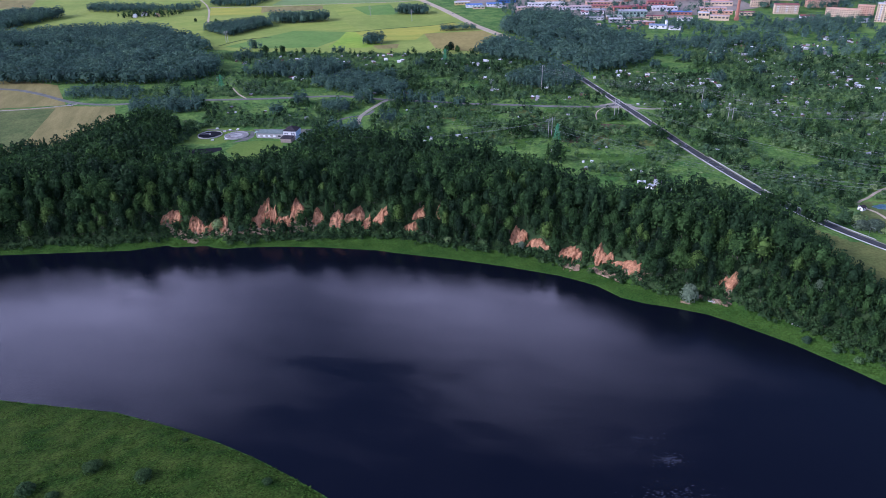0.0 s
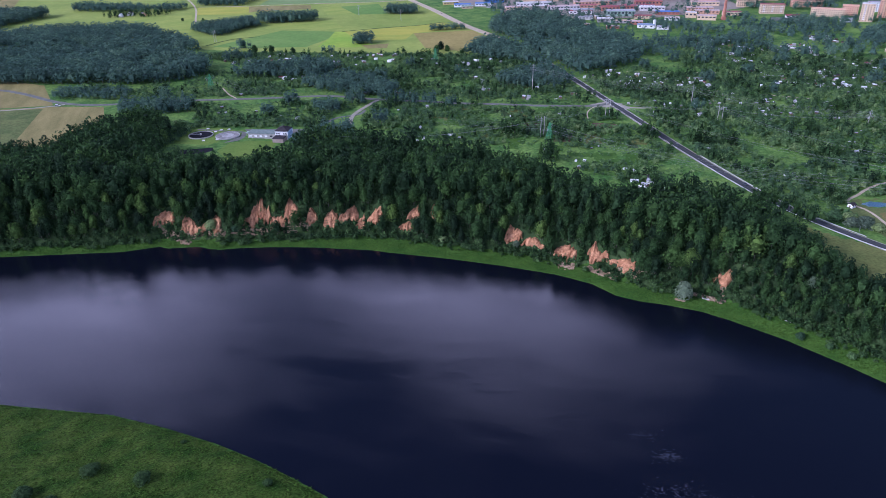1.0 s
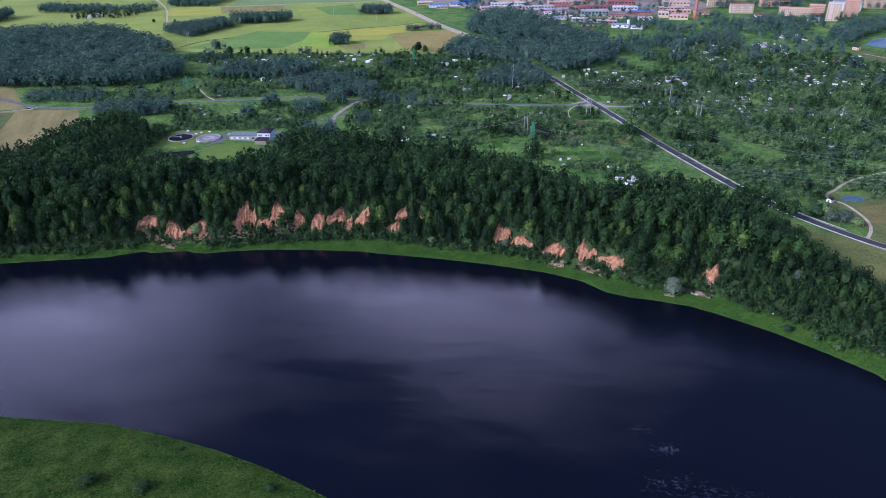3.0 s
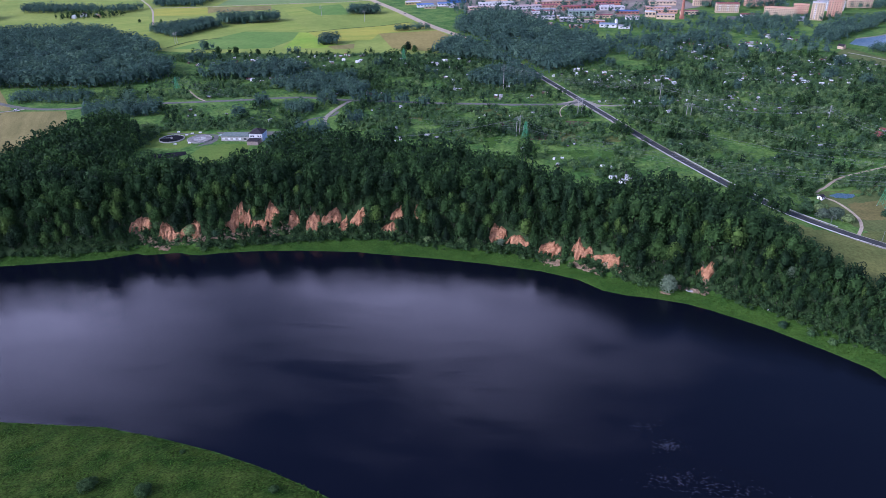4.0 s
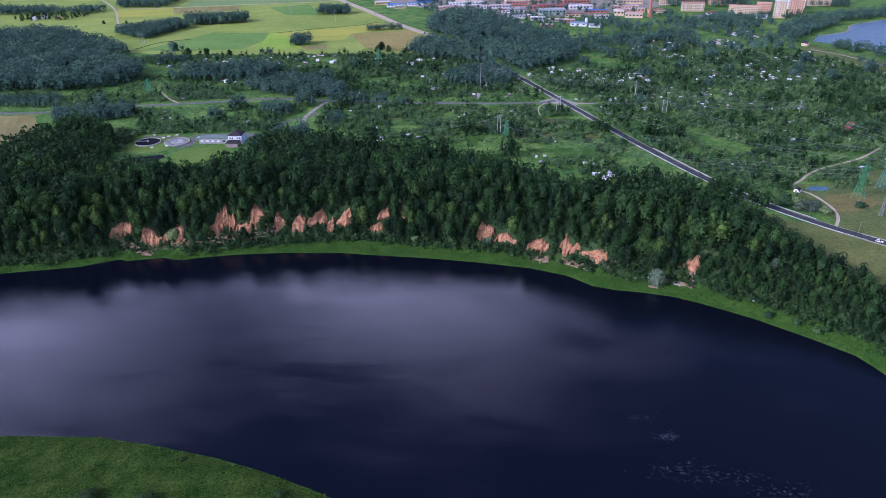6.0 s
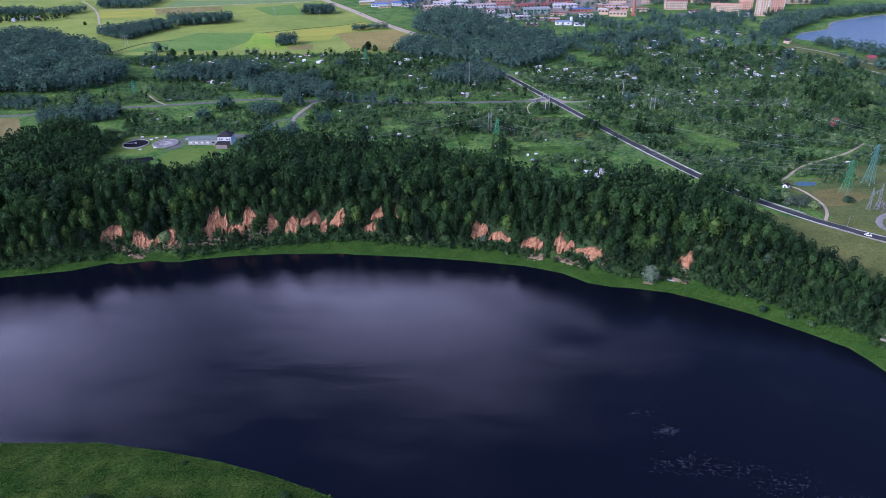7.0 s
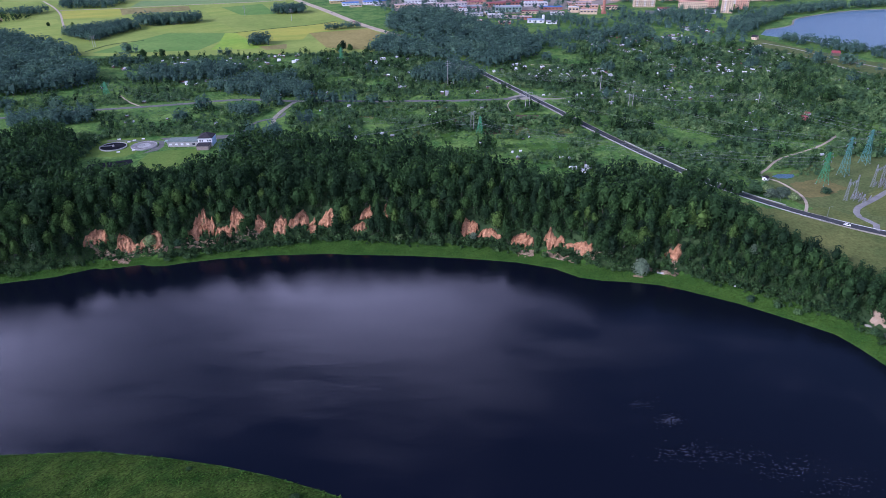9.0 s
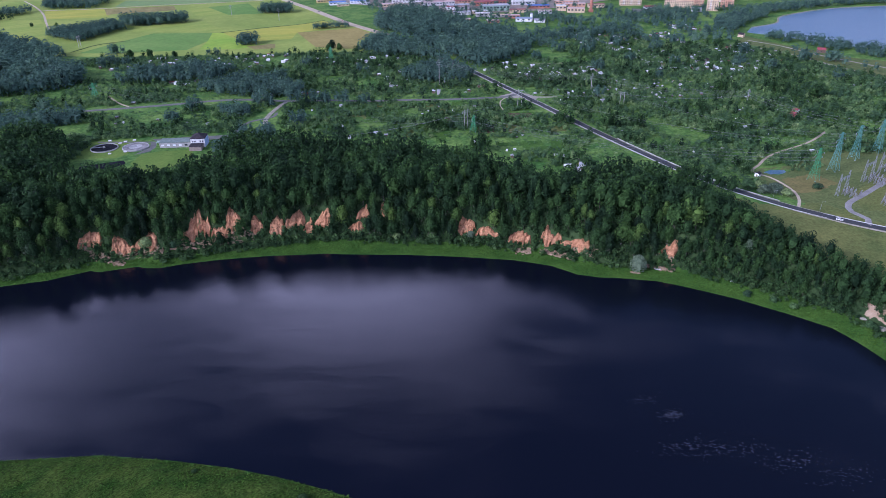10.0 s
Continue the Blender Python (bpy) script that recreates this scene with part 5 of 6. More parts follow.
def cottage(name, label, category, w, l, h, rise, wall, roof, group="", windows=2):
    ob = thing(name, label, category, group)
    part("wall", house_walls(w, l, h, rise), wall, ob)
    part("roof", gable(bmesh.new(), w, l, h, rise, 0.3, 0.12), roof, ob)
    part("door", box_of(-0.45, 0.45, -l / 2 - 0.05, -l / 2 + 0.02, 0, 2.0), M_BROWN, ob)
    for i in range(windows):
        y = (i + 0.5) / windows * l - l / 2
        for s in (-1, 1):
            part("window", box_of(s * w / 2 - 0.04, s * w / 2 + 0.04, y - 0.5, y + 0.5, 1.0, 1.9), M_GLASS, ob)
    return ob


def greenhouse(name, label, w, l, h, group=""):
    ob = thing(name, label, "greenhouse", group)
    bm = bmesh.new()
    rings = [[bm.verts.new((w / 2 * math.cos(a), y, h * math.sin(a) ** 0.8 if a not in (0, math.pi) else 0)) for a in np.linspace(0, math.pi, 9)] for y in (-l / 2, l / 2)]
    for i in range(8):
        bm.faces.new((rings[0][i], rings[1][i], rings[1][i + 1], rings[0][i + 1]))
    bm.faces.new(rings[0])
    bm.faces.new(rings[1][::-1])
    part("film", bm, M_FILM, ob)
    part("door", box_of(-0.45, 0.45, -l / 2 - 0.06, -l / 2, 0, min(1.8, h * 0.85)), M_BROWN, ob)
    for y in (-l / 2, 0, l / 2):
        bm = bmesh.new()
        pts = [(w / 2 * 1.01 * math.cos(a), y, h * 1.01 * max(0, math.sin(a)) ** 0.8) for a in np.linspace(0.01, math.pi - 0.01, 9)]
        for a, b in zip(pts, pts[1:]):
            beam(bm, a, b, 0.06)
        part("hoop", bm, M_STEEL, ob)
    return ob


GROUP = "sheds of the allotments"
shed_kinds = [
    cottage("garden_shed", "small garden shed with a pale metal roof", "shed", 3.6, 4.6, 2.3, 0.8, M_BROWN, M_GREYROOF, GROUP, 1),
    cottage("garden_shed", "small white garden cottage with a grey roof", "shed", 4.2, 5.2, 2.5, 1.5, M_WHITE, M_GREYROOF, GROUP),
    cottage("garden_shed", "small white garden hut with a white roof", "shed", 3.2, 4.4, 2.3, 0.7, M_WHITE, M_FILM, GROUP, 1),
    greenhouse("greenhouse", "white plastic tunnel greenhouse on an allotment", 3.0, 6.0, 2.2, GROUP),
    cottage("garden_shed", "small brick garden cottage with a red roof", "shed", 4.4, 5.5, 2.6, 1.8, M_BRICK, M_RED, GROUP),
    cottage("garden_shed", "small yellow garden cottage with a dark roof", "shed", 4.2, 5.0, 2.5, 1.8, M_YELLOW, M_DARKROOF, GROUP),
    cottage("garden_shed", "grey garden shed with a bright metal roof", "shed", 3.4, 5.5, 2.2, 0.5, M_CONCRETE, M_FILM, GROUP, 1),
]
k = np.random.default_rng(44)
ALLOT = [(SCRUB[0][1], 17.0), (SCRUB[1][1], 29.0), (SCRUB[2][1], 24.0), (SCRUB[3][1], 36.0), (SCRUB[6][1], 17.0), ([(425, 880), (552, 865), (600, 930), (560, 1010), (479, 1010), (440, 960)], 18.0)]
far_sheds = []
for poly, step in ALLOT:
    q = off_roads(spots_in(poly, step, 400 + int(step), 0.5), 5)
    q = q[soft_noise(q[:, 0], q[:, 1], 55, 12) * 0.7 + soft_noise(q[:, 0], q[:, 1], 20, 14) * 0.3 > 0.56]
    for x, y in q:
        if x > 225 and y < 620 and k.uniform() < 0.75:
            continue
        if y > 720:
            far_sheds.append((x, y, float(k.choice([-15, 75]) + k.normal(0, 12))))
            continue
        src = shed_kinds[int(k.choice(len(shed_kinds), p=[0.28, 0.13, 0.19, 0.2, 0.0, 0.0, 0.2]))]
        yaw = float(k.choice([-15, 75]) + k.normal(0, 12))
        copy_thing(src, pose(x, y, h1(x, y), 0, 0, yaw) @ Matrix.Scale(float(k.uniform(0.5, 0.8)), 4))
        if k.uniform() < 0.45:
            other = shed_kinds[int(k.choice([0, 2, 3, 6]))]
            ox, oy = x + float(k.choice([-1, 1]) * k.uniform(5, 8)), y + float(k.uniform(-5, 5))
            copy_thing(other, pose(ox, oy, h1(ox, oy), 0, 0, yaw + 90) @ Matrix.Scale(float(k.uniform(0.35, 0.6)), 4))


def distant_sheds(places, seed):
    """The small huts and greenhouses of the far allotments, each with walls, a tilted roof slab and now and then a lean-to."""
    r = np.random.default_rng(seed)
    cube = np.array([(a, b, c) for a in (-1, 1) for b in (-1, 1) for c in (0, 1)], float)
    faces = np.array([(0, 1, 3, 2), (4, 6, 7, 5), (0, 4, 5, 1), (2, 3, 7, 6), (0, 2, 6, 4), (1, 5, 7, 3)])
    vs, fs, ix, o = [], [], [], 0
    for x, y, yaw in places:
        for n in range(int(r.integers(1, 4))):
            ox, oy = (0, 0) if n == 0 else r.normal(0, 5, 2)
            w, l, h = r.uniform(0.9, 1.7), r.uniform(1.3, 2.6), r.uniform(1.6, 2.4)
            a = radians(yaw + 90 * n)
            c, q = math.cos(a), math.sin(a)
            body = cube * (w, l, h + 0.3) - (0, 0, 0.3)
            slab = cube * (w + 0.2, l + 0.2, 0.12) + (0, 0, h + 0.05)
            slab[:, 2] += 0.25 * slab[:, 0] / w + 0.25
            wall, roof = int(r.choice(3, p=[0.4, 0.3, 0.3])), int(r.choice([3, 4, 5, 6], p=[0.5, 0.32, 0.1, 0.08]))
            g = h1(x + ox, y + oy)
            for v, m in ((body, wall), (slab, roof)):
                vs.append(np.column_stack([v[:, 0] * c - v[:, 1] * q + x + ox, v[:, 0] * q + v[:, 1] * c + y + oy, v[:, 2] + g]))
                fs.append(faces + o)
                ix += [m] * 6
                o += 8
    me = mesh_of("distant_sheds", np.vstack(vs), np.vstack(fs), [M_BROWN, M_WHITE, M_CONCRETE, M_FILM, M_GREYROOF, M_DARKROOF, M_RED], ix)
    tagged(new("distant_sheds", me), "small pale-roofed huts scattered over the far allotments", "sheds", kind="stuff")


distant_sheds(far_sheds, 46)
for src, x, y, yaw in zip(shed_kinds, (146, 152, 156, 141, 412, 150, 143), (468, 474, 462, 478, 560, 482, 463), (40, 60, 10, 80, 20, 70, 30)):
    src.matrix_basis = pose(x, y, h1(x, y), 0, 0, yaw)


def pump_hut(x, y, yaw):
    ob = cottage("pump_hut", "small white hut with a dark roof beside a pond", "hut", 3.6, 4.4, 2.4, 0.8, M_WHITE, M_DARKROOF)
    ob.matrix_basis = pose(x, y, h1(x, y), 0, 0, yaw)


pump_hut(284, 436, -60)


M_BRICKISH = surface("brown_brick", (0.27, 0.22, 0.195), (0.37, 0.31, 0.275), 0.8, 0.9)


M_WINGROOF = surface("grey_green_roof", (0.13, 0.17, 0.15), (0.19, 0.23, 0.21), 0.4, 0.8)


def treatment_works():
    """Two-storey white house with a hipped roof, with an annexe and a long low wing."""
    ob = thing("treatment_building", "white two-storey works building with dark hipped roof and grey wing", "building")
    w, l, h = 12.0, 13.0, 7.6
    part("wall", box_of(-w / 2, w / 2, -l / 2, l / 2, -0.4, h), M_WHITE, ob)
    bm = bmesh.new()
    e = [bm.verts.new((sx * (w / 2 + 0.5), sy * (l / 2 + 0.5), h)) for sx, sy in ((-1, -1), (1, -1), (1, 1), (-1, 1))]
    r0, r1 = bm.verts.new((0, -1.2, h + 3.2)), bm.verts.new((0, 1.2, h + 3.2))
    for q in ((e[0], e[1], r0), (e[1], e[2], r1, r0), (e[2], e[3], r1), (e[3], e[0], r0, r1), e[::-1]):
        bm.faces.new(q)
    part("roof", bm, M_DARKROOF, ob)
    for z in (1.2, 4.6):
        for x in (-4.2, -2.2, 2.4, 4.4):
            if z < 3 and x > 0:
                continue
            win = part("window", box_of(x - 0.6, x + 0.6, -l / 2 - 0.05, -l / 2 + 0.02, z, z + 1.4), M_GLASS, ob)
            part("frame", box_of(x - 0.7, x + 0.7, -l / 2 - 0.08, -l / 2 - 0.02, z - 0.12, z), M_WHITE, win)
    part("gate", box_of(0.5, 2.4, -l / 2 - 0.06, -l / 2 + 0.02, 0, 3.0), M_DARKROOF, ob)
    # thin panel that paints the sunless side's bluish shade onto the wall
    part("side_wall_shade", box_of(w / 2 - 0.02, w / 2 + 0.06, -l / 2 + 0.5, l / 2 - 0.5, 0.2, h - 0.4), plain("pale_blue_shade", (0.35, 0.48, 0.66)), ob)
    part("annexe", box_of(-5.2, 4.8, -l / 2 - 9.5, -l / 2 - 0.01, -0.4, 3.6), M_BRICKISH, ob, "brownish brick single-storey annexe")
    part("annexe_roof", box_of(-5.5, 5.1, -l / 2 - 9.8, -l / 2 - 0.02, 3.604, 3.95), M_DARKROOF, ob)
    part("wing", box_of(-w / 2 - 27, -w / 2 - 0.01, -l / 2 + 1, l / 2 - 1, -0.4, 4.4), M_CONCRETE, ob, "long grey flat-roofed wing")
    part("wing_roof", box_of(-w / 2 - 27.3, -w / 2 - 0.02, -l / 2 + 0.7, l / 2 - 0.7, 4.404, 4.8), M_WINGROOF, ob)
    for i in range(5):
        x = -w / 2 - 24.5 + i * 5.0
        part("window", box_of(x - 1.2, x + 1.2, -l / 2 + 0.94, -l / 2 + 1.02, 1.4, 3.0), M_FILM if i < 4 else M_GLASS, ob, "pale wide window")
    part("canopy", box_of(-w / 2 - 32, -w / 2 - 27.4, 1, 6, 2.6, 2.9), M_TEAL, ob, "green canopy roof")
    for cx, cy in ((-31.7, 1.3), (-31.7, 5.7), (-27.8, 1.3), (-27.8, 5.7)):
        part("post", box_of(-w / 2 + cx + 6 - 6.1, -w / 2 + cx + 6 - 5.9, cy - 0.1, cy + 0.1, -0.3, 2.6), M_STEEL, ob)
    ob.matrix_basis = pose(-147, 609, 29, 0, 0, -10)


treatment_works()


def settling_tank(x, y, r, label, water, fill):
    ob = thing("settling_tank", label, "tank", "settling tanks")
    n = 40
    bm = bmesh.new()
    rings = [[bm.verts.new((q * math.cos(2 * math.pi * i / n), q * math.sin(2 * math.pi * i / n), z)) for i in range(n)] for q, z in ((r, -0.3), (r, 1.1), (r - 0.5, 1.1), (r - 0.5, -0.2))]
    for a, b in zip(rings, rings[1:]):
        for i in range(n):
            bm.faces.new((a[i], a[(i + 1) % n], b[(i + 1) % n], b[i]))
    part("rim", bm, M_CONCRETE, ob)
    part("water", tube(bmesh.new(), r - 0.45, r - 0.45, -0.2, fill, n), water, ob, "dark water surface" if water is M_POOL else "grey sludge surface")
    part("inner_ring", tube(bmesh.new(), r * 0.5, r * 0.5, fill - 0.1, fill + 0.35, 30), M_CONCRETE if water is not M_POOL else M_POOL, ob)
    part("hub", tube(bmesh.new(), 1.0, 0.8, fill, 2.2, 12), M_CONCRETE, ob)
    bm = bmesh.new()
    beam(bm, (0, 0.6, 1.6), (-r + 0.3, 0.6, 1.6), 0.25)
    beam(bm, (0, -0.6, 1.6), (-r + 0.3, -0.6, 1.6), 0.25)
    for i in range(10):
        beam(bm, (-i * r / 10, -0.6, 1.6), (-i * r / 10, 0.6, 1.6), 0.12)
    part("bridge", bm, M_STEEL, ob, "steel scraper bridge")
    ob.matrix_basis = pose(x, y, 29)


M_POOL = surface("tank_water", (0.006, 0.007, 0.010), (0.012, 0.013, 0.018), 0.2, 0.85)
M_SLUDGE = surface("grey_sludge", (0.16, 0.155, 0.15), (0.30, 0.29, 0.28), 0.25, 0.8)
M_LAWN = surface("mown_lawn", (0.097, 0.165, 0.030), (0.142, 0.205, 0.040), 0.05, 0.95, 0.6, 0.4)
settling_tank(-227, 620, 11.2, "round concrete settling tank full of dark water", M_POOL, 0.5)
settling_tank(-201, 616, 11.0, "round concrete settling tank with pale grey sludge", M_SLUDGE, 0.7)
sheet("yard_paving", [(-188, 602), (-184, 612), (-186, 628), (-236, 641), (-236, 638), (-190, 626), (-189, 614), (-200, 596)], 29.1, M_OLDROAD, "grey paved yard of the treatment works", "paving")
sheet("yard_paving", [(-190, 636), (-180, 618), (-128, 622), (-126, 600), (-138, 570), (-128, 568), (-116, 600), (-118, 630)], 29.1, M_OLDROAD, "grey paved yard of the treatment works", "paving")
sheet("lawn", [(-194, 596), (-182, 600), (-152, 598), (-152, 562), (-185, 552), (-200, 575)], 29.08, M_LAWN, "mown green lawn of the treatment works", "lawn")
sheet("lawn", [(-248, 600), (-246, 642), (-206, 642), (-200, 632), (-206, 598), (-214, 592)], 29.07, M_LAWN, "mown green lawn of the treatment works", "lawn")
sheet("sludge_bed", [(-238, 578), (-206, 584), (-203, 576), (-212, 568), (-238, 564)], 29.2, M_POOL, "dark sludge drying bed", "basin")
for x, y in ((-226, 640), (-212, 634), (-216, 630), (-208, 606), (-220, 604), (-205, 636)):
    ob = thing("hatch", "low pale concrete hatch on the lawn", "hatch", "hatches of the works")
    part("base", box_of(-1.2, 1.2, -0.9, 0.9, -0.2, 0.7), M_CONCRETE, ob)
    part("lid", box_of(-1.3, 1.3, -1.0, 1.0, 0.704, 0.85), M_WHITE, ob)
    ob.matrix_basis = pose(x, y, 29)


def vehicle(x, y, yaw, paint, label, name="car", category="car", van=False):
    ob = thing(name, label, category)
    bm = bmesh.new()
    L, W = (5.4, 2.0) if van else (4.4, 1.8)
    prof = [(-L / 2, 0.35), (-L / 2, 0.9), (-L / 2 + 0.3, 1.0), (L / 2 - 1.1, 0.98), (L / 2 - 0.1, 0.8), (L / 2, 0.35)]
    a = [bm.verts.new((px, -W / 2, pz)) for px, pz in prof]
    b = [bm.verts.new((px, W / 2, pz)) for px, pz in prof]
    for i in range(6):
        bm.faces.new((a[i], a[(i + 1) % 6], b[(i + 1) % 6], b[i]))
    bm.faces.new(a[::-1])
    bm.faces.new(b)
    part("body", bm, paint, ob)
    bm = bmesh.new()
    top = 2.1 if van else 1.45
    lo = [(-L / 2 + 0.25, -W / 2 + 0.05), (L / 2 - 1.2, -W / 2 + 0.05), (L / 2 - 1.2, W / 2 - 0.05), (-L / 2 + 0.25, W / 2 - 0.05)]
    hi = [(-L / 2 + 0.6, -W / 2 + 0.25), (L / 2 - 2.0, -W / 2 + 0.25), (L / 2 - 2.0, W / 2 - 0.25), (-L / 2 + 0.6, W / 2 - 0.25)]
    v0, v1 = [bm.verts.new((*p, 0.985)) for p in lo], [bm.verts.new((*p, top)) for p in hi]
    for i in range(4):
        bm.faces.new((v0[i], v0[(i + 1) % 4], v1[(i + 1) % 4], v1[i]))
    part("glasshouse", bm, M_GLASS, ob)
    part("roof", box_of(-L / 2 + 0.58, L / 2 - 1.98, -W / 2 + 0.23, W / 2 - 0.23, top, top + 0.06), paint, ob)
    for wx in (-L / 2 + 0.8, L / 2 - 0.8):
        for s in (-1, 1):
            wheel = part("wheel", tube(bmesh.new(), 0.32, 0.32, -0.1, 0.1, 14), M_BLACK, ob)
            wheel.matrix_basis = pose(wx, s * (W / 2 - 0.08), 0.32, 90)
    ob.matrix_basis = pose(x, y, h1(x, y) + (0.31 if x > -400 else 0.42), 0, 0, yaw)


vehicle(288, 352.5, -47, M_CARS[0], "white car on the asphalt road")
vehicle(199, 557, -78, M_CARS[1], "dark car on the asphalt road")
vehicle(222, 470, -75, M_CARS[1], "dark car on the asphalt road")
vehicle(162, 760, 100, M_CARS[1], "dark car on the asphalt road")
vehicle(40, 1200, 108, M_CARS[2], "small red car on the highway")
vehicle(10, 1310, 108, M_CARS[1], "dark car on the highway")
vehicle(-416, 736, 10, M_CARS[0], "white van on a field track", "van", "van", True)
vehicle(-134, 594, 80, M_CARS[1], "dark car at the works annexe")

# ---- power lines ----


def lattice_pylon(x, y, yaw, h, base, steel, label, arms=3):
    """A four-legged lattice tower with cross arms and strings of insulators."""
    ob = thing("lattice_pylon", label, "pylon", "lattice pylons")

    def half(z):
        k = z / h
        return base / 2 * max(0.0, 1 - k) ** 1.25 + 0.45
    levels = [h * v for v in (0, 0.18, 0.33, 0.46, 0.57, 0.67, 0.76, 0.84, 0.92, 1.0)]
    cs = ((-1, -1), (1, -1), (1, 1), (-1, 1))
    for sx, sy in cs:
        bm = bmesh.new()
        rings = [[bm.verts.new((sx * half(a) + ox, sy * half(a) + oy, a - (0.5 if a == 0 else 0))) for ox, oy in ((-0.11, -0.11), (0.11, -0.11), (0.11, 0.11), (-0.11, 0.11))] for a in levels]
        for r0, r1 in zip(rings, rings[1:]):
            for c in range(4):
                bm.faces.new((r0[c], r0[(c + 1) % 4], r1[(c + 1) % 4], r1[c]))
        part("leg", bm, steel, ob)
        part("footing", box_of(sx * half(0) - 0.35, sx * half(0) + 0.35, sy * half(0) - 0.35, sy * half(0) + 0.35, -0.6, 0.3), M_CONCRETE, ob, "concrete footing")
    for i in range(4):
        (ax, ay), (bx, by) = cs[i], cs[(i + 1) % 4]
        bm = bmesh.new()
        for a, b in zip(levels, levels[1:]):
            beam(bm, (ax * half(a), ay * half(a), a), (bx * half(b), by * half(b), b), 0.11)
            beam(bm, (bx * half(a), by * half(a), a), (ax * half(b), ay * half(b), b), 0.11)
            beam(bm, (ax * half(b), ay * half(b), b), (bx * half(b), by * half(b), b), 0.11)
        part("bracing", bm, steel, ob)
    tips = []
    for i in range(arms):
        z, reach = h * (0.70 + 0.12 * i), (5.2, 6.4, 4.6)[i % 3]
        for s in (-1, 1):
            bm = bmesh.new()
            for o in (-1, 1):
                beam(bm, (s * half(z), o * half(z), z), (s * reach, 0, z + 0.3), 0.14)
                beam(bm, (s * half(z + 1.8), o * half(z + 1.8), z + 1.8), (s * reach, 0, z + 0.3), 0.12)
            tips.append((s * reach, 0, z - 1.2))
            arm = part("cross_arm", bm, steel, ob)
            part("insulator", tube(bmesh.new(), 0.16, 0.12, z - 1.3, z + 0.2, 8, s * reach, 0), M_GREYROOF, arm, "string of grey insulators")
    m = pose(x, y, h1(x, y), 0, 0, yaw)
    ob.matrix_basis = m
    return [m @ Vector(t) for t in tips]


def twin_pole(x, y, yaw, h, label="pale concrete portal mast with a crossbar"):
    ob = thing("power_mast", label, "mast", "power masts")
    for s in (-1, 1):
        part("pole", tube(bmesh.new(), 0.3, 0.2, -0.5, h, 8, s * 2.0, 0), M_CONCRETE, ob)
    part("crossbar", beam(bmesh.new(), (-5, 0, h - 1.5), (5, 0, h - 1.5), 0.28), M_STEEL, ob)
    bm = bmesh.new()
    beam(bm, (-2, 0, h - 6), (2, 0, h - 1.8), 0.12)
    beam(bm, (2, 0, h - 6), (-2, 0, h - 1.8), 0.12)
    part("brace", bm, M_STEEL, ob)
    for s in (-4.8, 0, 4.8):
        part("insulator", tube(bmesh.new(), 0.14, 0.1, h - 3, h - 1.6, 8, s, 0), M_GREYROOF, ob)
    m = pose(x, y, h1(x, y), 0, 0, yaw)
    ob.matrix_basis = m
    return [m @ Vector((s, 0, h - 3)) for s in (-4.8, 0, 4.8)]


def single_pole(x, y, yaw, h):
    ob = thing("power_pole", "tall pale concrete power pole", "mast", "power poles")
    part("pole", tube(bmesh.new(), 0.38, 0.22, -0.5, h, 10), M_CONCRETE, ob)
    tips = []
    for i, reach in enumerate((2.6, 3.4, 2.2)):
        z = h - 5.5 + i * 2.2
        arm = part("cross_arm", beam(bmesh.new(), (-reach, 0, z), (reach, 0, z), 0.2), M_STEEL, ob)
        for s in (-1, 1):
            part("insulator", tube(bmesh.new(), 0.12, 0.1, z - 1.2, z - 0.1, 8, s * reach, 0), M_GREYROOF, arm)
            tips.append((s * reach, 0, z - 1.2))
    m = pose(x, y, h1(x, y), 0, 0, yaw)
    ob.matrix_basis = m
    return [m @ Vector(t) for t in tips]


def wires(a, b, sag, label="thin sagging power cables"):
    """Cables between two masts, as one run."""
    cu = bpy.data.curves.new("power_line", "CURVE")
    cu.dimensions, cu.bevel_depth, cu.bevel_resolution = "3D", 0.036, 0
    cu.materials.append(M_WIRE)
    for p, q in zip(a, b):
        sp = cu.splines.new("POLY")
        sp.points.add(14)
        for i, pt in enumerate(sp.points):
            k = i / 14
            v = Vector(p).lerp(Vector(q), k)
            pt.co = (v.x, v.y, v.z - sag * 4 * k * (1 - k), 1)
    tagged(new("power_line", cu), label, "cable", "power lines")


T1 = lattice_pylon(321, 419, 20, 25.8, 5.6, M_GREENSTEEL, "bright green lattice pylon beside a pond")
T2 = lattice_pylon(350, 432, 20, 31.5, 5.6, M_TEALSTEEL, "pale green lattice pylon beside the substation")
T3 = lattice_pylon(385, 450, 20, 28.8, 5.6, M_TEALSTEEL, "pale green lattice pylon beside the substation")
T4 = lattice_pylon(415, 458, 20, 28.8, 5.6, M_TEALSTEEL, "pale green lattice pylon beside the substation")
P1 = twin_pole(160, 648, -40, 17.5)
P2 = twin_pole(88, 591, 35, 18.5, "brownish portal mast among the allotments")
P3 = single_pole(101, 752, 10, 28.5)
P4 = single_pole(256, 688, 30, 18)
P5 = single_pole(387, 599, 30, 17)
P6 = twin_pole(262, 627, -40, 15, "grey portal mast among the allotments")
L1 = lattice_pylon(93, 583, 60, 15, 4.5, M_GREENSTEEL, "small green lattice pylon among the allotments", 2)
L2 = lattice_pylon(-269, 804, 60, 15, 4.5, M_GREENSTEEL, "small green lattice pylon among the allotments", 2)
L3 = lattice_pylon(-5, 912, 60, 17, 4.5, M_GREENSTEEL, "small green lattice pylon among the allotments", 2)
F1 = single_pole(-142, 1318, 10, 18)
F2 = single_pole(-62, 1240, 10, 20)
F3 = twin_pole(-343, 1090, 60, 17)
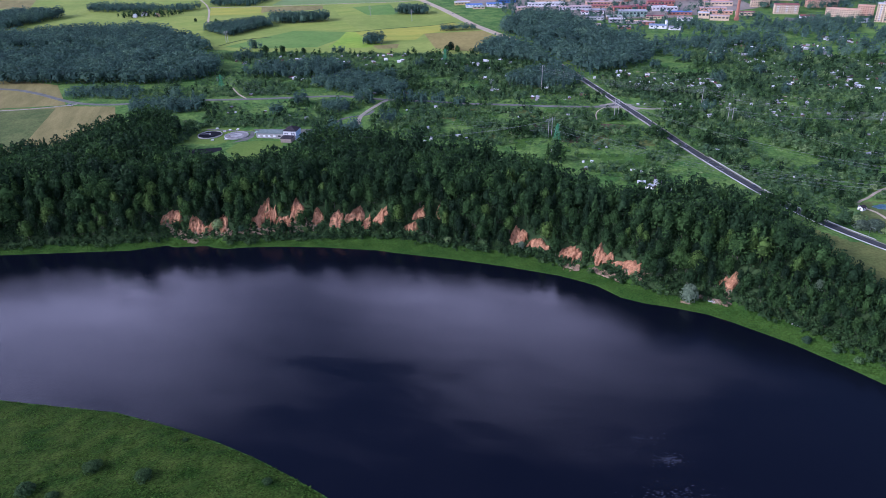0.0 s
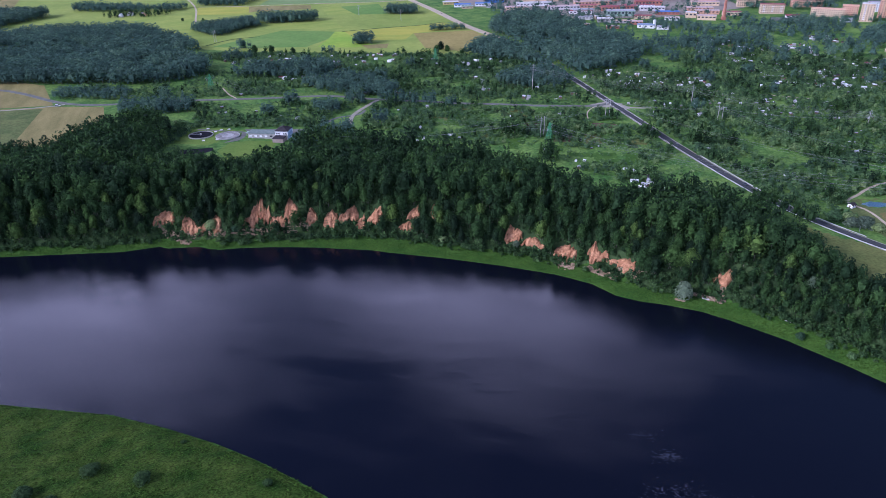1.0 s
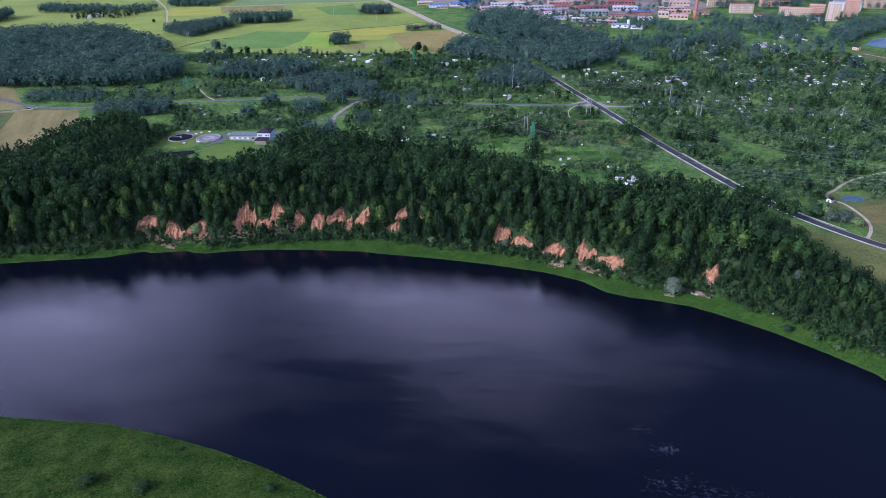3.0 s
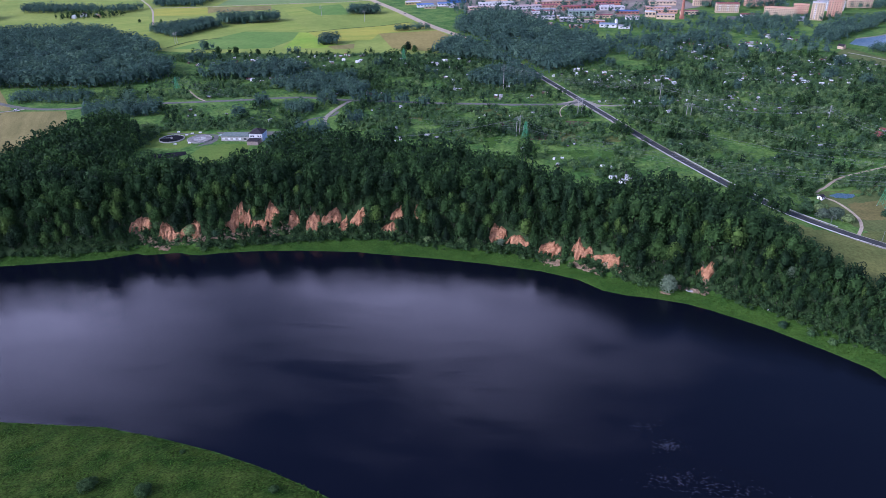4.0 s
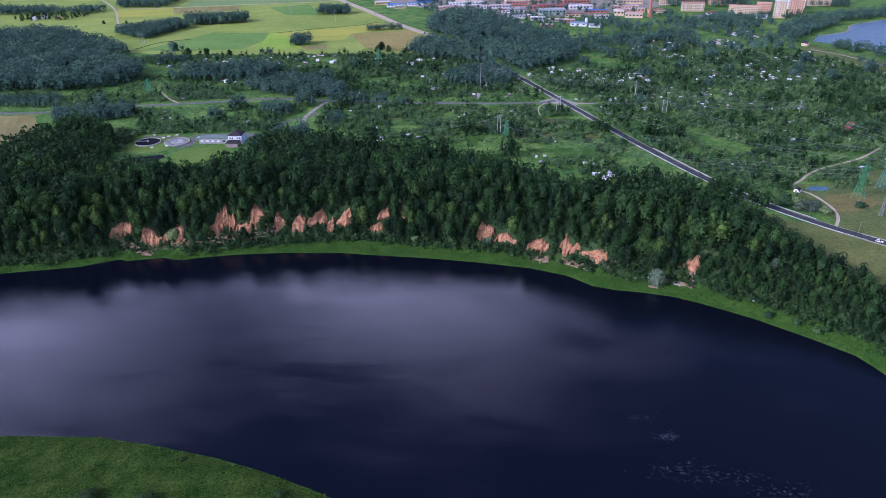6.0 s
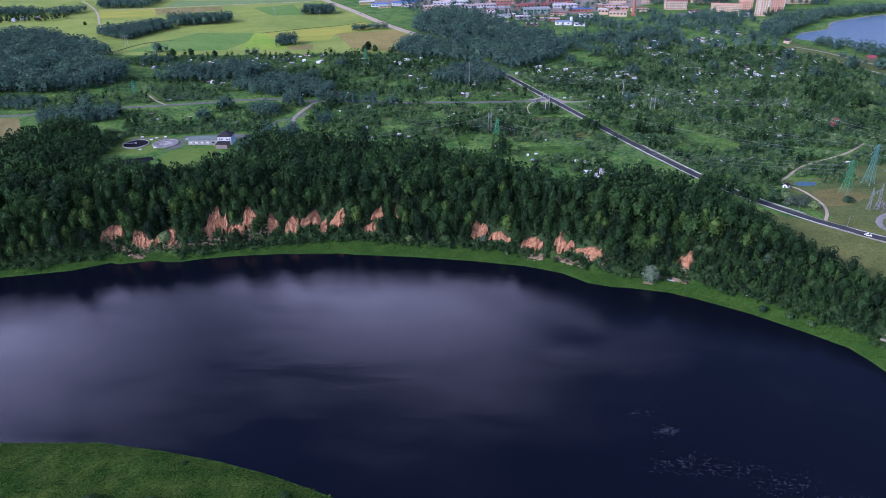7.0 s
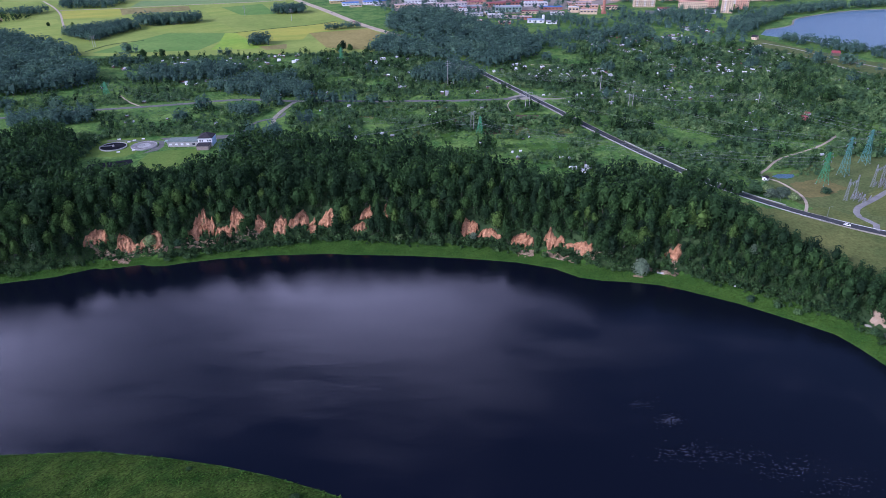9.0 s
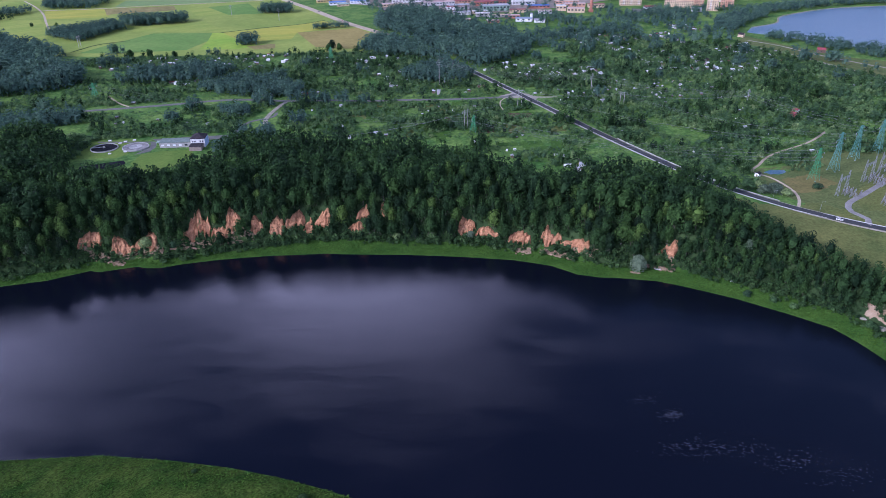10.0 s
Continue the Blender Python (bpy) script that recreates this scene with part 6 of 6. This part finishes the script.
wires(T1, L1 + L1[-2:], 9)
wires(T2[:3], P1, 8)
wires(T3[:3], P6, 8)
wires(T4[:6], P5, 6)
wires(P1, P2, 4)
wires(P2, [Vector((-90 + i * 2, 560, 44)) for i in range(3)], 6)
wires(P1, P6, 3)
wires(P6, P5[:3], 4)
wires(P4, P3, 5)
wires(P4, P5, 5)
wires(L1, L2, 12)


# ---- substation ----
SUB_GANTRIES = ((322, 391, 13, 17), (361, 409, 15, 18), (386, 420, 15, 18), (346, 372, 14, 11), (376, 386, 16, 11), (408, 402, 14, 12))
SUB_CLUSTERS = ((327, 387, 2, 4), (366, 403, 3, 5), (345, 365, 3, 5), (378, 378, 3, 6), (404, 412, 3, 5), (392, 420, 2, 4), (412, 394, 3, 5))
def gantry(x, y, yaw, w, h, label="grey lattice substation gantry"):
    ob = thing("substation_gantry", label, "gantry", "substation gantries")
    for s in (-1, 1):
        bm = bmesh.new()
        for sx, sy in ((-1, -1), (1, -1), (1, 1), (-1, 1)):
            beam(bm, (s * w / 2 + sx * 1.0, sy * 1.0, -0.4), (s * w / 2 + sx * 0.25, sy * 0.25, h), 0.13)
        z = 0.0
        while z < h - 2:
            a, b = 1.0 - 0.75 * z / h, 1.0 - 0.75 * (z + 1.6) / h
            for sx, sy, tx, ty in ((-1, -1, 1, -1), (1, -1, 1, 1), (1, 1, -1, 1), (-1, 1, -1, -1)):
                beam(bm, (s * w / 2 + sx * a, sy * a, z), (s * w / 2 + tx * b, ty * b, z + 1.6), 0.09)
            z += 1.6
        part("column", bm, M_STEEL, ob)
    bm = bmesh.new()
    zt = h * 0.72
    for oy in (-0.4, 0.4):
        for oz in (0, 0.8):
            beam(bm, (-w / 2, oy, zt + oz), (w / 2, oy, zt + oz), 0.14)
    for i in range(int(w)):
        beam(bm, (-w / 2 + i, -0.4, zt), (-w / 2 + i + 1, -0.4, zt + 0.8), 0.08)
        beam(bm, (-w / 2 + i, 0.4, zt + 0.8), (-w / 2 + i + 1, 0.4, zt), 0.08)
    part("girder", bm, M_STEEL, ob)
    for s in (-0.3, 0, 0.3):
        part("insulator", tube(bmesh.new(), 0.18, 0.15, zt - 1.8, zt - 0.02, 8, s * w, 0), M_GREYROOF, ob)
    ob.matrix_basis = pose(x, y, h1(x, y), 0, 0, yaw)


for x, y, w, h in SUB_GANTRIES:
    gantry(x, y, 24, w, h)


def breaker(x, y, yaw, posts):
    """A row of insulator posts on a steel frame."""
    ob = thing("switchgear", "row of grey insulator posts on a steel frame", "switchgear", "substation switchgear")
    w = posts * 1.5
    bm = bmesh.new()
    for i in range(posts):
        px = (i + 0.5) * 1.5 - w / 2
        beam(bm, (px, 0, -0.3), (px, 0, 2.2), 0.18)
    beam(bm, (-w / 2, 0, 2.2), (w / 2, 0, 2.2), 0.22)
    part("frame", bm, M_STEEL, ob)
    for i in range(posts):
        px = (i + 0.5) * 1.5 - w / 2
        bm = bmesh.new()
        for j in range(5):
            tube(bm, 0.22, 0.1, 2.3 + j * 0.35, 2.65 + j * 0.35, 8, px, 0)
        part("insulator", bm, M_GREYROOF if i % 3 else M_BROWN, ob)
    ob.matrix_basis = pose(x, y, h1(x, y), 0, 0, yaw)


k = np.random.default_rng(71)
for cx, cy, across, deep in SUB_CLUSTERS:
    for i in range(across):
        for j in range(deep):
            a = radians(24)
            u, v = (i - across / 2 + 0.5) * 7.0 + k.uniform(-0.6, 0.6), (j - deep / 2 + 0.5) * 3.2 + k.uniform(-0.6, 0.6)
            breaker(cx + u * math.cos(a) - v * math.sin(a), cy + u * math.sin(a) + v * math.cos(a), 24, int(k.integers(3, 6)))
for x, y in ((362, 372), (396, 394)):
    ob = thing("transformer", "grey oil-filled power transformer on a plinth", "transformer")
    part("plinth", box_of(-3.2, 3.2, -2.2, 2.2, -0.3, 0.5), M_CONCRETE, ob)
    part("tank", box_of(-2.4, 2.4, -1.3, 1.3, 0.504, 3.4), M_GREYROOF, ob)
    for i in range(6):
        part("radiator", box_of(-2.1 + i * 0.75, -1.75 + i * 0.75, -2.0, -1.31, 0.9, 3.1), M_STEEL, ob)
    part("conservator", box_of(-1.8, 1.8, 0.2, 1.0, 3.41, 4.3), M_GREYROOF, ob)
    for i in range(3):
        part("bushing", tube(bmesh.new(), 0.25, 0.12, 3.4, 5.2, 8, -1.4 + i * 1.4, -0.6), M_BROWN, ob)
    ob.matrix_basis = pose(x, y, h1(x, y), 0, 0, 24)
for x, y in ((283, 366), (262, 389), (312, 338)):
    ob = thing("street_lamp", "slim grey road lamp on a post", "lamp", "road lamps")
    part("post", tube(bmesh.new(), 0.1, 0.06, -0.4, 8, 8, 0, 0), M_STEEL, ob)
    part("arm", beam(bmesh.new(), (0, 0, 8), (0, -1.6, 8.4), 0.08), M_STEEL, ob)
    part("head", box_of(-0.15, 0.15, -2.2, -1.5, 8.32, 8.46), M_GREYROOF, ob)
    ob.matrix_basis = pose(x, y, h1(x, y), 0, 0, 40)

# ---- town ----


M_PINK = plain("pinkish_roof", (0.48, 0.36, 0.33))
M_PALE = plain("pale_roof", (0.55, 0.54, 0.53))


def apartment_block(x, y, yaw, w, d, floors, wall, roof, label, every=3.2, rail=None):
    ob = thing("apartment_building", label, "building", "apartment buildings")
    h = floors * 2.9 + 0.8
    part("wall", box_of(-w / 2, w / 2, -d / 2, d / 2, -0.5, h), wall, ob)
    r = part("roof", box_of(-w / 2 - 0.3, w / 2 + 0.3, -d / 2 - 0.3, d / 2 + 0.3, h + 0.004, h + 0.7), roof, ob)
    part("chimney", box_of(-1, 0.4, -0.7, 0.7, h + 0.71, h + 2.4), M_BRICK, r)
    win = None
    n = int(w / every)
    for fl in range(floors):
        for i in range(n):
            px, pz = (i + 0.5) * w / n - w / 2, 1.3 + fl * 2.9
            if win is None:
                win = bpy.data.meshes.new("window")
                bm = box_of(-0.75, 0.75, -0.06, 0.02, 0, 1.5)
                bm.to_mesh(win)
                bm.free()
                win.materials.append(M_GLASS)
            o = new("window", win)
            o.parent = ob
            o.matrix_basis = pose(px, -d / 2, pz)
        for i in range(3):
            o = new("window", win)
            o.parent = ob
            o.matrix_basis = pose(-w / 2, (i - 1) * d / 3.5, 1.3 + fl * 2.9, 0, 0, -90)
    bal = None
    for fl in range(1, floors):
        for i in range(1, n, 4):
            if bal is None:
                bal = bpy.data.meshes.new("balcony")
                bm = box_of(-1.5, 1.5, -1.2, 0, 0, 1.0)
                bm.to_mesh(bal)
                bm.free()
                bal.materials.append(rail or M_CREAM)
            o = new("balcony", bal)
            o.parent = ob
            o.matrix_basis = pose((i + 0.5) * w / n - w / 2, -d / 2 - 0.01, 0.2 + fl * 2.9)
    ob.matrix_basis = pose(x, y, 29, 0, 0, yaw)


apartment_block(577, 1223, -14, 38, 13, 5, M_CREAM, M_RED, "five-storey cream apartment block with a red roof", rail=M_WHITE)
apartment_block(567, 1306, -14, 31, 13, 5, M_CREAM, M_PEACH, "five-storey cream apartment block with an orange roof")
apartment_block(668, 1285, -8, 52, 13, 4, M_PEACH, M_RED, "four-storey peach apartment block with a red roof")
apartment_block(650, 1178, -30, 50, 13, 4, M_CREAM, M_PEACH, "four-storey cream apartment block with an orange roof")
apartment_block(692, 1186, -30, 24, 13, 5, M_PEACH, M_PEACH, "five-storey peach apartment block with an orange roof")
apartment_block(684, 1124, -30, 19, 15, 9, M_CREAM, M_PALE, "nine-storey cream and white apartment tower", rail=M_WHITE)
apartment_block(733, 1154, -30, 22, 15, 9, M_PEACH, M_CREAM, "nine-storey peach and cream apartment tower", rail=M_CREAM)
apartment_block(762, 1214, -10, 44, 13, 5, M_WHITE, M_GREYROOF, "five-storey white apartment block")
apartment_block(714, 1345, -10, 48, 13, 5, M_PEACH, M_RED, "five-storey peach apartment block with a red roof")
apartment_block(828, 1232, -20, 40, 13, 5, M_CREAM, M_RED, "five-storey cream apartment block with a red roof")
apartment_block(631, 1376, -10, 50, 13, 5, M_CREAM, M_GREYROOF, "five-storey cream apartment block")


def hall(x, y, yaw, w, d, h, wall, roof, label, pitched=False):
    label += " in the town" if len(label.split()) < 4 else ""
    ob = thing("industrial_hall", label, "hall", "industrial halls")
    if pitched:
        part("wall", house_walls(d, w, h, d * 0.16), wall, ob)
        part("roof", gable(bmesh.new(), d, w, h, d * 0.16, 0.5, 0.25), roof, ob)
        yaw += 90
        count = max(2, int(w / 7))
        for i in range(count):
            py = (i + 0.5) * w / count - w / 2
            part("window", box_of(d / 2 - 0.05, d / 2 + 0.05, py - 1.6, py + 1.6, h * 0.45, h * 0.8), M_GLASS, ob)
            part("window", box_of(-d / 2 - 0.05, -d / 2 + 0.05, py - 1.6, py + 1.6, h * 0.45, h * 0.8), M_GLASS, ob)
        part("gate", box_of(-2, 2, -w / 2 - 0.06, -w / 2 + 0.02, 0, h * 0.8), M_DARKROOF, ob)
    else:
        part("wall", box_of(-w / 2, w / 2, -d / 2, d / 2, -0.5, h), wall, ob)
        part("roof", box_of(-w / 2 - 0.3, w / 2 + 0.3, -d / 2 - 0.3, d / 2 + 0.3, h + 0.004, h + 0.5), roof, ob)
        count = max(2, int(w / 6))
        for i in range(count):
            px = (i + 0.5) * w / count - w / 2
            part("window", box_of(px - 1.8, px + 1.8, -d / 2 - 0.06, -d / 2 + 0.02, h * 0.5, h * 0.8), M_GLASS, ob)
        part("gate", box_of(-w / 2 - 0.06, -w / 2 + 0.02, -2, 2, 0, h * 0.7), M_DARKROOF, ob)
    ob.matrix_basis = pose(x, y, 29, 0, 0, yaw)


for a in [
        (52, 1392, 0, 32, 16, 5, M_WHITE, M_BLUE, "low hall with a bright blue roof"), (92, 1400, 0, 30, 16, 5, M_WHITE, M_BLUE, "low hall with a bright blue roof"), (118, 1440, 5, 36, 18, 6, M_BLUE, M_BLUE, "blue metal hall"),
        (60, 1370, 5, 22, 11, 4, M_CREAM, M_TEAL, "cream workshop with a green roof"), (30, 1428, 5, 30, 14, 5, M_YELLOW, M_PALE, "yellow-walled storage hall"), (104, 1376, 8, 14, 10, 4, M_WHITE, M_PALE, "small white workshop"),
        (320, 1240, -6, 48, 20, 9, M_TEAL, M_GREYROOF, "long grey-green hall with a yellow end"), (332, 1302, 0, 64, 16, 7, M_BRICK, M_RED, "long brick hall with a red roof"), (262, 1276, 0, 36, 16, 7, M_CONCRETE, M_GREYROOF, "grey concrete hall"),
        (236, 1330, 0, 60, 15, 6, M_PALE, M_PINK, "long pale hall with a pinkish roof"), (190, 1382, 0, 70, 16, 6, M_WHITE, M_PALE, "long white hall with a pale roof"), (300, 1372, 0, 70, 16, 7, M_PEACH, M_PINK, "long hall with a pinkish roof"),
        (210, 1440, 0, 70, 18, 7, M_CREAM, M_PALE, "long cream hall"), (330, 1420, 0, 60, 18, 8, M_BRICK, M_PINK, "long brick hall"), (400, 1350, -5, 50, 16, 8, M_BRICK, M_RED, "brick hall with a red roof"),
        (390, 1290, -5, 44, 14, 6, M_PALE, M_PALE, "pale storage hall"), (440, 1420, -5, 60, 16, 9, M_PEACH, M_RED, "brick-red works building"), (448, 1176, -20, 30, 12, 7, M_CREAM, M_PINK, "cream boiler house beside a brick chimney"),
        (430, 1200, -20, 18, 12, 9, M_CREAM, M_PALE, "cream boiler house annexe"), (402, 1240, -10, 40, 14, 5, M_BRICK, M_BLUE, "workshop with a blue roof"), (470, 1270, -12, 44, 14, 6, M_PEACH, M_PINK, "workshop with a pinkish roof"),
        (500, 1330, -12, 50, 14, 7, M_CREAM, M_PINK, "long cream workshop"), (280, 1180, -8, 26, 12, 6, M_CONCRETE, M_PALE, "grey workshop"), (322, 1150, -15, 24, 10, 5, M_BRICK, M_PINK, "brick workshop"),
        (250, 1210, -8, 30, 12, 5, M_PALE, M_GREYROOF, "pale storage shed"), (520, 1400, -12, 50, 15, 8, M_PEACH, M_RED, "peach workshop with a red roof"), (140, 1500, 0, 90, 18, 7, M_PALE, M_PINK, "long distant hall"), (300, 1500, 0, 90, 18, 9, M_WHITE, M_PALE, "long distant white hall")]:
    hall(*a[:5], a[5], a[6], a[7], a[8])
for a in [
        (234, 1144, -8, 24, 10, 4, M_PEACH, M_PINK, "low peach workshop with a pinkish roof"), (283, 1209, -8, 28, 10, 5, M_CREAM, M_PALE, "low cream workshop with a pale roof"), (306, 1166, -8, 40, 9, 4, M_PALE, M_CREAM, "long low tan storage shed"),
        (278, 1118, -10, 20, 9, 4, M_BRICK, M_PINK, "small brick workshop with a pinkish roof"), (257, 1272, -4, 40, 12, 5, M_WHITE, M_RED, "long white hall with a red roof"), (350, 1205, -8, 30, 10, 5, M_CREAM, M_RED, "cream workshop with a red roof"),
        (372, 1320, -5, 60, 12, 6, M_WHITE, M_RED, "long white hall with a red roof"), (270, 1340, 0, 60, 12, 5, M_PEACH, M_RED, "long peach hall with a red roof"), (150, 1340, 3, 40, 14, 5, M_CREAM, M_PINK, "cream hall with a pinkish roof"),
        (392, 1180, -15, 24, 10, 5, M_WHITE, M_PINK, "white workshop with a pinkish roof"), (505, 1215, -14, 30, 11, 6, M_CREAM, M_RED, "cream workshop with a red roof"), (470, 1235, -14, 40, 12, 6, M_PEACH, M_PINK, "peach workshop with a pinkish roof")]:
    hall(*a)
hall(330, 1116, -20, 26, 10, 5, M_WHITE, plain("blue_grey_roof", (0.19, 0.25, 0.34)), "white dairy building with a blue-grey roof", True)
hall(352, 1100, -20, 18, 9, 4, M_WHITE, M_GREYROOF, "white storage shed with a grey pitched roof", True)
hall(590, 1172, -20, 22, 9, 4, M_WHITE, M_RED, "low shop with a bright red pitched roof", True)
hall(652, 1122, -20, 16, 10, 5, M_WHITE, M_GREYROOF, "white house with a grey pitched roof", True)
ob = thing("silo", "white cylindrical silo beside the dairy", "silo")
part("shell", tube(bmesh.new(), 2.2, 2.2, -0.5, 12, 16), M_WHITE, ob)
part("cap", tube(bmesh.new(), 2.3, 0.4, 12.01, 13.4, 16), M_GREYROOF, ob)
ob.matrix_basis = pose(342, 1112, 29)
ob = thing("factory_chimney", "tall red brick factory chimney", "chimney")
part("base", box_of(-3.2, 3.2, -3.2, 3.2, -0.5, 5), M_BRICK, ob)
bm = bmesh.new()
tube(bm, 2.6, 1.8, 5.004, 46, 18)
part("shaft", bm, M_BRICK, ob)
part("rim", tube(bmesh.new(), 2.1, 2.1, 46.004, 47.2, 18), M_DARKROOF, ob)
ob.matrix_basis = pose(474, 1170, 29)
sheet("town_yard", [(130, 1240), (300, 1212), (380, 1210), (560, 1290), (580, 1600), (20, 1600), (20, 1440), (120, 1350)], 29.06, surface("dusty_yard", (0.20, 0.18, 0.15), (0.30, 0.26, 0.21), 0.03, 0.9), "dusty grey industrial yard ground", "paving")
sheet("town_yard", [(545, 1150), (600, 1130), (612, 1152), (560, 1185)], 29.1, M_OLDROAD, "grey car park", "paving")
sheet("lawn", [(560, 1100), (620, 1030), (700, 1050), (690, 1095), (600, 1120)], 29.1, M_F4, "green town lawn", "lawn")
sheet("lakeside_grass", [(560, 870), (600, 905), (606, 850), (622, 800), (640, 740), (690, 690), (760, 590), (680, 540), (600, 640), (590, 710), (580, 785)], 29.05, M_OLIVE, "green lakeside meadow", "field")
ribbon("beach", [tuple(a) for a in LAKE[1:8]], 3.0, M_GRAVEL, "narrow pale beach on the lake shore", "beach", 0.35, block=False)
for x, y, yaw, w, l, wall, roof, label in ((588, 900, 30, 7, 8, M_CREAM, M_DARKROOF, "cream lakeside house with a dark roof"), (624, 780, 60, 7, 10, M_BROWN, M_RED, "lakeside house with a red roof"), (421, 568, 20, 4, 5, M_WHITE, M_RED, "white cottage with a red roof"),
                                            (-590, 1392, 10, 9, 16, M_WHITE, M_DARKROOF, "farmhouse with a dark roof"), (-560, 1378, 30, 8, 12, M_PEACH, M_GREYROOF, "farm building with a pale wall"), (-600, 1372, 0, 7, 10, M_WHITE, M_FILM, "white farm shed beside fields"),
                                            (60, 1008, 10, 7, 9, M_WHITE, M_GREYROOF, "white house at the wood's edge"), (180, 1120, 10, 8, 10, M_WHITE, M_PINK, "white house at the wood's edge")):
    ob = cottage("house", label, "house", w, l, 2.4 + w * 0.2, w * 0.33, wall, roof, "", 3)
    ob.matrix_basis = pose(x, y, h1(x, y), 0, 0, yaw)
q = spots_in([(-640, 1362), (-520, 1350), (-510, 1400), (-620, 1420)], 11, 501)
s, w = tree_sizes(q, 6, 12, 502)
plant("farm_trees", far_models, on_ground(q), s, w * 1.15, [M_WOOD, M_BARK], "trees round a farmstead", "trees", 503)
for x, y, s in ((-118, 1046, 12), (3, 985, 13), (12, 975, 10), (-3, 966, 12), (-205, 985, 10), (-262, 1000, 12), (-238, 1000, 11), (-640, 1180, 8), (-460, 1300, 7), (-420, 1290, 7)):
    shrub(x, y, s, s * 0.8, M_LEAF, "single round dark tree at a field's edge", "field_tree", "tree", "trees at the fields' edge")


def crash_barrier(pts, shift):
    """A steel rail on posts beside the road."""
    c = spline(pts, 4.0)
    d = np.gradient(c, axis=0)
    d /= np.hypot(*d.T)[:, None]
    c = c + np.column_stack([-d[:, 1], d[:, 0]]) * shift
    z = height(c) + 0.3
    ob = thing("crash_barrier", "pale steel crash barrier along the road", "barrier", "crash barriers")
    bm = bmesh.new()
    for i in range(len(c) - 1):
        beam(bm, (*c[i], z[i] + 0.65), (*c[i + 1], z[i + 1] + 0.65), 0.3)
    part("rail", bm, M_PALE, ob)
    for i in range(0, len(c), 2):
        part("post", box_of(c[i][0] - 0.07, c[i][0] + 0.07, c[i][1] - 0.07, c[i][1] + 0.07, z[i] - 0.4, z[i] + 0.6), M_STEEL, ob)


crash_barrier([(205, 530), (208, 517), (222, 464), (232, 435), (246, 407), (262, 384)], 5.0)
crash_barrier([(214, 494), (222, 464), (230, 440)], -5.0)

# cars parked before the apartment blocks
k = np.random.default_rng(88)
for i in range(9):
    u, v = float(k.uniform(0.1, 0.9)), float(k.uniform(0.25, 0.75))
    vehicle(552 + 52 * u + 12 * v, 1150 - 18 * u + 28 * v, float(k.choice([-20, 70])), M_CARS[i % 3], ("white car in the town car park", "dark car in the town car park", "red car in the town car park")[i % 3])
